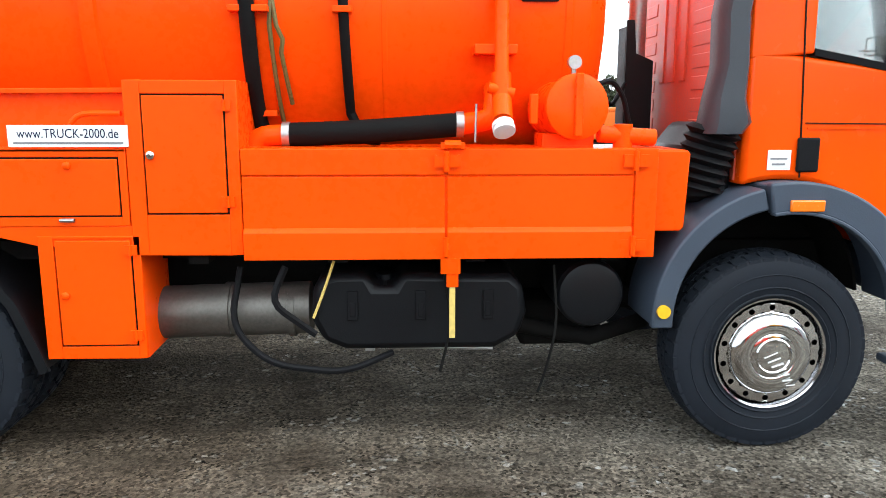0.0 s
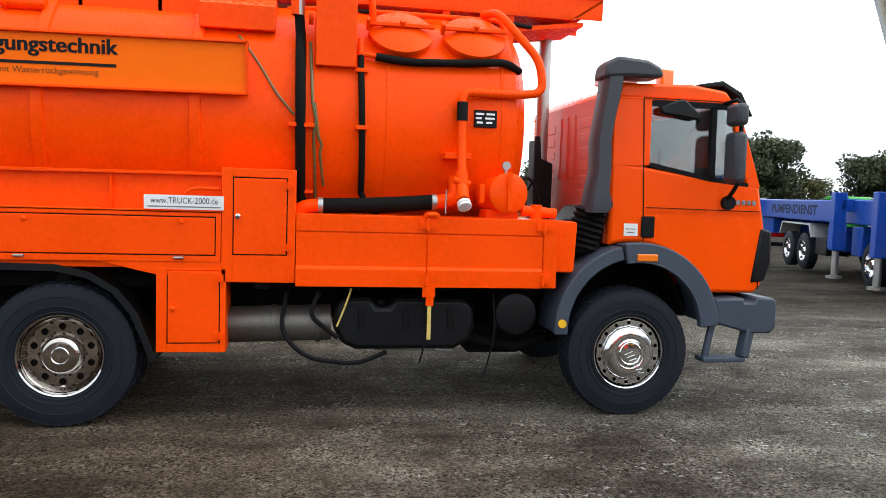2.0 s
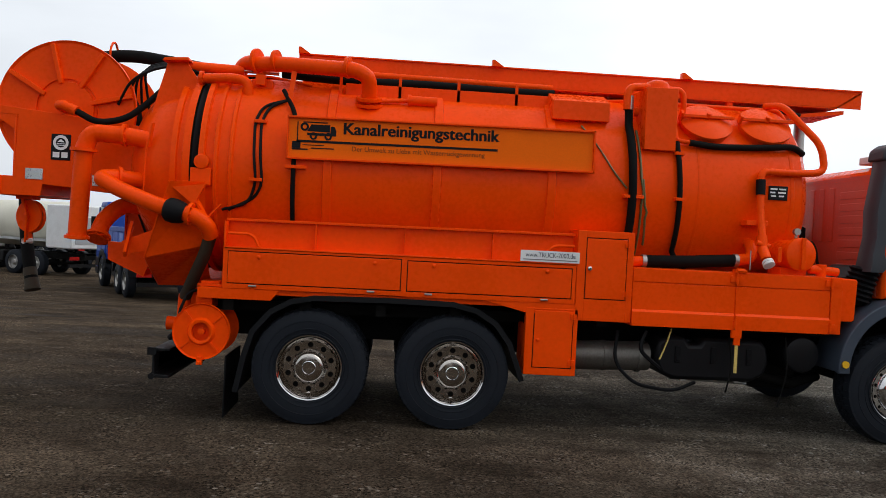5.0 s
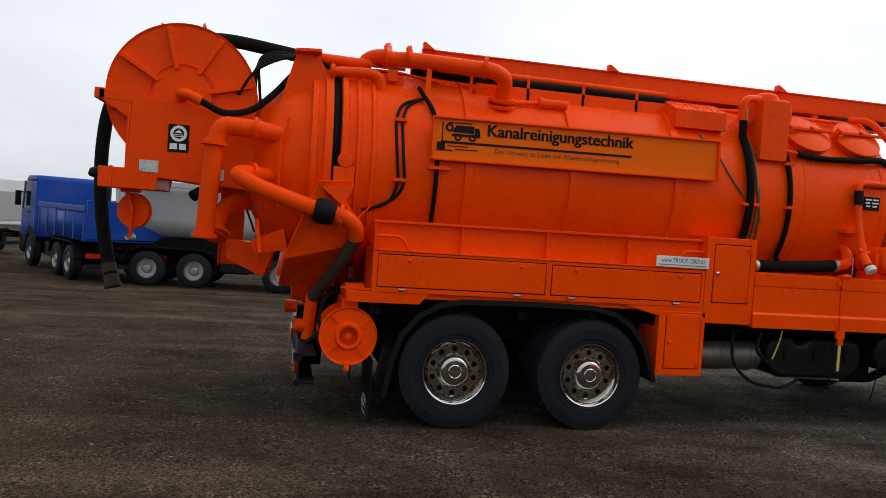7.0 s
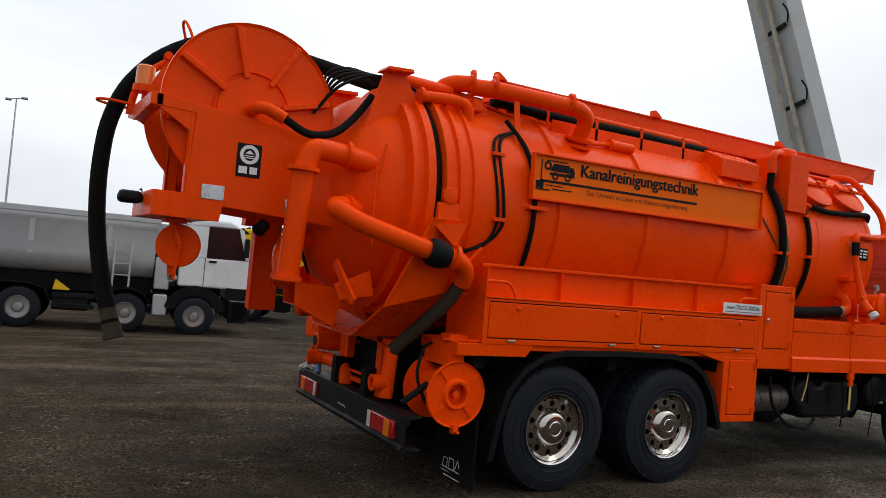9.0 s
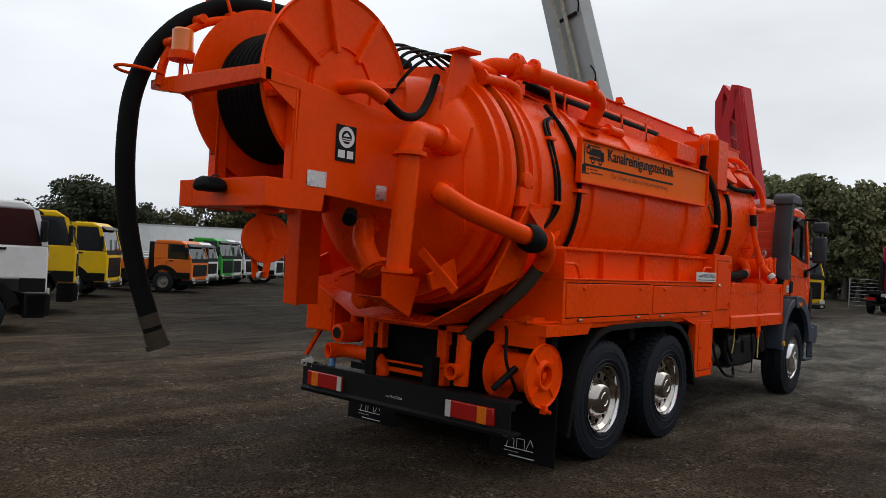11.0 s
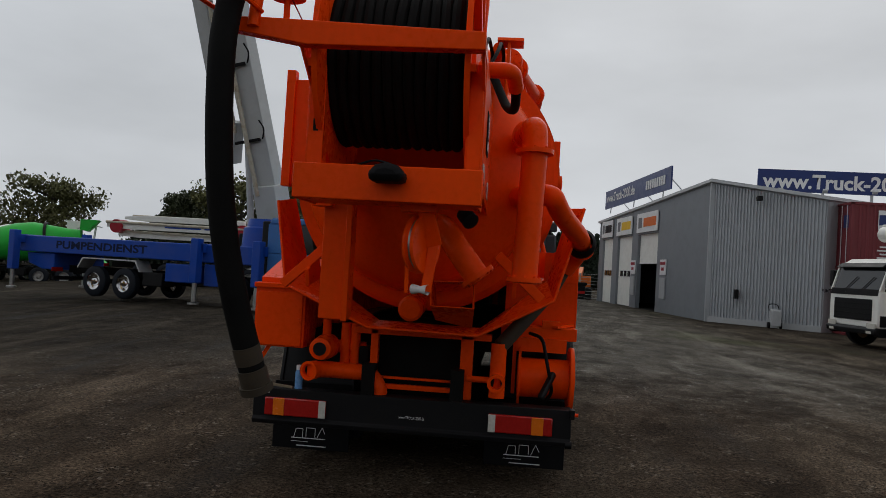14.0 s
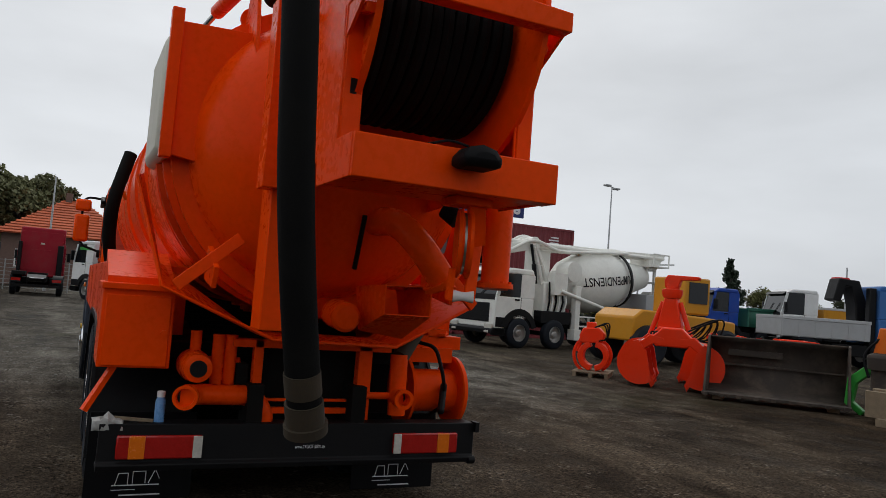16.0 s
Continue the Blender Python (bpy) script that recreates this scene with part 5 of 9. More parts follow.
# rear door hinge plates and rams
for y in (-0.61, 0.60):
    hp = part("hinge_plate", Shape().prism([(-5.2, 2.75), (-5.1, 3.15), (-5.02, 3.44), (-4.84, 3.45), (-4.70, 3.24), (-4.72, 2.9)], "y", y - 0.012, y + 0.012), ORANGE, TR, "upright orange hinge plate of the rear door", bevel=0.004)
    part("plate_flange", Shape().prism([(-5.05, 3.425), (-5.03, 3.455), (-4.80, 3.47), (-4.79, 3.44)], "y", y - 0.11, y + 0.09), ORANGE, hp, bevel=0.004)
    rm = pipe("door_ram", [(-4.85, y + 0.08, 3.42), (-4.3, y + 0.14, 3.42)], 0.05, ORANGE, TR, "orange hydraulic ram of the rear door")
    pipe("ram_rod", [(-4.3, y + 0.14, 3.42), (-3.95, y + 0.17, 3.42)], 0.022, CHROME_DULL, rm)
    pipe("ram_pipe", [(-4.7, y - 0.03, 3.28), (-4.35, y - 0.06, 3.3), (-4.22, y - 0.08, 3.27), (-4.2, y - 0.06, 3.1)], 0.05, ORANGE, TR, "short orange bent pipe over the door joint", flanges=[((-4.68, y - 0.03, 3.285), (1, 0, 0))])
for i in range(5):
    y = -0.55 + 0.09 * i
    pipe("hydraulic_line", [(-5.55 + 0.05 * i, y + 0.1, 3.0), (-5.4, y, 3.25 + 0.05 * i), (-5.1, y, 3.4 + 0.03 * i), (-4.8, y - 0.02, 3.38), (-4.6, y, 3.3)], 0.014, RUBBER, TR, "thin black hydraulic hose over the rear door", n=8)
for i in range(6):
    pipe("hydraulic_line", [(-4.6 + 0.1 * i, -0.5 + 0.07 * i, 3.32), (-4.1 + 0.08 * i, -0.45 + 0.05 * i, 3.4), (-3.6, -0.5 + 0.03 * i, 3.3)], 0.012, RUBBER if i % 2 else ORANGE, TR, n=8)
part("valve_block", Shape().box(-4.2, -0.6, 3.2, -3.98, -0.4, 3.32).box(-4.15, -0.66, 3.25, -4.05, -0.6, 3.36), ORANGE, TR, bevel=0.01)
for off in (0.0, 0.06):
    pts = [(-3.78, surf(3.08, 0.02), 3.1), (-4.02 + off, surf(3.02, 0.02), 3.02), (-4.08 + off, surf(2.85, 0.02), 2.85), (-4.06 + off, surf(2.5, 0.02), 2.5), (-4.03 + off, surf(2.25, 0.02), 2.25), (-4.1 + off, surf(2.05, 0.02), 2.05 + off), (-4.35 + off, surf(2.0, 0.02), 1.98)]
    h = pipe("brake_line", pts, 0.014, RUBBER, TR, "thin black pipe bent along the tank", n=8)
for z in (2.85, 2.28):
    clamp(TR, -4.03, z, 0.06, 0.01)
h = pipe("drop_hose", [(-3.85, surf(3.15, 0.03), 3.2), (-3.7, surf(2.95, 0.03), 2.95)] + arc_path(-3.68, 2.7, 1.9, 0.03, 8, 0.0), 0.022, HOSE, TR, "black hose down the tank behind the board", n=10)
clamp(h, -3.66, 2.42, 0.1, 0.03)
part("lifting_eye", Shape().lathe([(0, 0.07), (0.04, 0.07), (0.045, 0.03), (0.045, 0)], (-4.54, surf(2.42) - 0.02, 2.42), (0, -1, 0), 20).box(-4.64, surf(2.36) - 0.05, 2.2, -4.45, surf(2.3) + 0.1, 2.36), ORANGE, TR, bevel=0.006)

# collar and spill plates under the rear door
rows = [[(-4.47, -1.17, 2.23), (-4.49, -1.02, 1.63), (-4.52, -0.5, 1.21), (-4.52, 0.34, 1.22), (-4.49, 0.98, 1.63), (-4.47, 1.13, 2.2)],
        [(-4.77, -1.26, 2.21), (-5.03, -1.05, 1.49), (-5.05, -0.5, 1.195), (-5.09, 0.33, 1.21), (-5.03, 1.0, 1.49), (-4.77, 1.18, 2.15)]]
sc = part("spill_collar", Shape().sheet(rows), ORANGE, TR, "folded orange spill collar under the rear door", solid=0.016, smooth=False)
part("collar_lip", Shape().tube(rows[1], 0.012, 6), ORANGE, sc)
part("door_gusset", Shape().prism([(-4.55, 2.0), (-4.75, 2.16), (-4.45, 2.2)], "y", -1.24, -1.2), ORANGE, TR)
for sg in (-1, 1):
    part("door_clamp", Shape().prism([(-5.0, 1.55), (-5.05, 1.75), (-5.35, 1.62), (-5.3, 1.5)], "y", sg * 0.75 - 0.015, sg * 0.75 + 0.015).bar((-5.3, sg * 0.62, 1.8), (-5.25, sg * 0.95, 1.5), 0.03, 0.07), ORANGE, TR, bevel=0.004)
ch = part("chute", Shape().add([(-5.58, -0.235, 1.62), (-5.58, -0.53, 1.63), (-5.57, -0.535, 1.45), (-5.57, -0.24, 1.45), (-5.1, -0.22, 1.6), (-5.1, -0.5, 1.6), (-5.22, -0.51, 1.29), (-5.15, -0.24, 1.33)],
          [(0, 1, 5, 4), (1, 2, 6, 5), (2, 3, 7, 6), (3, 0, 4, 7)]), ORANGE, TR, "open square orange outlet chute", solid=0.01, smooth=False, at=pose(0.0, 0.05, -0.025))
part("outlet_boss", Shape().lathe([(0, 0.09), (0.21, 0.09), (0.23, 0.07), (0.235, 0)], (-5.16, -0.025, 1.40), (-1, 0, -0.08), 28), ORANGE, TR, "round orange outlet boss", angle=30)
pipe("outlet_pipe", [(-5.35, -0.15, 1.98), (-5.55, -0.24, 1.98), (-5.68, -0.36, 1.82), (-5.68, -0.52, 1.62)], 0.085, ORANGE, TR, "bent orange outlet pipe on the rear door", flanges=[((-5.67, -0.5, 1.645), (0, -0.6, -0.8))])
part("level_slit", Shape().bar((-5.33, -0.065, 1.68), (-5.46, -0.06, 2.0), 0.025, 0.02), RUBBER, TR, "dark level gauge slit")
# suction pipe at the rear
sp = pipe("suction_pipe", [(-5.02, -0.72, 2.60), (-5.3, -0.77, 2.65), (-5.66, -0.83, 2.66), (-5.715, -0.835, 2.49), (-5.755, -0.81, 1.62)], 0.085, ORANGE, TR, "thick upright orange suction pipe", bend=8, n=24)
flange(sp, (-5.715, -0.835, 2.485), (0.03, 0, 1), 0.125)
flange(sp, (-5.755, -0.81, 1.64), (0.03, 0, 1), 0.115)
flange(sp, (-5.35, -0.785, 2.655), (1, 0, 0), 0.11)
part("pipe_handle", Shape().bar((-5.1, -0.86, 2.55), (-5.06, -0.88, 2.78), 0.03, 0.02).tube([(-5.12, -0.86, 2.6), (-5.12, -0.9, 1.95)], 0.008, 6), ORANGE, sp)
dp = pipe("filler_pipe", [(-5.2, -0.72, 2.23), (-5.42, -0.9, 2.24), (-5.5, -0.98, 2.22), (-5.3, -1.05, 2.12), (-4.85, -1.24, 1.97), (-4.52, -1.27, 1.90), (-4.42, -1.22, 1.82), (-4.40, -1.15, 1.72)], 0.075, ORANGE, TR, "orange pipe slanting round the rear door", bend=8, n=22)
part("rubber_boot", Shape().lathe([(0, 0.085), (0.03, 0.11), (0.09, 0.115), (0.16, 0.10), (0.19, 0.085)], (-4.8, -1.25, 1.955), (0.95, -0.05, -0.2), 24), RUBBER, dp, "black rubber coupling", angle=40)
flange(dp, (-4.57, -1.27, 1.915), (0.95, -0.05, -0.2), 0.105)
flange(dp, (-5.36, -0.86, 2.24), (1, 0.6, 0), 0.10)
part("pipe_clamp", Shape().bar((-4.55, -1.2, 2.08), (-4.38, -1.24, 1.8), 0.06, 0.02).bar((-4.3, -1.24, 2.02), (-4.45, -1.22, 1.85), 0.05, 0.015), ORANGE, dp)
pipe("drain_hose", [(-4.40, -1.15, 1.74), (-4.47, -1.05, 1.55), (-4.62, -0.84, 1.3), (-4.735, -0.67, 1.1)], 0.06, OLIVE, TR, "muddy brown drain hose", n=14)
dr = pipe("drain_pipe", [(-4.74, -0.66, 1.12), (-4.76, -0.66, 0.7)], 0.062, ORANGE, TR, "upright orange drain pipe with open end")
part("open_end", Shape().lathe([(0, 0.045), (-0.14, 0.045), (-0.14, 0.07), (0.02, 0.06), (0.02, 0.045)], (-4.76, -0.655, 0.826), (1, 0, 0), 20), ORANGE, dr, angle=30)
# black disc paints the shade inside the open drain pipe
part("bore_shade_disc", Shape().disc((-4.8, -0.655, 0.826), (1, 0, 0), 0.045, 0.02, 20), BLACK, dr)
part("pipe_branch", Shape().tube([(-4.74, -0.66, 0.83), (-4.74, -0.42, 0.83)], 0.025, 10), ORANGE, dr)
# pipes at the left rear
p2 = pipe("pressure_pipe", [(-4.92, 0.79, 0.83), (-4.78, 0.72, 0.83), (-4.74, 0.35, 0.82), (-4.74, 0.27, 0.7), (-4.74, 0.27, 0.62)], 0.065, ORANGE, TR, "bent orange pressure pipe", bend=7)
part("open_end", Shape().lathe([(0, 0.05), (-0.03, 0.055), (-0.03, 0.075), (0.08, 0.07)], (-4.92, 0.79, 0.83), (1, -0.3, 0), 20), ORANGE, p2, angle=30)
# shade inside the pressure pipe's mouth, put in as a black disc
part("bore_shade_disc", Shape().disc((-4.905, 0.785, 0.83), (1, -0.3, 0), 0.05, 0.02, 20), BLACK, p2)
p3 = part("ball_valve", Shape().lathe([(-0.16, 0.05), (-0.15, 0.085), (0.0, 0.10), (0.12, 0.10), (0.16, 0.06)], (-4.75, 0.73, 1.0), (1, 0, 0), 24).tube([(-4.7, 0.73, 1.0), (-4.7, 0.73, 1.22)], 0.035, 12).tube([(-4.6, 0.7, 1.0), (-4.6, 0.45, 1.0), (-4.62, 0.42, 0.85)], 0.055, 14), ORANGE, TR, "round orange ball valve", angle=35)
# black disc for the shaded inside of the valve's opening
part("bore_shade_disc", Shape().disc((-4.9, 0.73, 1.0), (1, 0, 0), 0.052, 0.03, 20), BLACK, p3)
for y in (0.5, 0.58):
    part("pipe_stem", Shape().tube([(-4.66, y, 0.75), (-4.66, y, 1.2)], 0.04, 12), ORANGE, p3)
# rear frame
rf = part("rear_frame", Shape().box(-4.74, -0.46, 0.66, -4.66, -0.36, 1.18).box(-4.74, 0.30, 0.66, -4.66, 0.36, 1.18).box(-4.72, -0.4, 0.70, -4.68, 0.32, 0.74).box(-4.72, -0.4, 0.78, -4.69, 0.32, 0.80).box(-4.74, -0.6, 1.13, -4.6, 0.5, 1.18), ORANGE, TR, "orange steel frame below the rear door", bevel=0.005)
# near-black sheet stands in for the shade in the opening behind the frame
part("recess_shade_sheet", Shape().box(-4.6, -0.4, 0.62, -4.56, 0.34, 1.15), UNDER, TR)
part("support_column", Shape().box(-5.69, 0.38, 1.3, -5.46, 0.56, 2.3).box(-5.71, 0.36, 1.29, -5.69, 0.40, 2.3), ORANGE, TR, "upright orange steel column on the rear door", bevel=0.006)
lb = part("rear_locker", Shape().box(-4.81, 0.89, 0.985, -4.25, 1.30, 1.46), ORANGE, TR, "square orange locker at the rear corner", bevel=0.006)
part("locker_door", Shape().box(-4.825, 0.91, 0.995, -4.81, 1.28, 1.42), ORANGE, lb, bevel=0.006)
part("lid", Shape().prism([(0.87, 1.45), (0.87, 1.49), (1.31, 1.49), (1.31, 1.45)], "x", -4.84, -4.2), ORANGE, lb, bevel=0.006)
part("knob", Shape().disc((-4.83, 0.94, 1.2), (1, 0, 0), 0.02, 0.02, 12), ORANGE, lb)
part("slant_plate", Shape().prism([(-4.75, 1.49), (-4.75, 1.53), (-4.2, 1.7), (-4.2, 1.49)], "y", 0.9, 1.28), ORANGE, lb)
part("side_bracket", Shape().bar((-4.7, 1.2, 0.98), (-4.75, 1.34, 0.72), 0.05, 0.03), ORANGE, lb)
# left side lockers, seen past the rear corner
part("left_locker", Shape().box(-4.2, 0.75, 1.15, 1.8, 1.28, 1.62), ORANGE, TR, "orange lockers along the far side", bevel=0.006)
wt = part("water_tank", Shape().box(-5.0, 1.0, 2.26, -4.2, 1.11, 3.0), WHITE_OLD, TR, "yellowed white plastic side tank", bevel=0.06)
part("side_shield", Shape().prism([(-0.1, 3.12), (1.05, 3.08), (1.08, 2.28), (0.6, 2.2), (0.0, 2.6)], "x", -5.0, -4.97), ORANGE, TR, "orange plate beside the rear door", bevel=0.004)
part("shield_post", Shape().box(-5.03, 1.02, 2.25, -4.95, 1.09, 3.15), ORANGE, TR, bevel=0.005)
pipe("yellow_line", [(-2.5, 1.22, 1.5), (-2.5, 1.22, 2.25), (-2.3, 1.18, 2.35), (-2.0, 1.1, 2.25)], 0.02, STRAP, TR, n=8)
pipe("side_hose", [(-3.2, 1.15, 2.5), (-3.3, 1.25, 2.1), (-3.2, 1.25, 1.8), (-3.0, 1.2, 1.6)], 0.05, HOSE, TR, "black hose hanging on the far side")

# rear bumper
rb = part("rear_bumper", Shape().prism([(-4.86, 0.66), (-4.7, 0.66), (-4.7, 0.64), (-4.84, 0.63), (-4.84, 0.42), (-4.7, 0.41), (-4.7, 0.385), (-4.87, 0.385), (-4.88, 0.42), (-4.86, 0.44)], "y", -1.24, 1.25), BLACK, TR, "black steel underrun bumper", bevel=0.005)
for sg, a, b in ((-1, -1.10, -0.61), (1, 0.66, 1.15)):
    lamp = part("rear_lamp", Shape().box(-4.885, a, 0.455, -4.84, b, 0.595), REDLENS, rb, "long rear lamp with red, amber and clear lenses", bevel=0.01)
    inner, outer = (b - 0.055, b) if sg < 0 else (a, a + 0.055)
    part("clear_lens", Shape().box(-4.892, inner, 0.458, -4.88, outer, 0.592), CLEARLENS, lamp, bevel=0.004)
    o2 = (a + 0.07, a + 0.16) if sg < 0 else (b - 0.16, b - 0.07)
    part("amber_lens", Shape().box(-4.892, o2[0], 0.458, -4.88, o2[1], 0.592), AMBER, lamp, bevel=0.004)
letters("lettering", "www.TRUCK-2000.de", LETTER_WHITE, rb, on_x(-4.885, 0.08, 0.505), 0.022, 0.2)
for y in (-0.4, 0.3):
    part("bumper_post", Shape().box(-4.84, y, 0.4, -4.6, y + 0.1, 0.9), UNDER, rb)
part("bumper_end", Shape().tube([(-4.86, -1.25, 0.40), (-4.86, -1.2, 0.40)], 0.03, 10), BLACK, rb)
part("bumper_end", Shape().box(-4.9, -1.26, 0.60, -4.82, -1.23, 0.67), BLACK, rb)
# small hose drum at the rear corner
hd = part("hose_drum", Shape().lathe([(-0.42, 0.16), (0.0, 0.16), (0.0, 0.10)], (-4.425, -1.235, 0.834), (0, -1, 0), 32), ORANGE, TR, "small orange hose drum beside the rear wheel", angle=30)
s = Shape().lathe([(0.0, 0.085), (0.04, 0.085), (0.045, 0.10), (0.045, 0.11), (0.012, 0.13), (0.012, 0.245), (0.03, 0.26), (0.0, 0.265), (-0.01, 0.25), (-0.01, 0.1)], (-4.425, -1.235, 0.834), (0, -1, 0), 40)
s.lathe([(-0.005, 0.1), (-0.04, 0.09), (-0.04, 0.0)], (-4.425, -1.235, 0.834), (0, -1, 0), 24)
s.lathe([(-0.04, 0.03), (0.02, 0.03), (0.025, 0)], (-4.425, -1.235, 0.834), (0, -1, 0), 16)
fl = part("drum_flange", s, ORANGE, hd, "ribbed orange flange disc", angle=30)
for k in range(4):
    a = radians(40 + 90 * k)
    part("rib", Shape().bar((-4.425 + 0.13 * math.cos(a), -1.25, 0.834 + 0.13 * math.sin(a)), (-4.425 + 0.24 * math.cos(a), -1.25, 0.834 + 0.24 * math.sin(a)), 0.018, 0.025, up=(0, 1, 0)), ORANGE, fl)
part("crank", Shape().box(-4.45, -1.29, 0.53, -4.4, -1.24, 0.6).tube([(-4.425, -1.29, 0.55), (-4.425, -1.33, 0.55)], 0.015, 8), ORANGE, hd)
part("drum_flange", Shape().lathe([(0.0, 0.1), (0.0, 0.26), (0.02, 0.265), (0.02, 0.1)], (-4.425, -0.82, 0.834), (0, -1, 0), 36), ORANGE, hd, angle=30)
part("drum_bracket", Shape().box(-4.5, -1.2, 1.05, -4.35, -0.8, 1.16).box(-4.48, -0.8, 0.7, -4.38, -0.77, 1.15), ORANGE, hd)
pipe("brake_hose", [(-4.5, -0.9, 1.2), (-4.62, -1.0, 1.18), (-4.7, -1.05, 0.95), (-4.62, -1.1, 0.75), (-4.5, -1.05, 0.66)], 0.014, RUBBER, TR, "black hose looping beside the drum", n=8)
part("handle", Shape().bar((-4.78, -1.0, 0.72), (-4.6, -1.1, 0.9), 0.05, 0.05), BLACK, TR, bevel=0.015)
part("locker_bracket", Shape().bar((-4.5, -1.1, 1.26), (-4.25, -1.25, 1.27), 0.05, 0.02).box(-4.47, -1.15, 1.24, -4.3, -1.0, 1.3), ORANGE, TR)

# ---- hose reel over the rear door ----
RX, RZ, RR = -6.02, 2.93, 0.685
REEL_AT = pose(-0.025, 0.13, -0.025)
reel = part("hose_reel", Shape().lathe([(0, 0.30), (0.86, 0.30)], (RX, -0.58, RZ), (0, 1, 0), 40), ORANGE, TR, "large orange hose reel", at=pose(-0.035, 0.13, 0))
for y, sg in ((-0.56, -1), (0.27, 1)):
    s = Shape().lathe([(0, 0.05), (0.0, 0.66), (0.02, RR), (-0.012, RR + 0.004), (-0.016, 0.655), (-0.014, 0.05)], (RX, y, RZ), (0, sg, 0), 72)
    f = part("reel_flange", s, ORANGE, reel, "large ribbed orange reel disc", angle=30)
    part("hub_plate", Shape().lathe([(0.0, 0.27), (0.022, 0.265), (0.024, 0)], (RX, y, RZ), (0, sg, 0), 40), ORANGE, f, angle=30)
    for k in range(8):
        a = radians(14 + 45 * k)
        p0 = (RX + 0.25 * math.cos(a), y + sg * 0.02, RZ + 0.25 * math.sin(a))
        p1 = (RX + 0.655 * math.cos(a), y + sg * 0.02, RZ + 0.655 * math.sin(a))
        part("rib", Shape().bar(p0, p1, 0.045, 0.06, up=(0, 1, 0)), ORANGE, f, bevel=0.006)
for k in range(12):
    y = -0.505 + 0.064 * k
    for layer, rr in ((0, 0.40), (1, 0.46)):
        yy = y + (0.03 if layer else 0)
        if yy > 0.25:
            continue
        s = Shape()
        ring = [(RX + rr * math.cos(a), yy + 0.006 * math.sin(3 * a + k), RZ + rr * math.sin(a) - (0.012 * (1 - math.sin(a)) if layer else 0)) for a in (2 * math.pi * j / 40 for j in range(41))]
        s.tube(ring, 0.033, 8, cap=False)
        part("wound_hose", s, HOSE, reel, "black hose wound on the reel" if k == 0 else "")
sw = pipe("swivel", [(RX, -0.58, RZ), (RX, -0.76, RZ), (RX + 0.06, -0.8, RZ), (RX + 0.2, -0.82, RZ - 0.06)], 0.05, ORANGE, reel, "orange swivel joint")
pipe("feed_hose", [(RX + 0.2, -0.82, RZ - 0.06), (RX + 0.4, -0.82, RZ - 0.16), (RX + 0.65, -0.76, RZ - 0.1), (RX + 0.85, -0.68, RZ + 0.1), (RX + 1.0, -0.6, RZ + 0.3)], 0.032, HOSE, reel, "black feed hose curving to the reel", n=12)


def reel_side(y, out):
    """One side cheek of the reel frame, bent out of plate."""
    poly = [(-6.75, 2.95), (-5.2, 2.80), (-5.2, 2.10), (-6.2, 2.17), (-6.22, 2.05), (-6.70, 2.05), (-6.70, 2.24), (-6.48, 2.24), (-6.46, 2.85), (-6.75, 2.86)]
    s = Shape().prism(poly, "y", min(y, y - out * 0.012), max(y, y - out * 0.012))
    o = -out
    a, b = min(y, y + o * 0.1), max(y, y + o * 0.1)
    s.box(-6.49, a, 2.22, -6.475, b, 2.86)
    return s


frm = part("reel_frame", reel_side(-0.66, -1), ORANGE, TR, "orange plate frame carrying the hose reel", bevel=0.004, at=REEL_AT)
part("side_cheek", reel_side(0.35, 1), ORANGE, frm, bevel=0.004)
part("crossbar", Shape().prism([(-0.66, 2.86), (-0.66, 2.955), (0.55, 3.0), (0.72, 3.0), (0.72, 2.93), (0.3, 2.86)], "x", -6.79, -6.70), ORANGE, frm, "upper crossbar of the reel frame", bevel=0.005)
part("crossbar", Shape().box(-6.72, -0.68, 2.05, -6.60, 0.345, 2.24), ORANGE, frm, "lower crossbar of the reel frame", bevel=0.005)
part("belly_plate", Shape().box(-6.6, -0.64, 2.06, -6.24, 0.33, 2.075).box(-6.24, -0.64, 2.06, -6.22, 0.33, 2.24), ORANGE, frm)
part("corner_brace", Shape().prism([(-6.75, 2.87), (-6.48, 2.87), (-6.48, 2.7)], "y", -0.655, -0.64), ORANGE, frm)
part("corner_brace", Shape().prism([(-6.75, 2.87), (-6.48, 2.87), (-6.48, 2.7)], "y", 0.33, 0.345), ORANGE, frm)
part("inner_post", Shape().box(-6.5, 0.25, 2.24, -6.40, 0.34, 2.86), ORANGE, frm, bevel=0.004)
part("inner_post", Shape().box(-6.5, -0.65, 2.24, -6.46, -0.57, 2.86), ORANGE, frm, bevel=0.004)
part("post_slot", Shape().box(-6.503, 0.28, 2.45, -6.499, 0.31, 2.52), RUBBER, frm)
part("rear_strut", Shape().box(-5.75, 0.36, 2.08, -5.6, 0.5, 3.1), ORANGE, frm, bevel=0.004)
lg = part("maker_badge", Shape().box(-6.13, -0.668, 2.42, -5.94, -0.661, 2.68), LETTER_BLACK, frm, "black badge with a white round emblem", bevel=0.003)
part("emblem", Shape().lathe([(0, 0.048), (0, 0.075)], (-6.035, -0.6705, 2.595), (0, 1, 0), 28).box(-6.08, -0.6705, 2.565, -5.99, -0.669, 2.572).box(-6.075, -0.6705, 2.58, -5.995, -0.669, 2.587).prism([(-6.07, 2.6), (-6.035, 2.63), (-6.0, 2.6)], "y", -0.6705, -0.669), LETTER_WHITE, lg, smooth=False)
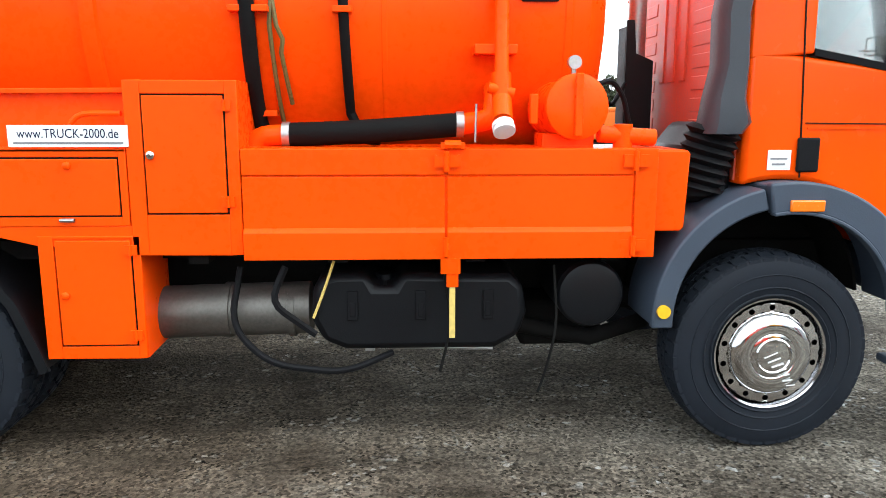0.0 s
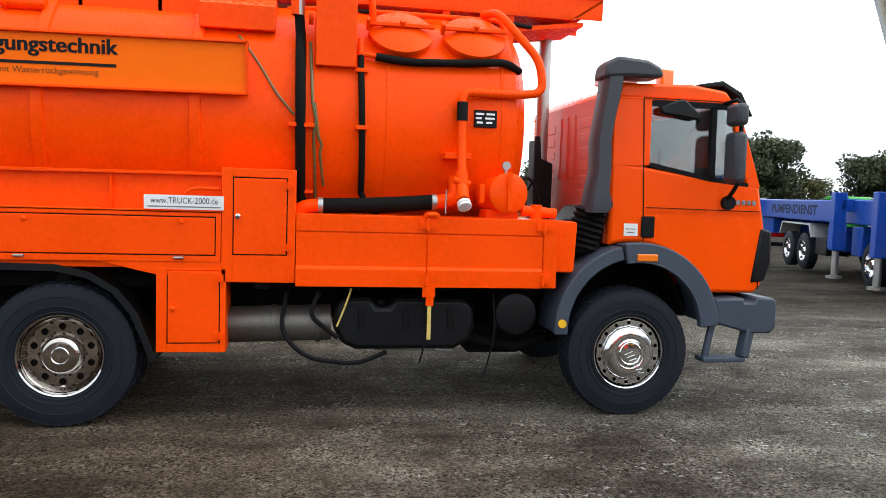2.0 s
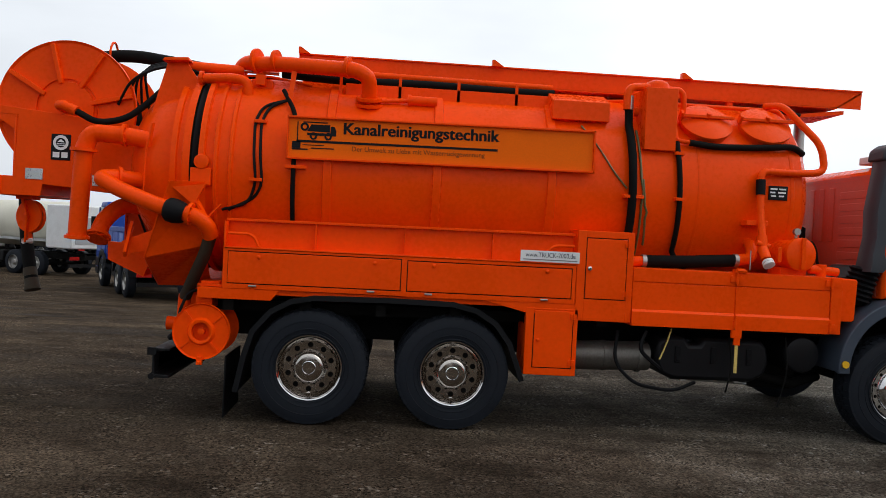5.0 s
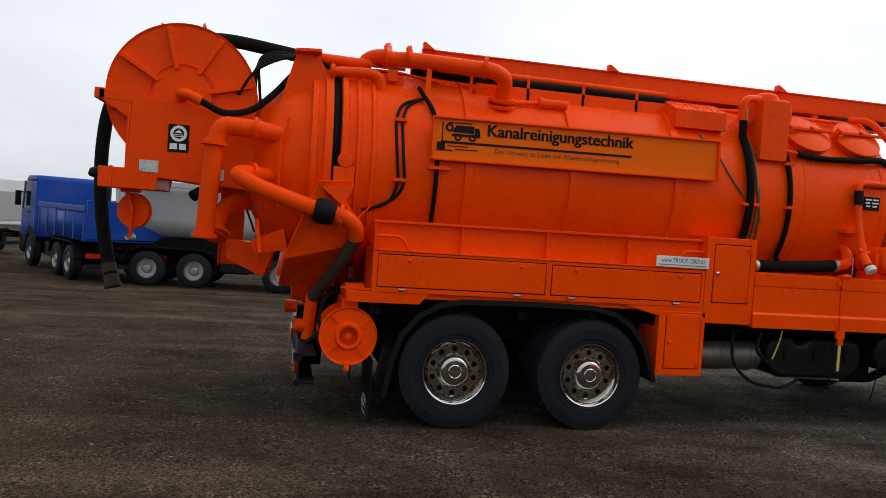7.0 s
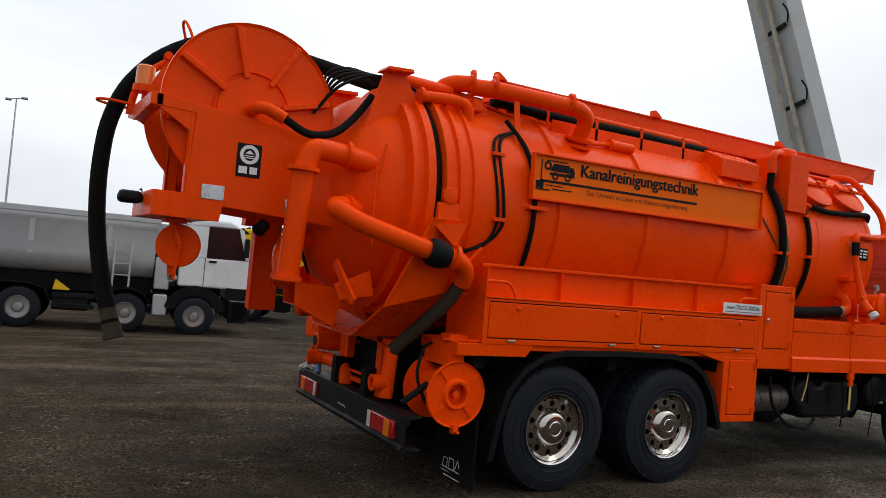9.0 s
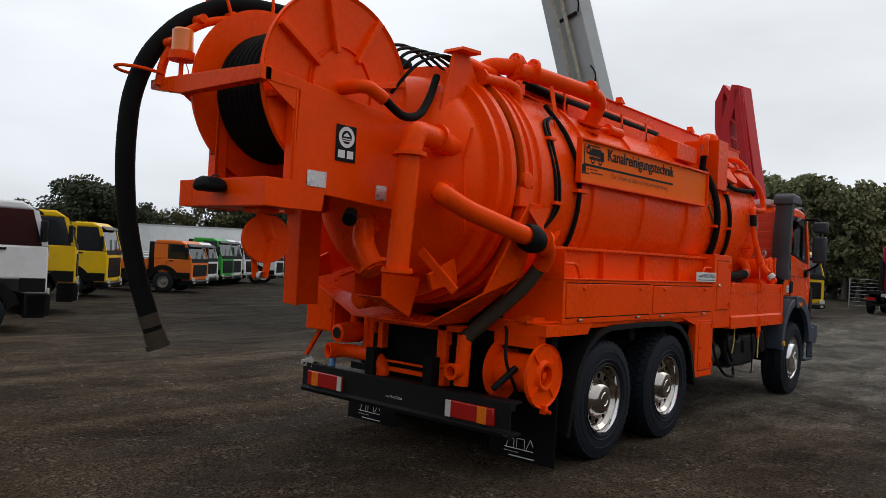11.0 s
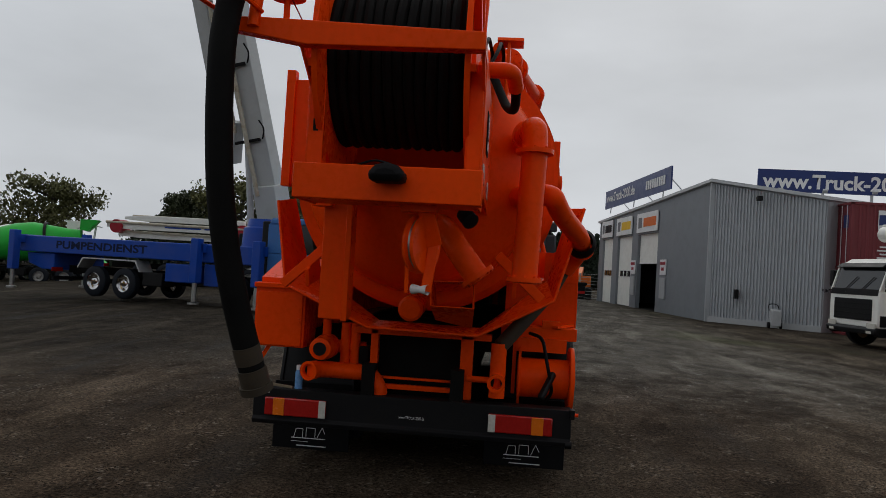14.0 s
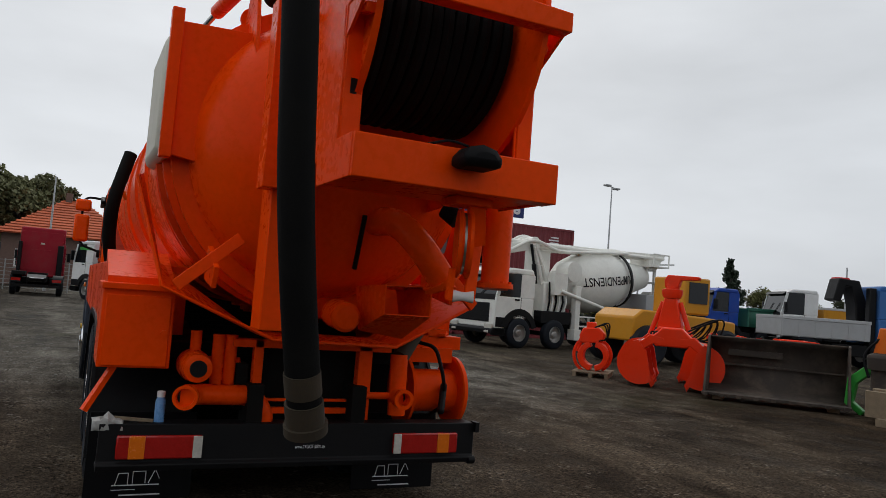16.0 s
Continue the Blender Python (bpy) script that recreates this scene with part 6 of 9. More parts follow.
part("emblem_bar", Shape().box(-6.11, -0.6705, 2.445, -6.045, -0.669, 2.50).box(-6.025, -0.6705, 2.445, -5.965, -0.669, 2.50), LETTER_WHITE, lg, smooth=False)
for x, z, w in ((-6.285, 2.265, 0.085), (-5.66, 2.23, 0.055)):
    part("chequer_plate", Shape().box(x - w, -0.668, z - 0.05, x + w, -0.661, z + 0.06), CHEQUER, frm, "small bare chequer plate", bevel=0.002)
dome = [(-0.29, 2.14), (-0.28, 2.19), (-0.25, 2.225), (-0.19, 2.24), (-0.13, 2.225), (-0.10, 2.19), (-0.09, 2.14)]
cm = part("rear_camera", Shape().prism(dome, "x", -6.9, -6.72), RUBBER, frm, "black rubber camera hood", bevel=0.035)
pipe("camera_cable", [(-6.74, -0.18, 2.25), (-6.72, -0.1, 2.27), (-6.7, 0.0, 2.24)], 0.006, RUBBER, cm, n=6)
part("rear_camera", Shape().lathe([(-0.05, 0.02), (-0.04, 0.05), (0.06, 0.055), (0.07, 0.0)], (-5.85, -0.55, 2.05), (-0.6, -0.5, -0.5), 16), RUBBER, frm, "black rubber lamp hood", angle=40)
# guide arch, beacon
ga = pipe("hose_guide", [(-6.82, 0.72, 2.92), (-6.80, 0.71, 3.12), (-6.68, 0.68, 3.34), (-6.45, 0.63, 3.5), (-6.15, 0.57, 3.55), (-5.6, 0.5, 3.46)], 0.033, ORANGE, TR, "curved orange guide arch for the hose", bend=5, n=10)
for c, dn in (((-6.96, 0.84, 3.02), (-1, 0.25, 0.1)), ((-6.4, 0.70, 3.72), (-0.35, 0.1, 0.9)), ((-6.0, 0.62, 3.74), (0, 0, 1))):
    c = Vector(c)
    d = Vector(dn).normalized()
    sd = Vector((0, 1, 0))
    loop = [c - d * 0.16 - sd * 0.12, c + d * 0.02 - sd * 0.13, c + d * 0.12 - sd * 0.05, c + d * 0.12 + sd * 0.05, c + d * 0.02 + sd * 0.13, c - d * 0.16 + sd * 0.12]
    part("guide_loop", Shape().tube(loop, 0.013, 8, bend=4), ORANGE, ga, "bent steel hose loop")
for x, z in ((-6.77, 3.25), (-6.56, 3.47), (-6.3, 3.56)):
    part("guide_roller", Shape().tube([(x, 0.58, z), (x, 0.78, z)], 0.035, 12), ORANGE, ga)
bc = part("beacon", Shape().lathe([(-0.08, 0.0), (-0.08, 0.09), (-0.05, 0.094), (-0.03, 0.082), (0.13, 0.076), (0.145, 0.06), (0.15, 0.0)], (-6.735, 0.568, 3.195), (0, 0, 1), 24), AMBER, TR, "amber rotating beacon on a bracket", angle=30)
part("beacon_base", Shape().lathe([(-0.09, 0.0), (-0.09, 0.1), (-0.03, 0.096)], (-6.735, 0.568, 3.195), (0, 0, 1), 24).tube([(-6.735, 0.568, 2.9), (-6.735, 0.568, 3.115)], 0.018, 8), ORANGE, bc)
pipe("beacon_cable", [(-6.72, 0.55, 3.11), (-6.71, 0.5, 3.02), (-6.73, 0.46, 2.95)], 0.004, REDLENS, bc, n=6)
hz = pipe("suction_hose", [(-4.5, 0.40, 3.53), (-5.2, 0.48, 3.64), (-5.8, 0.60, 3.73), (-6.3, 0.70, 3.68), (-6.64, 0.77, 3.46), (-6.87, 0.81, 3.16), (-6.98, 0.82, 2.82), (-7.01, 0.80, 2.4), (-6.99, 0.77, 1.95), (-6.92, 0.70, 1.5), (-6.80, 0.60, 1.06)], 0.07, HOSE, TR, "thick black suction hose hanging over its guide", bend=4, n=20)
part("hose_end", Shape().tube([(-6.81, 0.61, 1.1), (-6.775, 0.582, 0.98)], 0.078, 20).lathe([(-0.02, 0.06), (-0.02, 0.088), (0.02, 0.088), (0.02, 0.06)], (-6.782, 0.586, 0.995), (0.28, -0.22, -1), 24), OLIVE, hz, "rusty brown hose coupling")
part("hose_tape", Shape().tube([(-6.845, 0.638, 1.22), (-6.82, 0.617, 1.13)], 0.0735, 20), OLIVE, hz)
# pulley under the frame
pl = part("pulley", Shape().lathe([(-0.035, 0.0), (-0.035, 0.165), (-0.02, 0.17), (0.0, 0.14), (0.02, 0.17), (0.035, 0.165), (0.035, 0.0)], (-6.436, -0.319, 1.846), (0.4, 1, 0), 40), ORANGE, TR, "orange cable pulley under the reel frame", angle=30, at=pose(-0.03, 0.105, -0.03))
part("sheave", Shape().lathe([(-0.02, 0.150), (0.02, 0.150)], (-6.43, -0.305, 1.846), (0.4, 1, 0), 40), STEEL, pl, "bare steel running face")
part("pulley_bracket", Shape().bar((-6.52, -0.33, 2.07), (-6.44, -0.39, 1.84), 0.09, 0.03, up=(1, 0, 0)).bar((-6.44, -0.39, 1.86), (-6.46, -0.36, 1.58), 0.06, 0.02, up=(1, 0, 0)).box(-6.56, -0.4, 2.02, -6.4, -0.2, 2.06), ORANGE, pl, bevel=0.005)
part("roller", Shape().lathe([(-0.05, 0.03), (0, 0.02), (0.05, 0.03), (0.05, 0), ], (-6.46, -0.327, 1.59), (0.4, 1, 0), 16), WHITE, pl, "small white plastic roller")
part("roller_fork", Shape().bar((-6.48, -0.25, 1.72), (-6.46, -0.25, 1.57), 0.02, 0.04), ORANGE, pl)

# things left on the bumper
can = part("spray_can", Shape().lathe([(0, 0.0), (0, 0.03), (0.13, 0.03), (0.145, 0.022), (0.15, 0.022)], (-4.78, YC + 0.915, 0.66), (0, 0, 1), 20), BLUE_CAN, angle=30)
tagged(can, "blue spray can standing on the black bumper", "spray can")
part("cap", Shape().lathe([(0.15, 0.024), (0.185, 0.024), (0.19, 0.0)], (-4.78, YC + 0.915, 0.66), (0, 0, 1), 16), LETTER_WHITE, can, "white cap")
rg = Shape()
rnd = random.Random(4)
rows = []
for i in range(9):
    rows.append([(-4.86 + 0.14 * j / 8 + rnd.uniform(-0.01, 0.01), YC + 1.12 + 0.17 * i / 8, 0.67 + 0.07 * rnd.random() * (1 - abs(i - 4) / 5) * (1 - abs(j - 4) / 5) - (0.05 if j == 0 else 0)) for j in range(9)])
rg.sheet(rows)
tagged(part("rag", rg, CLOTH, solid=0.006), "crumpled grey rag on the black bumper", "rag")
st = part("wooden_stick", Shape().bar((-4.8, YC + 1.2, 0.69), (-4.82, YC + 0.95, 0.672), 0.02, 0.02), WOOD, bevel=0.003)
tagged(st, "short bare wooden stick on the bumper", "stick")


# ---- vehicles round the yard ----
def paint(name, c, **k):
    return material(name, c, 0.36, spec=0.2, vary=0.08, scale=1.5, bump=0.03, dirt=0.25, dirt_color=(0.12, 0.1, 0.08), **k)


P_WHITE = paint("lorry_white", (0.8, 0.81, 0.81))
P_CREAM = paint("mixer_white", (0.85, 0.85, 0.8))
P_BLUE = paint("pump_blue", (0.008, 0.06, 0.36))
P_LIGHTBLUE = paint("cab_blue", (0.05, 0.16, 0.42))
P_YELLOW = paint("lorry_yellow", (0.85, 0.52, 0.01))
P_DULLYELLOW = paint("machine_yellow", (0.6, 0.27, 0.02))
P_ORANGE = paint("lorry_orange", (0.75, 0.16, 0.02))
P_GREEN = paint("lorry_green", (0.04, 0.34, 0.05))
P_BRIGHTGREEN = paint("mixer_green", (0.02, 0.45, 0.05))
P_DARKGREEN = paint("tipper_green", (0.03, 0.13, 0.09))
P_RED = paint("lorry_red", (0.33, 0.01, 0.025))
P_BOOMRED = paint("boom_red", (0.55, 0.008, 0.015))
P_GRABRED = paint("grab_red", (0.85, 0.04, 0.006))
P_TIPPER = paint("tipper_grey", (0.5, 0.51, 0.52))
P_GREY = paint("tipper_grey", (0.42, 0.43, 0.44))
P_BOOM = paint("boom_grey", (0.5, 0.52, 0.52))
P_BOOMWHITE = paint("boom_white", (0.8, 0.8, 0.76))
P_SAND = paint("sand_body", (0.42, 0.33, 0.2))
RUST = material("rusty_steel", (0.036, 0.027, 0.021), 0.8, vary=0.4, scale=4, bump=0.3, dirt=0.7, dirt_color=(0.16, 0.12, 0.09))
STAINED = material("stained_boom_pipe", (0.5, 0.47, 0.38), 0.6, vary=0.2, scale=6, dirt=0.8, dirt_color=(0.25, 0.13, 0.04), dirt_scale=4)

_wheel_mesh = {}


def yard_wheel(parent, x, y, chrome=False, r=0.52):
    """A far lorry wheel, tyre and rim."""
    key = (r,)
    if key not in _wheel_mesh:
        t = Shape().lathe([(-0.15, 0.3), (-0.15, r - 0.08), (-0.12, r - 0.02), (-0.1, r), (0.1, r), (0.12, r - 0.02), (0.15, r - 0.08), (0.15, 0.3)], (0, 0, 0), (0, 1, 0), 32)
        a = part("tyre", t, TYRE)
        q = Shape().lathe([(-0.13, 0.3), (-0.145, 0.28), (-0.06, 0.26), (-0.05, 0.15), (-0.1, 0.13), (-0.13, 0.1), (-0.14, 0)], (0, 0, 0), (0, 1, 0), 28).lathe([(0.0, 0.3), (0.0, 0)], (0, 0, 0), (0, 1, 0), 20)
        b = part("rim", q, STEEL)
        _wheel_mesh[key] = (a.data, b.data)
        for o in (a, b):
            bpy.data.objects.remove(o)
    ta, rb = _wheel_mesh[key]
    w = new("wheel")
    w.parent = parent
    w.matrix_basis = pose(x, y, r, 0, 0, 0 if y < 0 else 180)
    t = new("tyre", ta)
    t.parent = w
    q = new("rim", rb)
    q.parent = w
    if chrome:
        q.data = rb.copy()
        q.data.materials[0] = CHROME
    return w


def yard_cab(parent, mat, x=0.0, length=1.9, w=1.22, z0=0.75, top=2.95, rake=0.28, bumper_mat=None, high=False, ax=1.4):
    """A far lorry's cab, its front at x, facing +x."""
    b = x - length
    belt = z0 + (top - z0) * 0.5
    cab = part("cab", Shape().prism([(b, z0 + 0.25), (b, belt), (x - 0.02, belt), (x, belt - 0.2), (x, z0 - 0.1), (x - 0.5, z0 - 0.1), (x - 0.55, z0 + 0.25)], "y", -w, w), mat, parent, bevel=0.05)
    part("roof", Shape().prism([(b, top - 0.2), (b + 0.05, top), (x - rake - 0.35, top), (x - rake - 0.02, top - 0.2)], "y", -w + 0.03, w - 0.03), mat, cab, bevel=0.06)
    if high:
        part("roof_fairing", Shape().prism([(b, top), (b, top + 0.85), (b + 0.4, top + 0.85), (x - 0.5, top + 0.15), (x - 0.4, top)], "y", -w + 0.08, w - 0.08), mat, cab, bevel=0.1)
    part("windscreen", Shape().prism([(x - 0.05, belt), (x - rake - 0.03, top - 0.2), (x - rake - 0.1, top - 0.2), (x - 0.12, belt)], "y", -w + 0.1, w - 0.1), DARKGLASS, cab, "dark reflecting windscreen")
    for sg in (-1, 1):
        y0, y1 = (-w, -w + 0.06) if sg < 0 else (w - 0.06, w)
        part("pillar", Shape().prism([(x - 0.02, belt), (x - rake, top - 0.2), (x - rake - 0.12, top - 0.2), (x - 0.16, belt)], "y", y0, y1), mat, cab)
        part("pillar", Shape().prism([(b, belt), (b, top - 0.2), (b + length * 0.36, top - 0.2), (b + length * 0.36, belt)], "y", y0, y1), mat, cab)
        part("side_window", Shape().prism([(b + length * 0.36, belt), (b + length * 0.36, top - 0.2), (x - rake - 0.12, top - 0.2), (x - 0.16, belt)], "y", y0 + 0.02, y1 - 0.02), DARKGLASS, cab)
        part("mirror", Shape().box(x - 0.25, sg * (w + 0.16) - 0.09, belt + 0.1, x - 0.12, sg * (w + 0.16) + 0.09, belt + 0.62).box(x - 0.22, min(sg * w, sg * (w + 0.16)), belt + 0.55, x - 0.18, max(sg * w, sg * (w + 0.16)), belt + 0.6), DARKPLASTIC, cab, bevel=0.03)
        part("door_seam", Shape().box(b + length * 0.34, sg * w - 0.004, z0 + 0.3, b + length * 0.35, sg * w + 0.004, belt), RUBBER, cab)
        part("headlamp", Shape().box(x + 0.02, sg * (w - 0.25) - 0.2, z0 - 0.12, x + 0.07, sg * (w - 0.25) + 0.2, z0 + 0.04), CLEARLENS, cab, bevel=0.01)
        part("step", Shape().box(x - 0.5, sg * (w - 0.1) - 0.1, 0.4, x - 0.02, sg * (w - 0.1) + 0.1, z0 - 0.1), DARKPLASTIC, cab, bevel=0.02)
        part("fender", Shape().prism([(x - ax + rr * math.cos(radians(a)), 0.52 + rr * math.sin(radians(a))) for rr, aa in ((0.62, range(165, 14, -15)), (0.84, range(15, 166, 15))) for a in aa], "y", sg * w - 0.02, sg * w + 0.03), DARKPLASTIC, cab)
        part("door_handle", Shape().box(b + length * 0.4, sg * w - 0.03, belt - 0.12, b + length * 0.4 + 0.2, sg * w + 0.03, belt - 0.06), BLACK, cab)
        part("sill", Shape().box(x - 0.62, sg * w - 0.03, z0 - 0.05, x - 0.05, sg * w + 0.02, z0 + 0.28), DARKPLASTIC, cab, bevel=0.01)
        part("wheel_arch", band(arch(x - ax, 0.52, 0.66, 160, 12, 10), sg * w - 0.05 if sg > 0 else -w, sg * w if sg > 0 else -w + 0.05, -0.1), DARKPLASTIC, cab)
    part("back_wall", Shape().box(b, -w + 0.05, belt, b + 0.04, w - 0.05, top - 0.15), mat, cab)
    part("grille", Shape().box(x - 0.01, -w + 0.3, z0 + 0.1, x + 0.03, w - 0.3, belt - 0.25), DARKPLASTIC, cab, bevel=0.01)
    for i in range(4):
        z = z0 + 0.14 + i * (belt - z0 - 0.42) / 4
        part("grille_bar", Shape().box(x + 0.03, -w + 0.32, z, x + 0.045, w - 0.32, z + 0.03), BLACK, cab)
    part("bumper", Shape().prism([(x - 0.45, 0.42), (x - 0.45, z0 - 0.08), (x + 0.04, z0 - 0.08), (x + 0.1, z0 - 0.15), (x + 0.08, 0.45)], "y", -w, w), bumper_mat or DARKPLASTIC, cab, bevel=0.03)
    part("screen_frame", Shape().prism([(x + 0.005, belt - 0.14), (x - 0.01, belt + 0.05), (x - 0.06, belt + 0.05), (x - 0.05, belt - 0.14)], "y", -w + 0.06, w - 0.06), BLACK, cab, "black panel under the windscreen")
    part("sun_visor", Shape().prism([(x - rake - 0.02, top - 0.24), (x - rake + 0.14, top - 0.3), (x - rake + 0.15, top - 0.27), (x - rake - 0.02, top - 0.14)], "y", -w + 0.1, w - 0.1), DARKPLASTIC, cab, "dark sun visor")
    for y in (-0.45, 0.35):
        part("wiper", Shape().bar((x - 0.035, y, belt + 0.04), (x - 0.15, y + 0.4, belt + (top - belt) * 0.42), 0.025, 0.02), BLACK, cab)
    part("air_intake", Shape().box(b - 0.32, -w + 0.12, z0 + 0.2, b - 0.06, -w + 0.42, top - 0.1), DARKPLASTIC, cab, "black air intake behind the cab", bevel=0.03)
    for sg in (-1, 1):
        part("fog_lamp", Shape().box(x + 0.06, sg * (w - 0.3) - 0.12, 0.48, x + 0.095, sg * (w - 0.3) + 0.12, 0.58), CLEARLENS, cab, bevel=0.01)
    return cab


def yard_chassis(parent, length, axles, x=0.0, chrome=False, ypos=1.1):
    s = Shape().box(x - length, -0.45, 0.72, x - 0.6, -0.35, 0.98).box(x - length, 0.35, 0.72, x - 0.6, 0.45, 0.98)
    for k in np.linspace(x - length + 0.2, x - 1.0, 5):
        s.box(k - 0.05, -0.4, 0.75, k + 0.05, 0.4, 0.92)
    part("chassis", s, UNDER, parent)
    for a in axles:
        part("axle", Shape().tube([(a, -1.0, 0.52), (a, 1.0, 0.52)], 0.08, 8), UNDER, parent)
        for sg in (-1, 1):
            yard_wheel(parent, a, sg * ypos, chrome)
    rear = axles[-1]
    for sg in (-1, 1):
        part("side_gear", Shape().box(axles[-2] + 0.75 if len(axles) > 2 else rear + 0.8, sg * 0.85 - 0.3, 0.5, axles[0] - 0.9 if len(axles) == 2 else axles[-2] + 1.6, sg * 0.85 + 0.3, 0.95), BLACK, parent, bevel=0.03)
        part("tail_lamp", Shape().box(x - length - 0.03, sg * 0.95 - 0.22, 0.75, x - length + 0.02, sg * 0.95 + 0.22, 0.89), REDLENS, parent)
    part("rear_bar", Shape().box(x - length - 0.02, -1.15, 0.45, x - length + 0.08, 1.15, 0.58), BLACK, parent)


def stand(x, y, heading):
    """On the ground at a point."""
    return pose(x, y, gz(x, y), 0, 0, heading)


def place(x, y, heading=0.0):
    """As stand(), for the far yard, which is set out in axes of its own, turned a little."""
    a = radians(-3.9)
    dx, dy = x + 10.4, y - 4.0
    return stand(-10.4 + dx * math.cos(a) - dy * math.sin(a), 4.35 + dx * math.sin(a) + dy * math.cos(a), heading - 3.9)


def tipper(name, label, x, y, heading, cab_mat, body_mat, axles=(-1.4, -3.0, -5.35, -6.7), length=8.2, half_pipe=True):
    t = empty(name, label, "truck", (stand if x < 6 else place)(x, y, heading), "parked lorries")
    yard_chassis(t, length, axles)
    yard_cab(t, cab_mat, high=False, top=3.2 if half_pipe else 3.1, z0=1.08 if half_pipe else 0.75)
    x0, x1 = -length - 0.1, -2.55
    prof = [(-1.24, 3.02), (-1.24, 2.82), (-1.19, 2.76), (-1.19, 2.0), (-1.08, 1.74), (-0.75, 1.5), (-0.5, 1.44), (0.5, 1.44), (0.75, 1.5), (1.08, 1.74), (1.19, 2.0), (1.19, 2.76), (1.24, 2.82), (1.24, 3.02)] if half_pipe else [(-1.22, 2.15), (-1.22, 1.25), (1.22, 1.25), (1.22, 2.15)]
    body = part("tipper_body", Shape().sheet([[(x0 + 0.05, a, b) for a, b in prof], [(x1, a, b) for a, b in prof]]), body_mat, t, "open tipper body", solid=0.04, angle=25)
    part("front_wall", Shape().prism(prof, "x", x1 - 0.02, x1 + 0.02), body_mat, body)
    top = prof[0][1]
    for sg in (-1, 1):
        part("top_rail", Shape().box(x0, sg * 1.22 - 0.06, top - 0.08, x1 + 0.1, sg * 1.22 + 0.06, top + 0.08), body_mat, body, bevel=0.015)
        for k in ((0.1, 0.55, 2.4, 4.2) if half_pipe else np.linspace(0.1, x1 - x0, 6)):
            part("body_rib", Shape().bar((x0 + k, sg * 1.22, top), (x0 + k + (0.25 if half_pipe and k == 0.55 else 0), sg * (1.17 if half_pipe else 1.24), 1.9 if half_pipe else 1.25), 0.05, 0.12, up=(1, 0, 0)), body_mat, body)
    part("tailboard", Shape().prism([(x0, 1.3), (x0 - 0.12, top + 0.25), (x0 - 0.02, top + 0.25), (x0 + 0.06, 1.3)], "y", -1.24, 1.24), body_mat, body, bevel=0.015)
    part("sub_frame", Shape().box(x0 + 0.2, -0.8, 1.0, x1, 0.8, 1.42 if half_pipe else 1.26), UNDER, t)
    part("ladder", Shape().box(x1 - 1.0, -1.3, 1.2, x1 - 0.95, -1.27, 2.4).box(x1 - 0.6, -1.3, 1.2, x1 - 0.55, -1.27, 2.4).box(x1 - 1.0, -1.3, 1.5, x1 - 0.55, -1.27, 1.53).box(x1 - 1.0, -1.3, 1.8, x1 - 0.55, -1.27, 1.83).box(x1 - 1.0, -1.3, 2.1, x1 - 0.55, -1.27, 2.13), ZINC, body)
    for sg in (-1, 1):
        ye = -1.27 if sg < 0 else 0.75
        part("mudguard", band([(axles[-1] - 0.7, 0.7), (axles[-1] - 0.55, 1.02), (axles[-1] - 0.2, 1.14), (axles[-2] + 0.2, 1.14), (axles[-2] + 0.55, 1.02), (axles[-2] + 0.7, 0.7)], ye, ye + 0.52, 0.03), DARKPLASTIC, t)
    if half_pipe:
        for sg in (-1, 1):
            for z in (0.55, 0.82):
                part("side_guard", Shape().box(axles[-2] + 0.75, sg * 1.18 - 0.02, z, axles[1] - 0.75, sg * 1.18 + 0.02, z + 0.12), DARKPLASTIC, t, "black side guard rail", bevel=0.01)
            part("front_mudguard", band(arch(axles[1], 0.52, 0.64, 165, 15, 10), sg * 1.05 - 0.22, sg * 1.05 + 0.22, 0.03), DARKPLASTIC, t)
            part("wheel_chock", Shape().prism([(axles[1] - 1.75, 1.02), (axles[1] - 1.35, 1.02), (axles[1] - 1.7, 1.28)], "y", sg * 1.15 - 0.09, sg * 1.15 + 0.09), P_YELLOW, t, "yellow wheel chock")
            part("side_tank", Shape().box(axles[1] + 0.66, sg * 1.1 - 0.14, 0.5, axles[1] + 1.02, sg * 1.1 + 0.14, 1.06), P_GREY, t, "pale ribbed side tank", bevel=0.04)
        part("silencer_box", Shape().box(-2.5, -1.2, 1.2, -2.12, -0.75, 2.05), ZINC, t, "grey silencer box behind the cab", bevel=0.03)
        part("filter_housing", Shape().box(-2.52, -0.7, 1.1, -2.0, 0.8, 2.6), UNDER, t, "dark gear between cab and body", bevel=0.05)
    return t


tipper("tipper_lorry", "four-axle tipper lorry with a white cab and grey steel body", -1.66, 20.81, -7.0, P_WHITE, P_TIPPER, (-1.4, -3.15, -5.65, -7.0), 7.8)
yl = tipper("tipper_lorry", "yellow lorry parked in the row", 1.36, 25.21, -25, P_YELLOW, P_GREY, (-1.4, -4.6, -5.95), 7.6)
tipper("tipper_lorry", "yellow lorry with a beacon parked in the row", 5.9, 31.9, -40, P_YELLOW, P_YELLOW, (-1.4, -4.6), 6.5, False)
tipper("tipper_lorry", "blue tipper lorry with low blue sides", -12.9, 27.0, 119, P_BLUE, P_BLUE, (-1.4, -4.6, -5.95), 7.4, False)
tipper("tipper_lorry", "dark red tipper lorry", -24.6, 22.6, 153, P_RED, P_RED, (-1.4, -4.6, -5.95), 7.6, False)


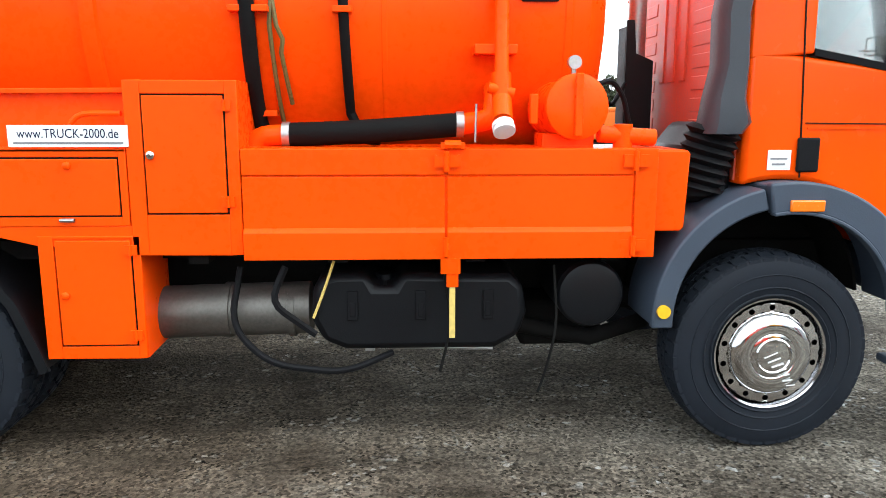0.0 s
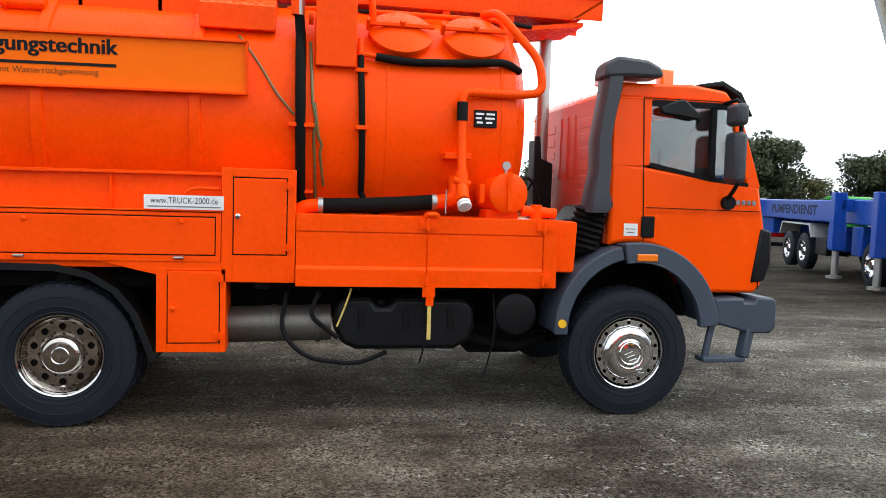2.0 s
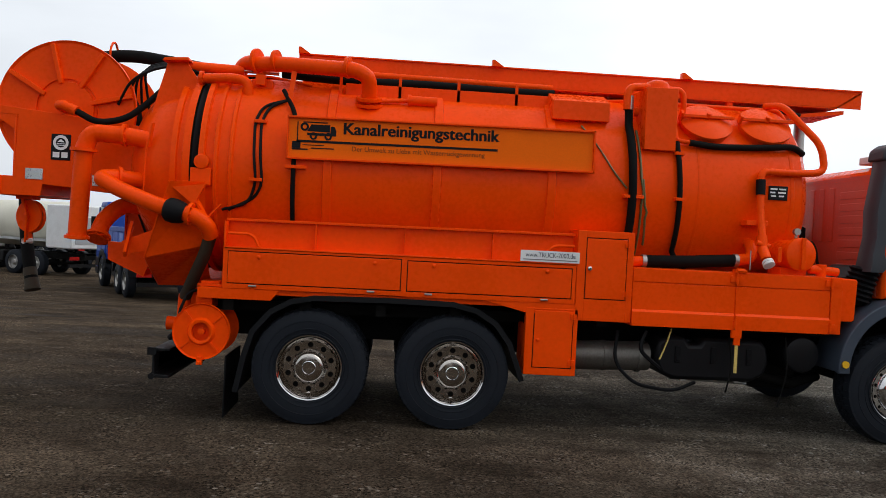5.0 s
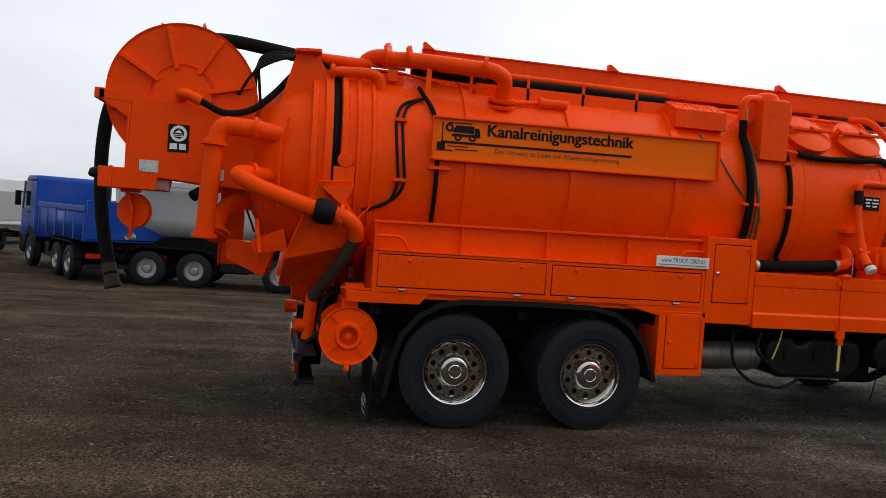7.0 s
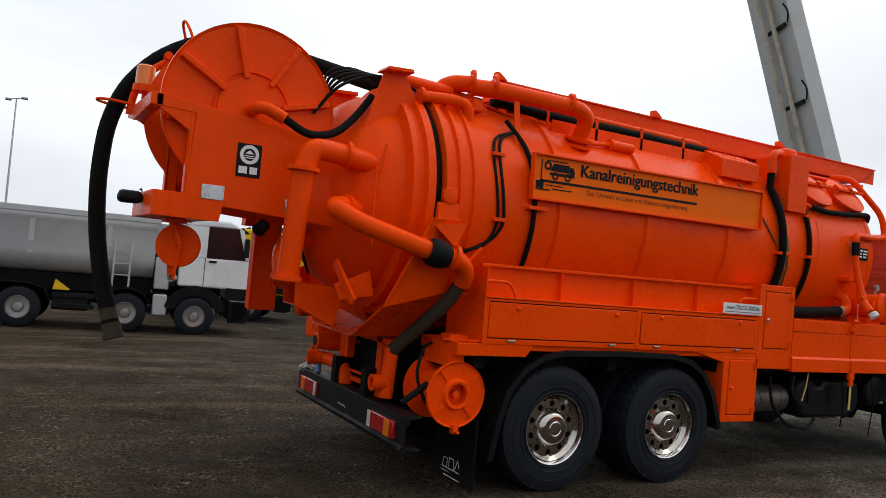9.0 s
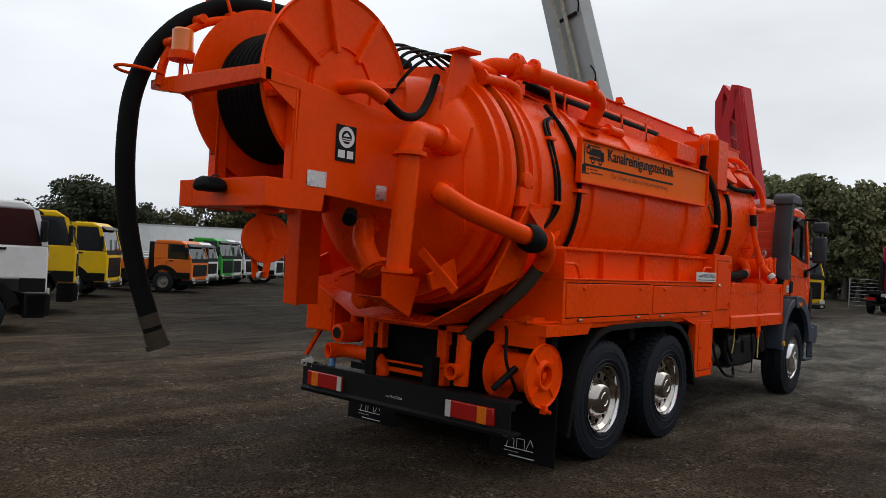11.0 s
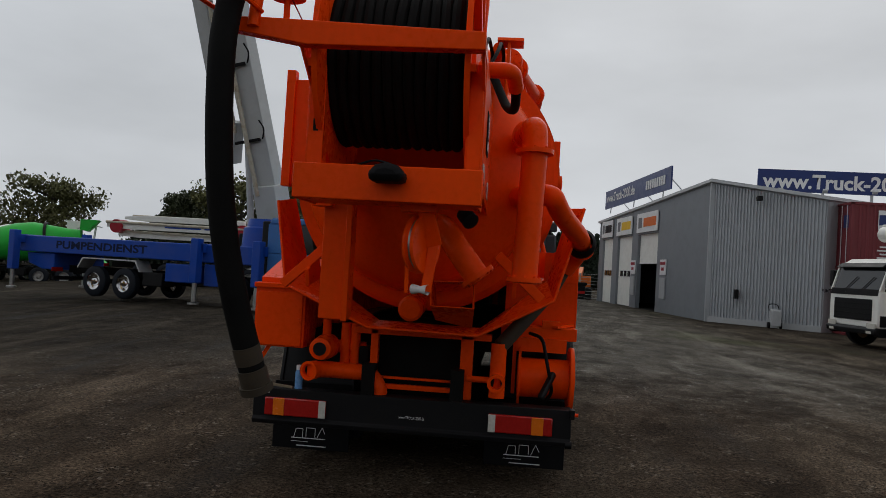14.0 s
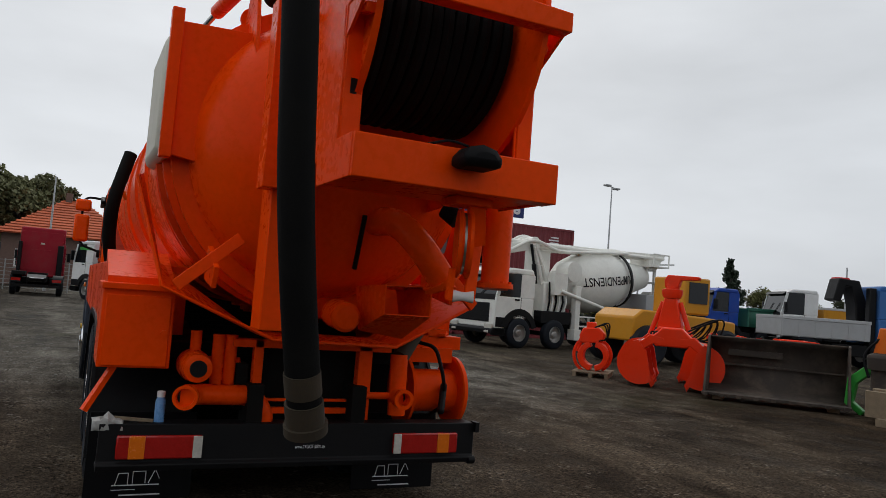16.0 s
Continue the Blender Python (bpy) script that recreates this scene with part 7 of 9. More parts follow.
def box_lorry(name, label, x, y, heading, mat, body_mat, length=8.0, body_top=3.8, high=False, top=2.95, closed=True, axles=(-1.4, -5.8)):
    t = empty(name, label, "truck", (stand if x < 6 else place)(x, y, heading), "parked lorries")
    yard_chassis(t, length, axles)
    yard_cab(t, mat, high=high, top=top)
    b = part("cargo_body", Shape().box(-length - 0.05, -1.25, 1.1, -2.2, 1.25, body_top), body_mat, t, "closed box body" if closed else "low dropside body", bevel=0.04)
    part("roof_rail", Shape().box(-length - 0.06, -1.27, body_top - 0.1, -2.19, 1.27, body_top + 0.02), ZINC, b, bevel=0.01)
    for k in np.linspace(-length, -2.4, 6):
        for sg in (-1, 1):
            part("body_post", Shape().box(k - 0.03, sg * 1.25 - 0.015, 1.1, k + 0.03, sg * 1.25 + 0.015, body_top), body_mat, b)
    return t


box_lorry("dropside_lorry", "orange council lorry with a beacon", 9.7, 35.9, -48, P_ORANGE, P_ORANGE, 6.5, 1.7, top=2.6, closed=False, axles=(-1.4, -4.8))
box_lorry("dropside_lorry", "small white lorry in the row", 12.91, 40.62, -48, P_WHITE, P_GREY, 6.5, 1.8, top=2.65, closed=False, axles=(-1.4, -4.8))
box_lorry("dropside_lorry", "green lorry in the row", 15.71, 43.62, -48, P_GREEN, P_GREY, 7.0, 1.9, top=3.0, closed=False)
box_lorry("dropside_lorry", "white lorry in the row", 17.21, 45.12, -48, P_WHITE, P_GREY, 7.0, 1.9, top=3.0, closed=False)
box_lorry("dropside_lorry", "white lorry beside the box lorry", 19.51, 47.22, -48, P_WHITE, P_GREY, 7.0, 1.9, top=3.0, closed=False)
box_lorry("box_lorry", "white long-haul lorry with a roof fairing and box body", 22.51, 48.02, -48, P_WHITE, P_WHITE, 11.0, 3.9, True)
box_lorry("tractor_unit", "blue and red lorry at the end of the row", 37.91, 62.32, -48, P_BLUE, P_RED, 6.0, 2.9)
box_lorry("box_lorry", "white box lorry behind the row", 40.41, 66.32, -48, P_WHITE, P_WHITE, 9.0, 3.4)
for k in range(3):
    box_lorry("pick_up_lorry", "small white lorry facing the yard", 55.2 + 3.2 * k, 76.0 - 3.2 * k, -131, P_WHITE, P_GREY, 5.2, 1.5, top=2.2, closed=False, axles=(-1.2, -4.0))


def tanker(name, label, x, y, heading):
    t = empty(name, label, "truck", stand(x, y, heading), "parked lorries")
    yard_chassis(t, 8.4, (-1.4, -5.2, -6.5))
    yard_cab(t, P_WHITE, top=3.0)
    s = Shape().lathe([(0, 0.0), (0.02, 0.8), (0.15, 0.98), (4.3, 0.98), (4.5, 0.9), (4.55, 0.0)], (-2.6, 0, 2.15), (-1, 0, 0), 40)
    b = part("tank", s, WHITE_OLD, t, "silvery white tank", angle=30)
    part("rear_box", Shape().box(-8.45, -1.2, 1.2, -7.0, 1.2, 3.0), P_WHITE, t, "white rear cabinet", bevel=0.06)
    part("roller_door", Shape().box(-8.47, -1.0, 1.4, -8.44, 1.0, 2.5), P_GREY, t)
    for sg in (-1, 1):
        part("catwalk", Shape().box(-7.0, sg * 0.98 - 0.1, 1.45, -2.7, sg * 0.98 + 0.1, 1.55), ZINC, b)
    return t


tanker("tank_lorry", "white tank lorry with a rear cabinet", -22.6, 33.0, 153)
tipper("tipper_lorry", "white tipper lorry with a sand-coloured body", -27.0, 46.0, 155, P_WHITE, P_SAND, (-1.4, -4.6, -5.95), 7.4, False)
bcl = box_lorry("crane_lorry", "blue crane lorry parked behind", -33.0, 43.0, 155, P_BLUE, P_BLUE, 7.0, 1.7, closed=False)
part("crane_arm", Shape().prism([(-2.6, 1.2), (-2.7, 3.6), (-3.1, 4.1), (-4.2, 4.1), (-4.9, 2.4), (-4.4, 2.2), (-3.9, 3.3), (-3.4, 3.2), (-3.3, 1.2)], "y", -0.5, 0.5), P_BLUE, bcl, "folded dark blue crane", bevel=0.05)


def drum_mixer(t, mat, x0, x1, z=2.55, r=1.12):
    n = (x0 - x1)
    s = Shape().lathe([(0, 0.0), (0.02, 0.55), (0.6, 0.95), (n * 0.3, r), (n * 0.5, r), (n * 0.86, 0.62), (n, 0.5), (n, 0.0)], (x0, 0, z - 0.35), (-1, 0, 0.14), 40)
    d = part("mixer_drum", s, mat, t, "bulging concrete mixer drum", angle=25)
    part("roller_ring", Shape().lathe([(n * 0.62, r * 0.92), (n * 0.62, r * 0.97), (n * 0.65, r * 0.94), (n * 0.65, r * 0.89)], (x0, 0, z - 0.35), (-1, 0, 0.14), 40), BLACK, d)
    part("pedestal", Shape().box(x1 - 0.1, -0.8, 1.0, x1 + 0.5, 0.8, 2.3), P_GREY, t, bevel=0.03)
    part("pedestal", Shape().box(x0 - 0.05, -0.6, 1.0, x0 + 0.3, 0.6, 2.2), P_GREY, t, bevel=0.03)
    part("hopper", Shape().prism([(x1 - 0.3, 3.3), (x1 - 0.9, 4.0), (x1 + 0.1, 4.0), (x1 + 0.1, 3.4)], "y", -0.5, 0.5), mat, t, solid=0.02)
    part("ladder", Shape().bar((x1 - 0.35, -0.9, 1.0), (x1 - 0.6, -0.9, 3.8), 0.05, 0.05).bar((x1 - 0.35, -0.5, 1.0), (x1 - 0.6, -0.5, 3.8), 0.05, 0.05).box(x1 - 0.9, -1.0, 2.8, x1 - 0.2, 1.0, 2.85).box(x1 - 0.9, -1.0, 3.6, x1 - 0.86, 1.0, 3.65), ZINC, t)
    part("chute", Shape().bar((x1 - 0.4, 0, 2.4), (x1 - 1.4, 0.2, 1.4), 0.5, 0.12), mat, t)
    return d


t = empty("concrete_mixer", "green four-axle concrete mixer lorry with a green drum", "truck", place(27.4, 39.75, 115), "parked lorries")
yard_chassis(t, 9.2, (-1.4, -3.2, -6.0, -7.35))
yard_cab(t, P_GREEN, top=3.1)
drum_mixer(t, P_BRIGHTGREEN, -3.0, -8.0)
part("water_tank", Shape().lathe([(-0.8, 0.0), (-0.8, 0.45), (0.8, 0.45), (0.8, 0.0)], (-2.4, 0, 2.3), (0, 1, 0), 24), P_GREY, t)
for k, (x, y, c) in enumerate(((29.9, 42.4, P_WHITE), (32.8, 44.4, P_WHITE))):
    t = empty("concrete_mixer", "white lorry beside the green mixer" if k else "white mixer lorry next to the green mixer", "truck", place(x, y, 115), "parked lorries")
    yard_chassis(t, 9.0, (-1.4, -3.2, -6.0, -7.35))
    yard_cab(t, c, top=3.1)
    drum_mixer(t, P_CREAM, -3.0, -8.0)

# blue concrete pump with its boom raised
PB = empty("concrete_pump", "blue four-axle concrete pump lorry with a raised grey boom", "truck", stand(12.4, 9.3, -108), "concrete pumps")
yard_chassis(PB, 11.3, (-1.5, -3.25, -7.85, -9.2), chrome=True, ypos=-1.1)
yard_cab(PB, P_LIGHTBLUE, top=2.9, length=2.1)
s = Shape().box(-12.95, -1.22, 1.4, -2.4, 1.22, 1.98)
dk = part("deck", s, P_BLUE, PB, "blue steel pump deck", bevel=0.03)
letters("lettering", "PUMPENDIENST", LETTER_NAVY, dk, on_y(-11.1, -1.224, 1.56), 0.28, 4.2, bold=0.03)
part("hopper", Shape().prism([(-12.6, 1.0), (-12.7, 1.38), (-11.3, 1.38), (-11.3, 0.8), (-11.9, 0.8)], "y", -1.1, 1.1), P_BLUE, PB, bevel=0.03)
part("side_chest", Shape().box(-6.1, -1.2, 0.7, -4.9, -0.5, 1.3).box(-4.5, -1.2, 0.65, -3.9, -0.5, 1.35), P_BLUE, PB, bevel=0.03)
part("mudguard", Shape().prism([(-9.98, 0.95), (-9.75, 1.32), (-7.3, 1.32), (-7.1, 0.95), (-7.15, 0.95), (-7.35, 1.28), (-9.7, 1.28), (-9.93, 0.95)], "y", -1.28, -0.7), ZINC, PB)
for x, y in ((-2.2, -1.5), (-4.56, -1.52), (-12.8, -1.55), (-2.2, 1.5), (-12.8, 1.55)):
    o = part("outrigger", Shape().box(x - 0.14, y - 0.14, 0.75, x + 0.14, y + 0.14, 2.15).box(x - 0.14, min(0, y), 1.7, x + 0.14, max(0, y), 2.0), P_BLUE, PB, "blue outrigger leg", bevel=0.02)
    part("outrigger_foot", Shape().tube([(x, y, 0.15), (x, y, 0.8)], 0.08, 12).disc((x, y, 0.1), (0, 0, 1), 0.18, 0.06, 16), STEEL, o)
part("turret", Shape().lathe([(0, 0.75), (0.7, 0.7), (0.75, 0.6), (1.0, 0.55)], (-3.1, 0, 1.9), (0, 0, 1), 28), P_BLUE, PB, angle=30)
bb = Vector((-3.03, 0.3, 3.3))
up = Vector((-0.13, -0.27, 1)).normalized()
fw = Vector((1, 0, 0.13)).normalized()
boom = part("boom_arm", Shape().bar(bb, bb + up * 15.0, 0.55, 0.75, up=fw).bar(bb - up * 0.8 - fw * 0.1, bb + up * 0.8, 0.8, 0.85, up=fw), P_BOOM, PB, "grey steel boom section", bevel=0.03)
part("boom_arm", Shape().bar(bb + up * 2.2 - fw * 1.25, bb + up * 15.0 - fw * 1.0, 0.42, 0.5, up=fw).bar(bb + up * 1.7 - fw * 1.3, bb + up * 3.0 - fw * 0.85, 0.5, 0.4, up=fw), P_BOOM, boom, "folded grey boom section", bevel=0.03)
part("boom_arm", Shape().bar(bb + up * 2.6 - fw * 0.75 + Vector((0, 0.5, 0)), bb + up * 15.0 - fw * 0.7 + Vector((0, 0.5, 0)), 0.3, 0.35, up=fw), P_BOOM, boom, bevel=0.02)
pp = [bb + up * k + Vector((0, -0.42, 0)) - fw * (0.28 - 0.03 * (k % 2)) for k in (0.4, 2.5, 5.0, 7.5, 10, 12.5, 15)]
part("delivery_pipe", Shape().tube(pp, 0.075, 10), STAINED, boom, "stained pale delivery pipe")
part("delivery_pipe", Shape().tube([p + Vector((0, -0.05, 0)) - fw * 0.35 for p in pp[1:]], 0.065, 10), STAINED, boom, "stained pale delivery pipe")
for k in (2.2, 4.6, 7.0, 9.4, 11.8):
    c = bb + up * k + Vector((0, -0.35, 0))
    part("pipe_clamp", Shape().bar(c - fw * 0.75, c + fw * 0.2, 0.08, 0.1, up=up), BLACK, boom)
    part("boom_hose", Shape().tube([c + fw * 0.3, c + fw * 0.45 + up * 0.3, c + fw * 0.3 + up * 0.6], 0.025, 6, bend=4), RUBBER, boom)
part("boom_ram", Shape().tube([Vector((-3.7, 0, 2.6)), bb + up * 2.6 - fw * 0.45], 0.11, 12).tube([bb + up * 1.8 - fw * 0.6, bb + up * 4.2 - fw * 0.4], 0.07, 10), ZINC, boom)

# white folded pump boom behind the blue pump
WB = empty("concrete_pump", "white concrete pump lorry with its boom folded flat", "truck", place(26.0, 17.7, -91), "concrete pumps")
yard_chassis(WB, 9.5, (-1.5, -6.0, -7.35))
yard_cab(WB, P_WHITE, top=2.9)
part("deck", Shape().box(-9.5, -1.2, 1.3, -2.3, 1.2, 1.9), P_GREY, WB, bevel=0.03)
for k, (z, a, b, w) in enumerate(((2.9, -9.8, -2.0, 0.38), (2.45, -9.4, -2.4, 0.3), (3.3, -8.8, -2.2, 0.3))):
    arm = part("boom_arm", Shape().prism([(a, z - w / 2 + 0.08), (a, z + w / 2 - 0.08), (a + 1.2, z + w / 2), (b - 1.0, z + w / 2), (b, z + 0.1), (b, z - 0.1), (b - 1.0, z - w / 2), (a + 1.2, z - w / 2)], "y", -0.7 + 0.45 * (k % 2), -0.4 + 0.45 * (k % 2)), P_BOOMWHITE, WB, "white folded boom section", bevel=0.02)
    part("boom_pipe", Shape().tube([(a, -0.75 + 0.4 * k, z + 0.15), (b, -0.75 + 0.4 * k, z + 0.1)], 0.07, 10), STAINED, arm)
part("boom_print", Shape().box(-6.5, -0.706, 2.86, -4.5, -0.702, 2.94).box(-4.3, -0.706, 2.86, -3.6, -0.702, 2.94), P_BLUE, WB)
for x in (-9.2, -2.2):
    part("boom_joint", Shape().disc((x, -0.4, 2.85), (0, 1, 0), 0.35, 0.8, 20), P_RED, WB)
part("turret", Shape().box(-3.0, -0.6, 1.9, -2.2, 0.6, 2.6), P_GREY, WB)

# yellow pump lorry and the red boom behind it
YT = empty("concrete_pump", "yellow concrete pump lorry with a raised red boom", "truck", stand(25.5, 9.45, -105), "concrete pumps")
yard_chassis(YT, 9.0, (-1.4, -3.1, -6.3, -7.65))
yard_cab(YT, P_YELLOW, top=2.9)
part("deck", Shape().box(-8.8, -1.2, 1.1, -2.3, 1.2, 1.7), P_YELLOW, YT, bevel=0.03)
part("outrigger", Shape().box(-3.2, -1.9, 1.3, -0.6, -1.6, 1.8).box(-0.95, -1.9, 0.4, -0.7, -1.65, 1.8).tube([(-0.82, -1.78, 0.05), (-0.82, -1.78, 0.5)], 0.07, 10), P_BLUE, YT, bevel=0.02)
part("warning_board", Shape().box(-1.3, -1.915, 1.35, -1.05, -1.905, 1.75), LETTER_WHITE, YT)
part("turret", Shape().box(-3.2, -0.6, 1.7, -2.0, 0.6, 3.1), P_YELLOW, YT, "yellow boom turret", bevel=0.1)


def profile_arm(pts, w, y0, y1):
    """A boom section through (x, z) points with a width at each."""
    n = len(pts)
    a, b = [], []
    for i in range(n):
        p, q = pts[max(i - 1, 0)], pts[min(i + 1, n - 1)]
        dx, dz = q[0] - p[0], q[1] - p[1]
        d = math.hypot(dx, dz)
        a.append((pts[i][0] - dz / d * w[i] / 2, pts[i][1] + dx / d * w[i] / 2))
        b.append((pts[i][0] + dz / d * w[i] / 2, pts[i][1] - dx / d * w[i] / 2))
    return Shape().prism(a + b[::-1], "y", y0, y1)


ra = part("boom_arm", profile_arm([(-2.6, 2.8), (-2.8, 5.1), (-3.35, 8.1), (-3.75, 10.5)], (0.8, 0.82, 0.66, 0.52), -0.35, 0.35), P_BOOMRED, YT, "red boom section", bevel=0.03)
part("boom_arm", profile_arm([(-3.8, 4.4), (-4.0, 6.4), (-4.35, 8.8), (-3.85, 10.65)], (0.54, 0.6, 0.5, 0.5), -0.35, 0.35), P_BOOMRED, ra, "red boom section", bevel=0.03)
part("boom_arm", profile_arm([(-4.35, 6.9), (-4.75, 8.8), (-4.8, 10.0), (-4.55, 10.6), (-4.15, 10.1)], (0.36, 0.42, 0.42, 0.42, 0.4), -0.3, 0.3), P_BOOMRED, ra, "red boom section", bevel=0.03)
part("boom_hose", profile_arm([(-4.35, 5.1), (-4.6, 6.9), (-4.95, 8.7)], (0.2, 0.2, 0.16), 0.25, 0.43), RUBBER, ra, "black end hose hanging from the boom")
part("boom_ram", Shape().tube([(-3.4, 0, 5.3), (-3.6, 0, 8.4)], 0.08, 10).tube([(-3.25, 0, 2.9), (-3.2, 0, 4.8)], 0.1, 10), P_BOOMRED, ra)
for k in range(5):
    part("lattice_bar", Shape().bar((-3.1 - 0.13 * k, -0.33, 5.1 + 0.9 * k), (-3.75 - 0.08 * k, -0.33, 5.5 + 0.9 * k), 0.08, 0.1, up=(0, 1, 0)), P_BOOMRED, ra)
part("boom_print", Shape().box(-3.05, -0.365, 5.6, -2.92, -0.353, 7.2), LETTER_WHITE, ra)
part("delivery_pipe", Shape().tube([(-2.35, -0.48, 2.7), (-2.55, -0.48, 5.1), (-3.1, -0.48, 8.1), (-3.5, -0.48, 10.4)], 0.08, 8), P_BOOMRED, ra)

# red tractor unit seen from behind
RT = empty("tractor_unit", "dark red tractor unit seen from behind", "truck", place(41.0, 11.25, 4), "parked lorries")
yard_chassis(RT, 5.9, (-1.4, -4.9))
yard_cab(RT, P_RED, length=2.2, top=2.9, high=True)
part("back_panel", Shape().box(-2.225, -1.05, 1.3, -2.2, 1.05, 3.5).box(-2.24, -0.5, 2.45, -2.225, 0.5, 2.5), P_RED, RT, bevel=0.01)
part("work_lamp", Shape().box(-2.27, -0.1, 2.8, -2.22, 0.1, 2.9), CLEARLENS, RT)
part("side_fairing", Shape().box(-2.7, 1.0, 0.9, -2.2, 1.18, 2.9), BLACK, RT, bevel=0.03)
part("tool_box", Shape().box(-5.6, 0.55, 1.05, -4.3, 1.2, 1.25), BLACK, RT, bevel=0.02)
part("tail_plate", Shape().box(-5.92, -0.45, 0.95, -5.88, 0.45, 1.12), ZINC, RT)
part("fifth_wheel", Shape().disc((-4.6, 0, 1.15), (0, 0, 1), 0.5, 0.12, 24), BLACK, RT)
part("air_tank", Shape().tube([(-5.4, -0.35, 0.85), (-5.4, 0.35, 0.85)], 0.13, 16), CHROME, RT)
for sg in (-1, 1):
    part("mudguard", band(arch(-4.9, 0.52, 0.6, 165, 15, 10), sg * 1.0 - 0.25, sg * 1.0 + 0.25, -0.03), DARKPLASTIC, RT)

# crane lorry
CR = empty("crane_lorry", "flatbed lorry with a white cab and folded red crane", "truck", stand(36.2, 5.4, 30), "parked lorries")
yard_chassis(CR, 8.0, (-1.4, -4.6, -5.9))
yard_cab(CR, P_WHITE, top=3.1)
part("stripe", Shape().box(-1.7, 1.225, 2.6, -0.6, 1.235, 2.75), P_GREEN, CR)
part("flatbed", Shape().box(-8.0, -1.25, 1.15, -3.6, 1.25, 1.35), BLACK, CR, "black flatbed", bevel=0.02)
part("bed_edge", Shape().box(-8.05, -1.27, 1.2, -8.0, 1.27, 1.33).box(-8.02, -1.2, 0.6, -7.95, 1.2, 1.15), BLACK, CR)
cr = part("crane_column", Shape().box(-3.3, -0.5, 1.1, -2.5, 0.5, 2.7), P_RED, CR, bevel=0.05)
for k, y in enumerate((-0.95, -0.4, 0.2, 0.7)):
    o = 0.12 * (k % 2)
    part("crane_arm", profile_arm([(-2.45, 1.7), (-2.5 - o, 2.9), (-2.9 - o, 3.5 + o), (-3.5, 3.4 + o), (-5.6, 2.1 + o)], (0.5, 0.6, 0.55, 0.5, 0.32), y, y + 0.36), P_RED, cr, "folded red crane arm", bevel=0.04)
part("crane_arm", profile_arm([(-5.5, 2.25), (-5.3, 1.5), (-4.4, 1.5), (-3.3, 2.4)], (0.4, 0.4, 0.4, 0.4), -0.5, 0.3), P_RED, cr, "folded red crane arm", bevel=0.04)
for k in range(6):
    y = -0.9 + 0.36 * k
    part("crane_hose", Shape().tube([(-3.0, y, 3.7), (-4.3, y + 0.05, 3.15 + 0.05 * (k % 2)), (-5.3, y, 2.55), (-5.75, y, 2.0), (-5.6, y, 1.5)], 0.075, 8, bend=4), RUBBER, cr, "black hydraulic hose")
part("hose_guard", Shape().box(-5.8, -0.9, 1.4, -5.3, 0.9, 2.3), BLACK, cr, bevel=0.08)

# white mixer with a folded conveyor boom
MX = empty("concrete_mixer", "white four-axle mixer pump lorry with a white drum", "truck", stand(13.74, -5.92, 100), "concrete pumps")
yard_chassis(MX, 10.2, (-1.5, -3.2, -6.8, -8.15), ypos=1.15)
yard_cab(MX, P_CREAM, x=-0.4, top=2.75, length=1.75, ax=1.1)
dmx = drum_mixer(MX, P_CREAM, -4.3, -9.2, z=2.7, r=1.2)
lt = letters("lettering", "PUMPENDIENST", LETTER_BLACK, dmx, Matrix.Identity(4), 0.34, 2.75, bold=0.012)
FLIP = Matrix.Translation((-7.55, 0, 3.0)) @ Matrix.Rotation(radians(7), 4, "Y") @ Matrix(((1, 0, 0, 0), (0, 0, 1, 0), (0, -1, 0, 0), (0, 0, 0, 1)))
for v in lt.data.vertices:
    q = FLIP @ v.co
    along = (-4.3 - q.x) / 4.9
    rad = np.interp(along, (0.0, 0.12, 0.3, 0.5, 0.86, 1.0), (0.55, 0.95, 1.2, 1.2, 0.62, 0.5)) * 0.99 + 0.02
    zc = 2.35 + 0.14 * (-4.3 - q.x)
    q.y = math.sqrt(max(rad * rad - (q.z - zc) ** 2, 0.01)) + 0.006
    v.co = q
letters("lettering", "PUMPENDIENST", LETTER_BLACK, MX, Matrix(((0, 0, 1, 0.045), (1, 0, 0, -0.95), (0, 1, 0, 1.62), (0, 0, 0, 1))), 0.12, 1.3, bold=0.02)
pm = part("pump_tower", Shape().box(-3.9, -0.9, 1.0, -2.9, 0.9, 2.4).box(-3.6, -0.4, 2.3, -3.0, 0.4, 3.6), P_CREAM, MX, "white pump tower", bevel=0.05)
part("pump_tank", Shape().lathe([(-0.15, 0), (-0.15, 0.36), (0.5, 0.38), (0.55, 0)], (-4.1, 0.7, 2.85), (0, 1, 0), 24), P_CREAM, pm)
part("boom_arm", profile_arm([(-3.2, 2.6), (-2.5, 3.7), (-1.2, 3.45)], (0.35, 0.4, 0.4), 0.4, 0.65), P_CREAM, pm, bevel=0.03)
part("boom_arm", Shape().bar((-1.3, 0.2, 3.6), (-9.8, 0.2, 3.9), 0.25, 0.3).bar((-1.5, -0.3, 3.75), (-9.0, -0.3, 3.95), 0.2, 0.22).tube([(-1.0, 0.55, 3.75), (-5.0, 0.5, 3.75), (-10.0, 0.5, 3.85)], 0.08, 10), P_CREAM, pm, "white folded boom", bevel=0.02)
for x, z in ((-1.15, 3.5), (-2.5, 3.75)):
    part("boom_joint", Shape().disc((x, 0.48, z), (0, 1, 0), 0.24, 0.45, 18), P_CREAM, pm)
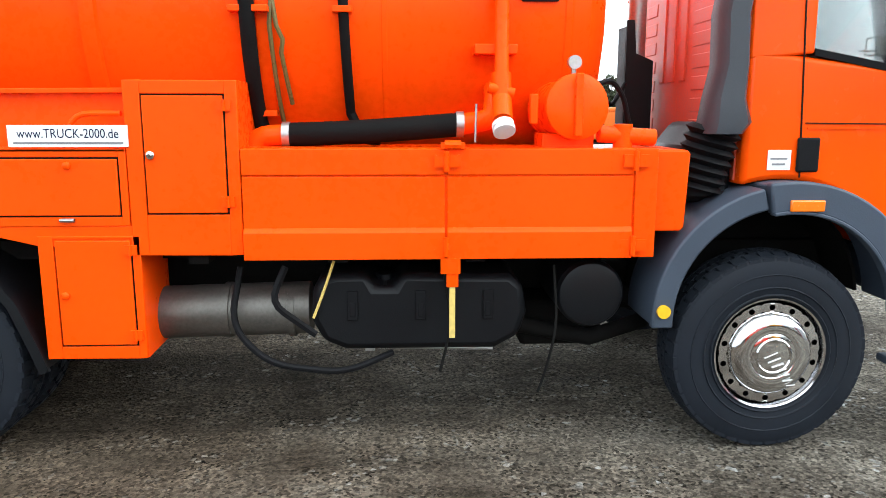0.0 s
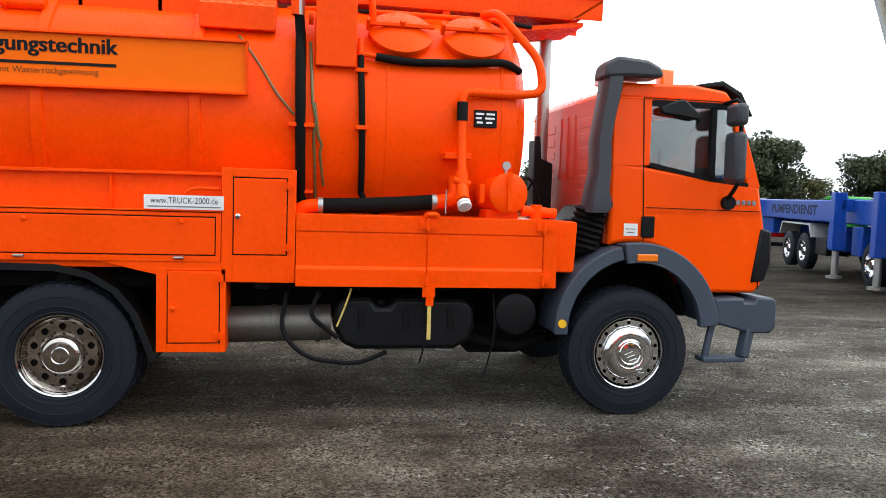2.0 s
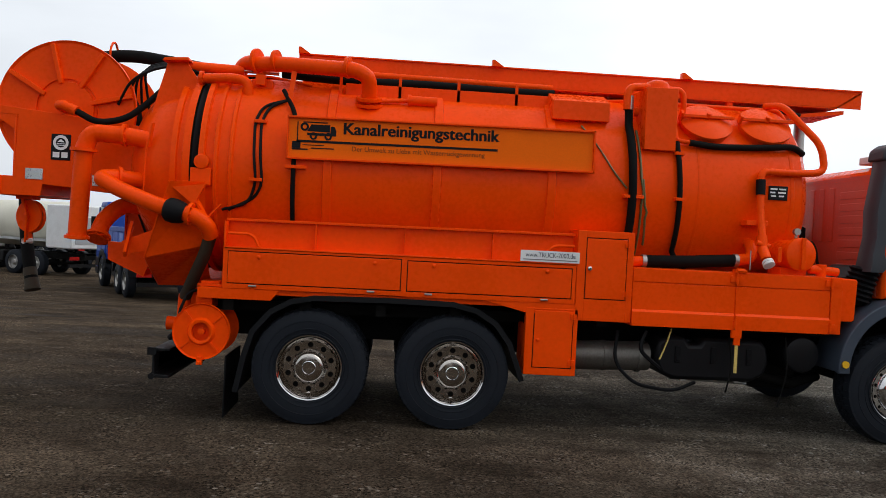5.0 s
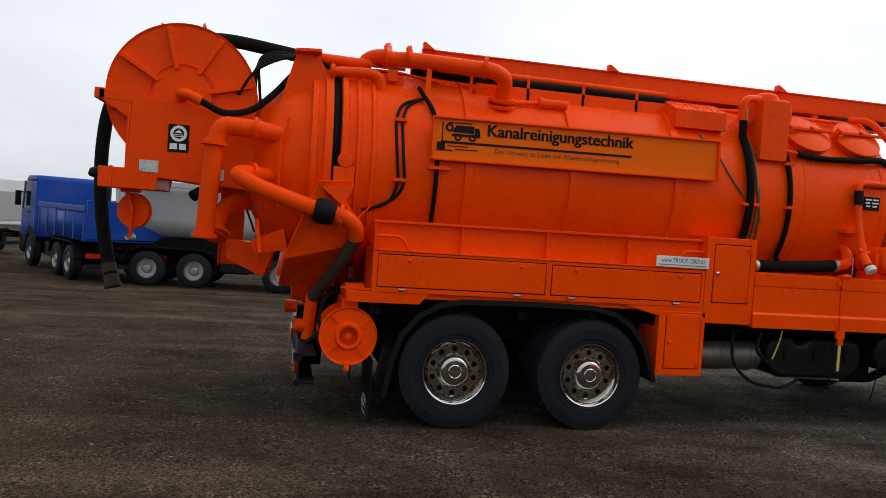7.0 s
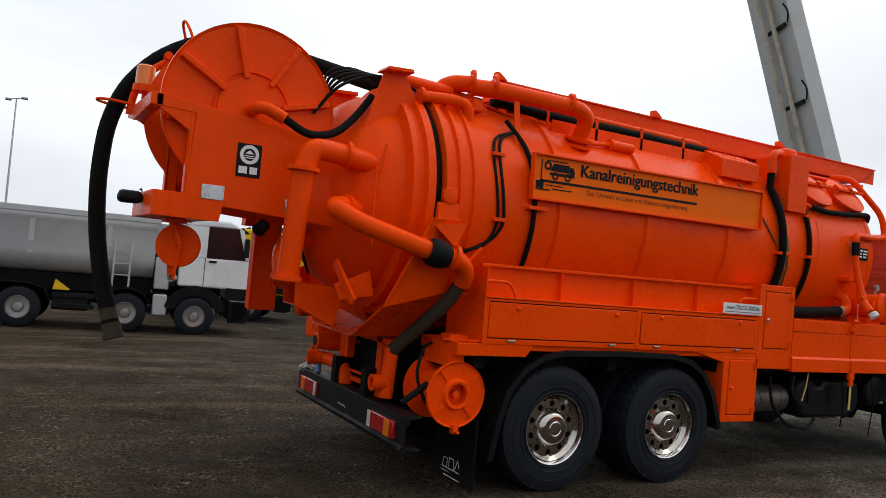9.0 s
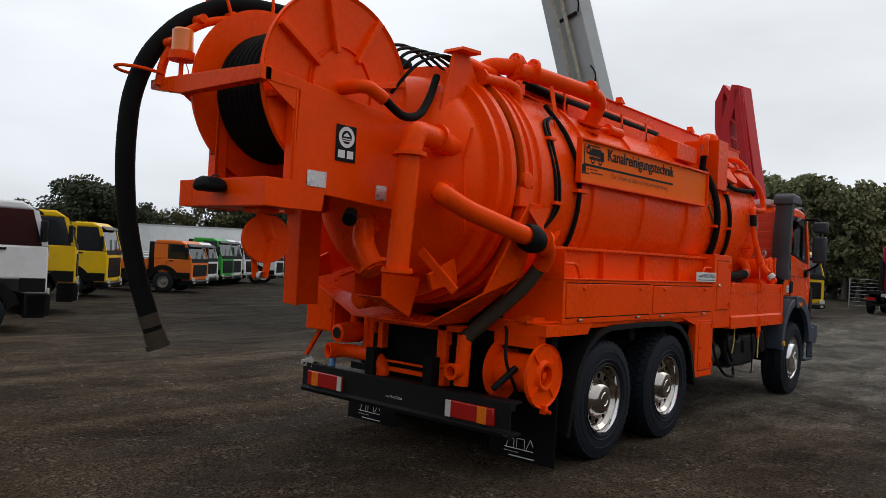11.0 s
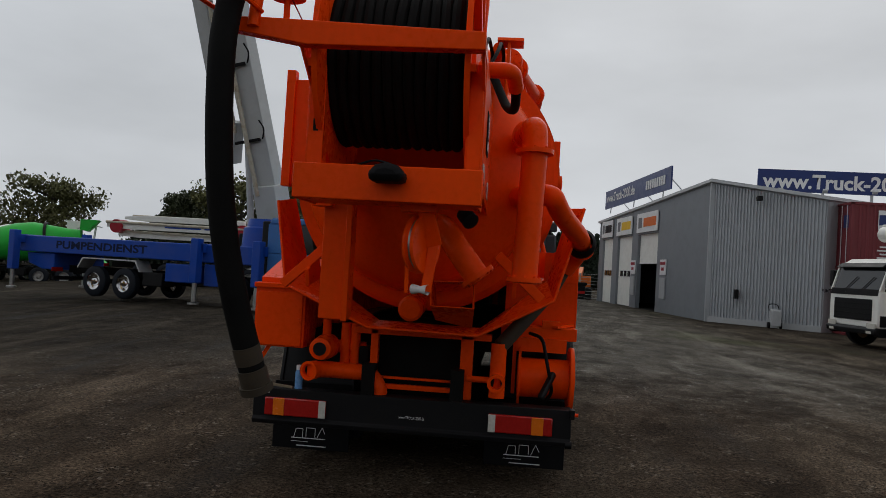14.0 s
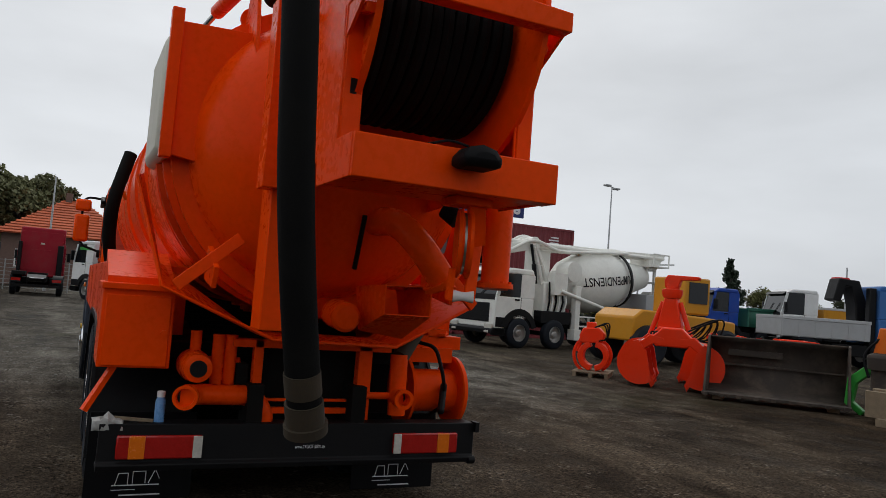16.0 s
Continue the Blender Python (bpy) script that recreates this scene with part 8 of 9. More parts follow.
for k in range(4):
    part("boom_pipe", Shape().tube([(-1.1 - 0.2 * k, 0.75 - 0.25 * k, 3.3 + 0.1 * k), (-2.4, 0.75 - 0.22 * k, 3.95 + 0.05 * k), (-3.6, 0.7 - 0.2 * k, 3.55 + 0.06 * k), (-7.5, 0.7 - 0.2 * k, 3.85 + 0.04 * k)], 0.06, 8, bend=6), P_CREAM, pm)
for k in range(3):
    part("boom_ram", Shape().tube([(-2.6 - 0.3 * k, 0.72, 2.5), (-2.3 - 0.1 * k, 0.72, 3.7)], 0.05, 8).tube([(-2.6 - 0.3 * k, 0.72, 2.3), (-2.48 - 0.2 * k, 0.72, 3.0)], 0.085, 8), P_CREAM if k else DARKPLASTIC, pm)
part("outrigger", Shape().box(-4.45, 1.0, 0.75, -4.2, 1.25, 2.35).box(-4.5, 0.95, 0.35, -4.15, 1.3, 0.75), P_CREAM, pm, bevel=0.02)
part("control_box", Shape().box(-3.75, 0.85, 1.95, -3.1, 1.22, 2.75).box(-3.7, 1.22, 2.05, -3.65, 1.235, 2.6), P_CREAM, pm, bevel=0.03)
part("under_gear", Shape().box(-4.1, 0.75, 0.9, -2.6, 1.15, 1.35), BLACK, pm, bevel=0.02)
part("drum_platform", Shape().box(-9.9, -0.9, 3.45, -8.9, 0.9, 3.5).box(-9.9, 0.85, 3.5, -9.86, 0.9, 4.0).box(-8.95, 0.85, 3.5, -8.9, 0.9, 4.0).box(-9.9, 0.85, 3.95, -8.9, 0.9, 4.0).box(-9.7, 0.3, 1.2, -9.6, 0.4, 3.5), P_CREAM, MX)
part("slew_pipe", Shape().tube([(-3.4, 1.25, 2.1), (-5.6, 1.3, 1.6), (-8.4, 1.3, 1.1)], 0.07, 10), P_CREAM, pm)
for k in range(6):
    part("pump_pipe", Shape().tube([(-3.0 - 0.15 * k, 1.0, 1.1), (-3.05 - 0.14 * k, 1.05 + 0.03 * k, 1.7), (-3.1 - 0.15 * k, 0.95, 2.4)], 0.035, 8), P_CREAM if k % 2 else RUBBER, pm)
part("side_ladder", Shape().box(-5.0, 1.1, 0.5, -4.4, 1.2, 0.55).box(-5.0, 1.1, 0.85, -4.4, 1.2, 0.9).box(-5.6, 1.1, 1.2, -4.3, 1.22, 1.25).box(-5.02, 1.12, 0.4, -4.98, 1.2, 1.25).box(-4.42, 1.12, 0.4, -4.38, 1.2, 1.25), P_CREAM, MX)

# lorries beyond the grabs
tipper("tipper_lorry", "blue lorry with a green tipper body", 21.6, -20.6, 92, P_BLUE, P_DARKGREEN, (-1.4, -3.6, -4.95), 6.3, False)
box_lorry("dropside_lorry", "white lorry with a low yellow body beyond the others", 20.8, -25.0, 67, P_WHITE, P_DULLYELLOW, 5.4, 2.5, top=3.35, closed=False, axles=(-1.4, -4.2))
bl = box_lorry("crane_lorry", "blue lorry with a dark folded crane", 11.0, -22.3, -113, P_LIGHTBLUE, P_GREY, 5.5, 1.85, top=3.25, closed=False, axles=(-1.35, -4.4))
part("crane_arm", profile_arm([(-2.1, 1.2), (-2.15, 2.5), (-2.4, 3.3), (-2.9, 3.35), (-3.1, 2.6)], (0.4, 0.45, 0.4, 0.4, 0.3), -0.4, 0.4), BLACK, bl, "dark folded crane", bevel=0.04)
part("crane_arm", profile_arm([(-2.1, 2.9), (-2.3, 3.5), (-2.8, 3.5)], (0.15, 0.2, 0.15), 0.4, 0.8), P_BOOMRED, bl, bevel=0.04)


# ---- buildings ----
CLAD = material("grey_cladding", (0.4, 0.42, 0.44), 0.45, metal=0.2, vary=0.08, scale=1.2, bump=0.03, dirt=0.25, dirt_color=(0.25, 0.25, 0.24))
CLAD_SHADED = material("shaded_grey_cladding", (0.2, 0.215, 0.235), 0.5, vary=0.08, scale=1.2, bump=0.03, dirt=0.2)
# darker copy of the cladding, with the door wall's shade in its colour
CONT = material("container_red", (0.19, 0.022, 0.03), 0.55, vary=0.12, scale=1.5, bump=0.04, dirt=0.35, dirt_color=(0.1, 0.03, 0.025))
SIGN_BLUE = material("sign_blue", (0.012, 0.03, 0.15), 0.4, vary=0.04)
TILE = material("orange_roof_tile", (0.48, 0.1, 0.035), 0.75, vary=0.2, scale=5, bump=0.2, per_object=0.12)
BRICKWALL = material("dark_brick_wall", (0.16, 0.1, 0.08), 0.85, vary=0.25, scale=8, bump=0.2)
FENCE = material("fence_wire", (0.35, 0.36, 0.36), 0.5, metal=0.7, vary=0.1)

hall = empty("workshop_hall", "grey corrugated metal workshop hall with roller doors", "building", pose(0, 0, 0))
HC, HR, HL = Vector((24.1, -4.49, 0)), Vector((20.9, -8.2, 0)), Vector((44.0, -1.8, 0))
TOPC, TOPR, TOPL = 6.2, 5.3, 5.5


def wall_panel(a, b, za, zb, inward, t=0.2):
    n = Vector((inward[0], inward[1], 0)).normalized() * t
    v = [a, b, b + Vector((0, 0, zb)), a + Vector((0, 0, za))]
    v = [Vector(p) for p in v] + [Vector(p) + n for p in v]
    return Shape().add(v, [(0, 1, 2, 3), (7, 6, 5, 4), (0, 4, 5, 1), (1, 5, 6, 2), (2, 6, 7, 3), (3, 7, 4, 0)])


inw = (0.3, -1.0)
wr = part("wall", wall_panel(HC, HR, TOPC, TOPR, (0.5, -0.86)), CLAD, hall, "light grey corrugated gable wall")
d = (HR - HC)
out = Vector((-0.5, 0.86, 0)).normalized()
for i in range(35):
    k = (i + 0.5) / 35
    p = HC + d * k + out * 0.02
    part("cladding_rib", Shape().bar(p + Vector((0, 0, 0.25)), p + Vector((0, 0, TOPC + (TOPR - TOPC) * k - 0.05)), 0.07, 0.05, up=out), CLAD, wr)
# door wall with three openings
d2 = HL - HC
L2 = d2.length
d2n = d2.normalized()
in2 = Vector((d2n.y, -d2n.x, 0))
doors = [(0.36, 0.54), (0.60, 0.76), (0.82, 0.95)]
edges = [0.0] + [e for dd in doors for e in dd] + [1.0]
H2 = lambda k: TOPC + (TOPL - TOPC) * k
s = Shape()
for i in range(0, len(edges) - 1):
    a, b = edges[i], edges[i + 1]
    z0 = 4.3 if i % 2 else 0.0
    for q in (0,):
        va = [HC + d2 * a + Vector((0, 0, z0)), HC + d2 * b + Vector((0, 0, z0)), HC + d2 * b + Vector((0, 0, H2(b))), HC + d2 * a + Vector((0, 0, H2(a)))]
        v = va + [p + in2 * 0.25 for p in va]
        s.add(v, [(0, 1, 2, 3), (7, 6, 5, 4), (0, 4, 5, 1), (1, 5, 6, 2), (2, 6, 7, 3), (3, 7, 4, 0)])
wl2 = part("wall", s, CLAD_SHADED, hall, "grey front wall with door openings, its shade put into the colour")
for i, (a, b) in enumerate(doors):
    lo = 2.6 if i == 0 else 0.0
    v = [HC + d2 * a + in2 * 0.15 + Vector((0, 0, lo)), HC + d2 * b + in2 * 0.15 + Vector((0, 0, lo)), HC + d2 * b + in2 * 0.15 + Vector((0, 0, 4.3)), HC + d2 * a + in2 * 0.15 + Vector((0, 0, 4.3))]
    dr = part("roller_door", Shape().add(v + [p + in2 * 0.05 for p in v], [(0, 1, 2, 3), (7, 6, 5, 4), (0, 4, 5, 1), (2, 6, 7, 3)]), P_CREAM, hall, "pale roller door, half raised" if i == 0 else "pale closed roller door")
    if i:
        for k in range(3):
            c = HC + d2 * (a + (b - a) * (0.25 + 0.25 * k)) + in2 * 0.12 + Vector((0, 0, 2.0))
            part("door_window", Shape().bar(c - d2n * 0.22, c + d2n * 0.22, 0.05, 0.35), DARKGLASS, dr)
    c = HC + d2 * ((a + b) / 2) - in2 * 0.08 + Vector((0, 0, 4.95))
    bd = part("sign_panel", Shape().bar(c - d2n * (b - a) * L2 * 0.52, c + d2n * (b - a) * L2 * 0.52, 0.06, 1.1), P_WHITE, hall, "white trade sign over the door")
    col = (P_ORANGE, P_YELLOW, LETTER_BLACK)[i]
    part("sign_mark", Shape().bar(c - in2 * 0.04 - d2n * (b - a) * L2 * 0.45, c - in2 * 0.04 + d2n * 0.15 * (b - a) * L2, 0.02, 0.5), col, bd)
    part("sign_mark", Shape().bar(c - in2 * 0.04 + d2n * (b - a) * L2 * 0.25, c - in2 * 0.04 + d2n * 0.42 * (b - a) * L2, 0.02, 0.6), LETTER_GREY, bd)
for k in (0.3, 0.57):
    c = HC + d2 * k - in2 * 0.05
    nb = part("notice_board", Shape().bar(c - d2n * 0.45 + Vector((0, 0, 2.4)), c + d2n * 0.45 + Vector((0, 0, 2.4)), 0.05, 0.8), P_WHITE, hall, "white notice with red printing")
    part("notice_print", Shape().bar(c - in2 * 0.03 - d2n * 0.38 + Vector((0, 0, 2.6)), c - in2 * 0.03 + d2n * 0.38 + Vector((0, 0, 2.6)), 0.02, 0.16).bar(c - in2 * 0.03 - d2n * 0.2 + Vector((0, 0, 2.3)), c - in2 * 0.03 + d2n * 0.2 + Vector((0, 0, 2.3)), 0.02, 0.16), P_RED, nb)
    part("notice_board", Shape().bar(c - d2n * 0.4 + Vector((0, 0, 1.3)), c + d2n * 0.4 + Vector((0, 0, 1.3)), 0.06, 1.1), P_GREY, hall)
bkR, bkL = Vector((28, -18, 0)), Vector((48, -16, 0))
part("wall", wall_panel(HR, bkR, TOPR, 5.4, (1, 0.6)), CLAD, hall)
part("wall", wall_panel(bkR, bkL, 5.4, 5.4, (0, 1)), CLAD, hall)
part("wall", wall_panel(bkL, HL, 5.4, TOPL, (-1, 0)), CLAD_SHADED, hall)
part("floor", Shape().add([HC + Vector((0, 0, 0.02)), HR + Vector((0, 0, 0.02)), bkR + Vector((0, 0, 0.02)), bkL + Vector((0, 0, 0.02)), HL + Vector((0, 0, 0.02))], [(0, 1, 2, 3, 4)]), UNDER, hall)
zz = lambda p, z: Vector((p.x, p.y, z))
rp = [zz(HC, TOPC), zz(HR, TOPR), zz(bkR, 5.4), zz(bkL, 5.4), zz(HL, TOPL)]
cen = sum(rp, Vector()) / 5
rp = [p + (p - cen).normalized() * 0.25 for p in rp]
part("roof", Shape().add(rp + [p + Vector((0, 0, 0.14)) for p in rp], [(0, 1, 2, 3, 4), (9, 8, 7, 6, 5)] + [(i, (i + 1) % 5, 5 + (i + 1) % 5, 5 + i) for i in range(5)]), ZINC, hall, "pale metal roof edge")
part("corner_strip", Shape().bar(HC - Vector((0.02, 0, 0)), HC - Vector((0.02, 0, 0)) + Vector((0, 0, TOPC)), 0.18, 0.18), CLAD, hall)
part("plinth", Shape().bar(HC + Vector((0, 0, 0.12)) + out * 0.03, HR + Vector((0, 0, 0.12)) + out * 0.03, 0.1, 0.25), P_GREY, hall)
part("wall_lamp", Shape().box(22.2, -6.1, 5.3, 22.5, -5.9, 5.5), BLACK, hall, bevel=0.02)
part("water_tap", Shape().box(22.95, -5.5, 1.1, 23.15, -5.35, 1.5), BLACK, hall)
# sign on the door wall's roof edge
a, b = HC + d2 * 0.26 - in2 * 0.1, HC + d2 * 0.92 - in2 * 0.1
rs = part("roof_sign", Shape().bar(a + Vector((0, 0, 7.05)), b + Vector((0, 0, 6.95)), 0.08, 1.2), SIGN_BLUE, hall, "long blue sign along the roof edge")
ang = math.atan2(-d2n.y, -d2n.x)
mrot = Matrix.Rotation(ang, 4, "Z") @ FACE_Y
letters("lettering", "www.Truck-2000.de", LETTER_WHITE, rs, Matrix.Translation(b - d2n * 0.3 - in2 * 0.06 + Vector((0, 0, 6.75))) @ mrot, 0.6, 6.6, bold=0.02)
s = Shape()
for k in range(9):
    c = a + d2n * (1.0 + 0.38 * k) + Vector((0, 0, 7.03)) - in2 * 0.06
    s.bar(c - d2n * 0.13, c + d2n * 0.13, 0.02, 0.5)
part("sign_bars", s, LETTER_WHITE, rs)
for k in (0.1, 0.5, 0.9):
    c = a + (b - a) * k
    part("sign_stay", Shape().bar(c + Vector((0, 0, 6.0)), c + Vector((0, 0, 7.4)) + in2 * 0.1, 0.06, 0.06).bar(c + Vector((0, 0, 7.5)) + in2 * 0.1, c + in2 * 1.5 + Vector((0, 0, 6.1)), 0.05, 0.05), ZINC, rs)
# the big sign behind
sa, sb = Vector((24.6, -6.55, 0)), Vector((23.3, -13.95, 0))
sd = (sb - sa).normalized()
sn_ = Vector((sd.y, -sd.x, 0))
bs = empty("roof_sign", "long dark blue sign with white web address", "sign", pose(0, 0, 0))
pn = part("panel", Shape().bar(sa + Vector((0, 0, 6.5)), sb + Vector((0, 0, 6.36)), 0.12, 0.98), SIGN_BLUE, bs, "dark blue sign panel")
face = sn_ if sn_.x < 0 else -sn_
ang = math.atan2(sd.y, sd.x)
letters("lettering", "www.Truck-2000.de", LETTER_WHITE, bs, Matrix.Translation(sa + sd * 0.2 + face * 0.075 + Vector((0, 0, 6.15))) @ Matrix.Rotation(ang, 4, "Z") @ Matrix.Rotation(radians(1.0), 4, "Y") @ FACE_Y, 0.66, 7.1, bold=0.03)
for k in (0.12, 0.36, 0.62, 0.86):
    c = sa + (sb - sa) * k
    part("post", Shape().bar(c + Vector((0, 0, 5.0)), c + Vector((0, 0, 6.1)), 0.1, 0.1), ZINC, bs)
    part("sign_lamp", Shape().bar(c + face * 0.1 + Vector((0, 0, 6.0)), c + face * 0.5 + Vector((0, 0, 5.95)), 0.04, 0.04).bar(c + face * 0.45 + Vector((0, 0, 5.95)), c + face * 0.6 + Vector((0, 0, 6.05)), 0.2, 0.08), ZINC, bs)


def container(name, label, x, y, z):
    """A corrugated shipping container, long side along y, doors towards +y."""
    c = empty(name, label, "container", pose(x, y, z), "stacked containers")
    w, l, h = 2.44, 6.06, 2.59
    part("core", Shape().box(0.05, -l + 0.05, 0.08, w - 0.05, -0.06, h - 0.04), CONT, c)
    for px in (0, w - 0.12):
        for py in (-l, -0.12):
            part("corner_post", Shape().box(px, py, 0, px + 0.12, py + 0.12, h), CONT, c, bevel=0.01)
    for pz in (0, h - 0.1):
        for px in (0, w - 0.08):
            part("side_rail", Shape().box(px, -l, pz, px + 0.08, 0, pz + 0.1), CONT, c, bevel=0.01)
        part("end_rail", Shape().box(0, -0.08, pz, w, 0, pz + 0.1), CONT, c, bevel=0.01)
    for k in range(21):
        y0 = -l + 0.2 + k * 0.272
        part("corrugation", Shape().prism([(0.05, y0), (0.015, y0 + 0.035), (0.015, y0 + 0.11), (0.05, y0 + 0.145)], "z", 0.1, h - 0.1), CONT, c, bevel=0.0)
    for k in range(2):
        part("door_leaf", Shape().box(0.1 + 1.13 * k, -0.06, 0.12, 1.2 + 1.13 * k, -0.03, h - 0.12), CONT, c, bevel=0.01)
        for q in (0.3, 0.8):
            part("lock_bar", Shape().tube([(0.1 + 1.13 * k + q, -0.01, 0.1), (0.1 + 1.13 * k + q, -0.01, h - 0.1)], 0.02, 8), ZINC, c)
    return c


for z in (0.0, 2.6):
    c = container("shipping_container", "dark red shipping container with a blue emblem" if z else "dark red shipping container under another one", 20.0, -8.75, z)
    if z:
        lg = part("emblem", Shape().box(0.0, -1.75, 1.55, 0.012, -1.0, 2.3), LETTER_WHITE, c, "blue and white wave emblem")
        part("emblem_field", Shape().box(-0.006, -1.72, 1.72, 0.0, -1.03, 2.12), SIGN_BLUE, lg)
        for q in range(4):
            part("printed_row", Shape().box(0.0, -5.2, 2.1 - q * 0.13, 0.012, -4.75 + 0.1 * (q % 2), 2.16 - q * 0.13), LETTER_WHITE, c)
            part("printed_row", Shape().box(0.0, -1.6, 0.85 - q * 0.14, 0.012, -1.1 + 0.1 * (q % 2), 0.91 - q * 0.14), LETTER_WHITE, c)
    part("door_print", Shape().box(0.3, -0.028, 1.6, 0.75, -0.024, 2.1), SIGN_BLUE, c)

# pressure washer by the hall
pw = empty("pressure_washer", "small grey pressure washer on wheels", "machine", pose(21.6, -6.6, 0))
part("body", Shape().prism([(-0.25, 0.1), (-0.2, 0.75), (0.1, 0.8), (0.25, 0.15)], "y", -0.2, 0.2), P_GREY, pw, bevel=0.04)
part("handle", Shape().tube([(0.1, -0.2, 0.7), (0.3, -0.2, 1.0), (0.3, 0.2, 1.0), (0.1, 0.2, 0.7)], 0.02, 8, bend=3), BLACK, pw)
for sg in (-1, 1):
    part("wheel", Shape().disc((0, sg * 0.24, 0.13), (0, 1, 0), 0.13, 0.06, 20), RUBBER, pw)

# house with tiled roof
hs = empty("house", "brick house with an orange tiled roof", "house", place(61.7, 11.4))
part("wall", Shape().box(-4, -4.6, 0, 4, 4.6, 4.1), BRICKWALL, hs, "dark brick walls", bevel=0.02)
ridge = [Vector((0, -0.9, 7.2)), Vector((0, 0.9, 7.2))]
ev = [Vector((-4.6, -5.2, 4.0)), Vector((-4.6, 5.2, 4.0)), Vector((4.6, 5.2, 4.0)), Vector((4.6, -5.2, 4.0))]
rf_ = part("roof", Shape().add(ev + ridge, [(0, 1, 5, 4), (1, 2, 5), (2, 3, 4, 5), (3, 0, 4), (0, 3, 2, 1)]), TILE, hs, "orange tiled hipped roof", smooth=False)
for k in range(14):
    q = (k + 0.5) / 14
    a = ev[0].lerp(ridge[0], q) + Vector((-0.04, 0, 0.04))
    b = ev[1].lerp(ridge[1], q) + Vector((-0.04, 0, 0.04))
    part("tile_course", Shape().bar(a, b, 0.3, 0.05, up=(-0.5, 0, 0.85)), TILE, rf_)
part("ridge_cap", Shape().bar(ridge[0], ridge[1], 0.3, 0.15), TILE, rf_)
part("chimney", Shape().box(-0.25, 0.2, 6.6, 0.25, 0.7, 7.9), BRICKWALL, hs, bevel=0.02)
for y in (-2.6, 1.0, 3.0):
    w_ = part("window", Shape().box(-4.06, y - 0.55, 1.4, -4.0, y + 0.55, 2.8), LETTER_WHITE, hs, "white framed window")
    for e in (-0.24, 0.24):
        part("pane", Shape().box(-4.08, y + e - 0.21, 1.5, -4.05, y + e + 0.21, 2.7), DARKGLASS, w_)
fn = empty("fence", "galvanised mesh fence in front of the house", "fence", place(44, 8))
for k in range(9):
    part("post", Shape().tube([(0, -7 + 1.8 * k, 0), (0, -7 + 1.8 * k, 1.9)], 0.04, 8), FENCE, fn)
for k in range(8):
    part("rail", Shape().tube([(0, -7, 0.15 + 0.24 * k), (0, 7.4, 0.15 + 0.24 * k)], 0.015, 6), FENCE, fn)
bn = part("banner", Shape().box(-0.05, -4.0, 1.5, -0.03, 1.5, 2.2), SIGN_BLUE, fn, "dark blue banner on the fence")
part("banner_print", Shape().box(-0.06, -3.6, 1.75, -0.052, 1.1, 1.98), LETTER_WHITE, bn)
# site cabin and yellow digger beyond
cb = empty("site_cabin", "white site cabin with windows", "cabin", place(50.6, 5.2))
part("body", Shape().box(0, -1.8, 0.0, 2.4, 1.8, 2.9), P_WHITE, cb, bevel=0.04)
for y in (-1.2, 0.0, 1.2):
    part("window", Shape().box(-0.02, y - 0.48, 1.3, 0.02, y + 0.5, 2.4), DARKGLASS, cb)
dg_ = empty("excavator", "orange and yellow tracked excavator", "excavator", place(46.7, 3.1))
part("track", Shape().box(-1.5, -1.2, 0, 1.5, -0.7, 0.8).box(-1.5, 0.7, 0, 1.5, 1.2, 0.8), BLACK, dg_, bevel=0.1)
part("engine_deck", Shape().box(-1.4, -1.1, 0.9, 1.2, 1.1, 1.7), P_ORANGE, dg_, bevel=0.05)
part("cab", Shape().box(0.0, 0.2, 1.7, 1.1, 1.1, 2.8), P_DULLYELLOW, dg_, bevel=0.05)
part("boom", Shape().bar((1.2, -0.3, 1.6), (3.0, -0.5, 2.2), 0.3, 0.4), P_ORANGE, dg_)

# lamp posts
def lamp_post(x, y, h, double=True):
    p = empty("street_lamp", "tall galvanised floodlight post", "lamp post", (stand if x < 6 else place)(x, y, 0), "floodlight posts")
    part("pole", Shape().tube([(0, 0, 0), (0, 0, h)], [0.1, 0.045], 10), ZINC, p)
    if double:
        part("crossarm", Shape().tube([(0.5, -0.75, h), (-0.5, 0.75, h)], 0.04, 8), ZINC, p)
        for k in (-1, 1):
            part("lamp_head", Shape().box(-0.5 * k - 0.2, 0.75 * k - 0.25, h - 0.08, -0.5 * k + 0.2, 0.75 * k + 0.25, h + 0.05), P_GREY, p, bevel=0.03)
    return p


lamp_post(39.3, -27.2, 11.0)
lamp_post(-8.5, 60.0, 12.0)
lamp_post(26.2, -36.8, 5.5, False)
lamp_post(46, 11.5, 7.5, False)

# ---- grabs and buckets on the yard ----
def pallet(x, y, rot):
    p = empty("pallet", "dark worn wooden pallet", "pallet", pose(x, y, 0, 0, 0, rot), "pallets")
    for k in range(3):
        part("runner", Shape().box(-0.6, -0.4 + 0.36 * k, 0.0, 0.6, -0.32 + 0.36 * k, 0.1), WOOD, p)
    for k in range(6):
        part("plank", Shape().box(-0.6 + 0.21 * k, -0.42, 0.1, -0.45 + 0.21 * k, 0.42, 0.125), WOOD, p)
    return p


pallet(4.75, -4.75, 136)


def jaw(r, w, a0, a1, t, c=(0, 0)):
    """A curved bucket shell about the y axis."""
    n = 12
    pts = [(c[0] + r * math.cos(radians(a0 + (a1 - a0) * i / n)), c[1] + r * math.sin(radians(a0 + (a1 - a0) * i / n))) for i in range(n + 1)]
    return band(pts, -w / 2, w / 2, t)


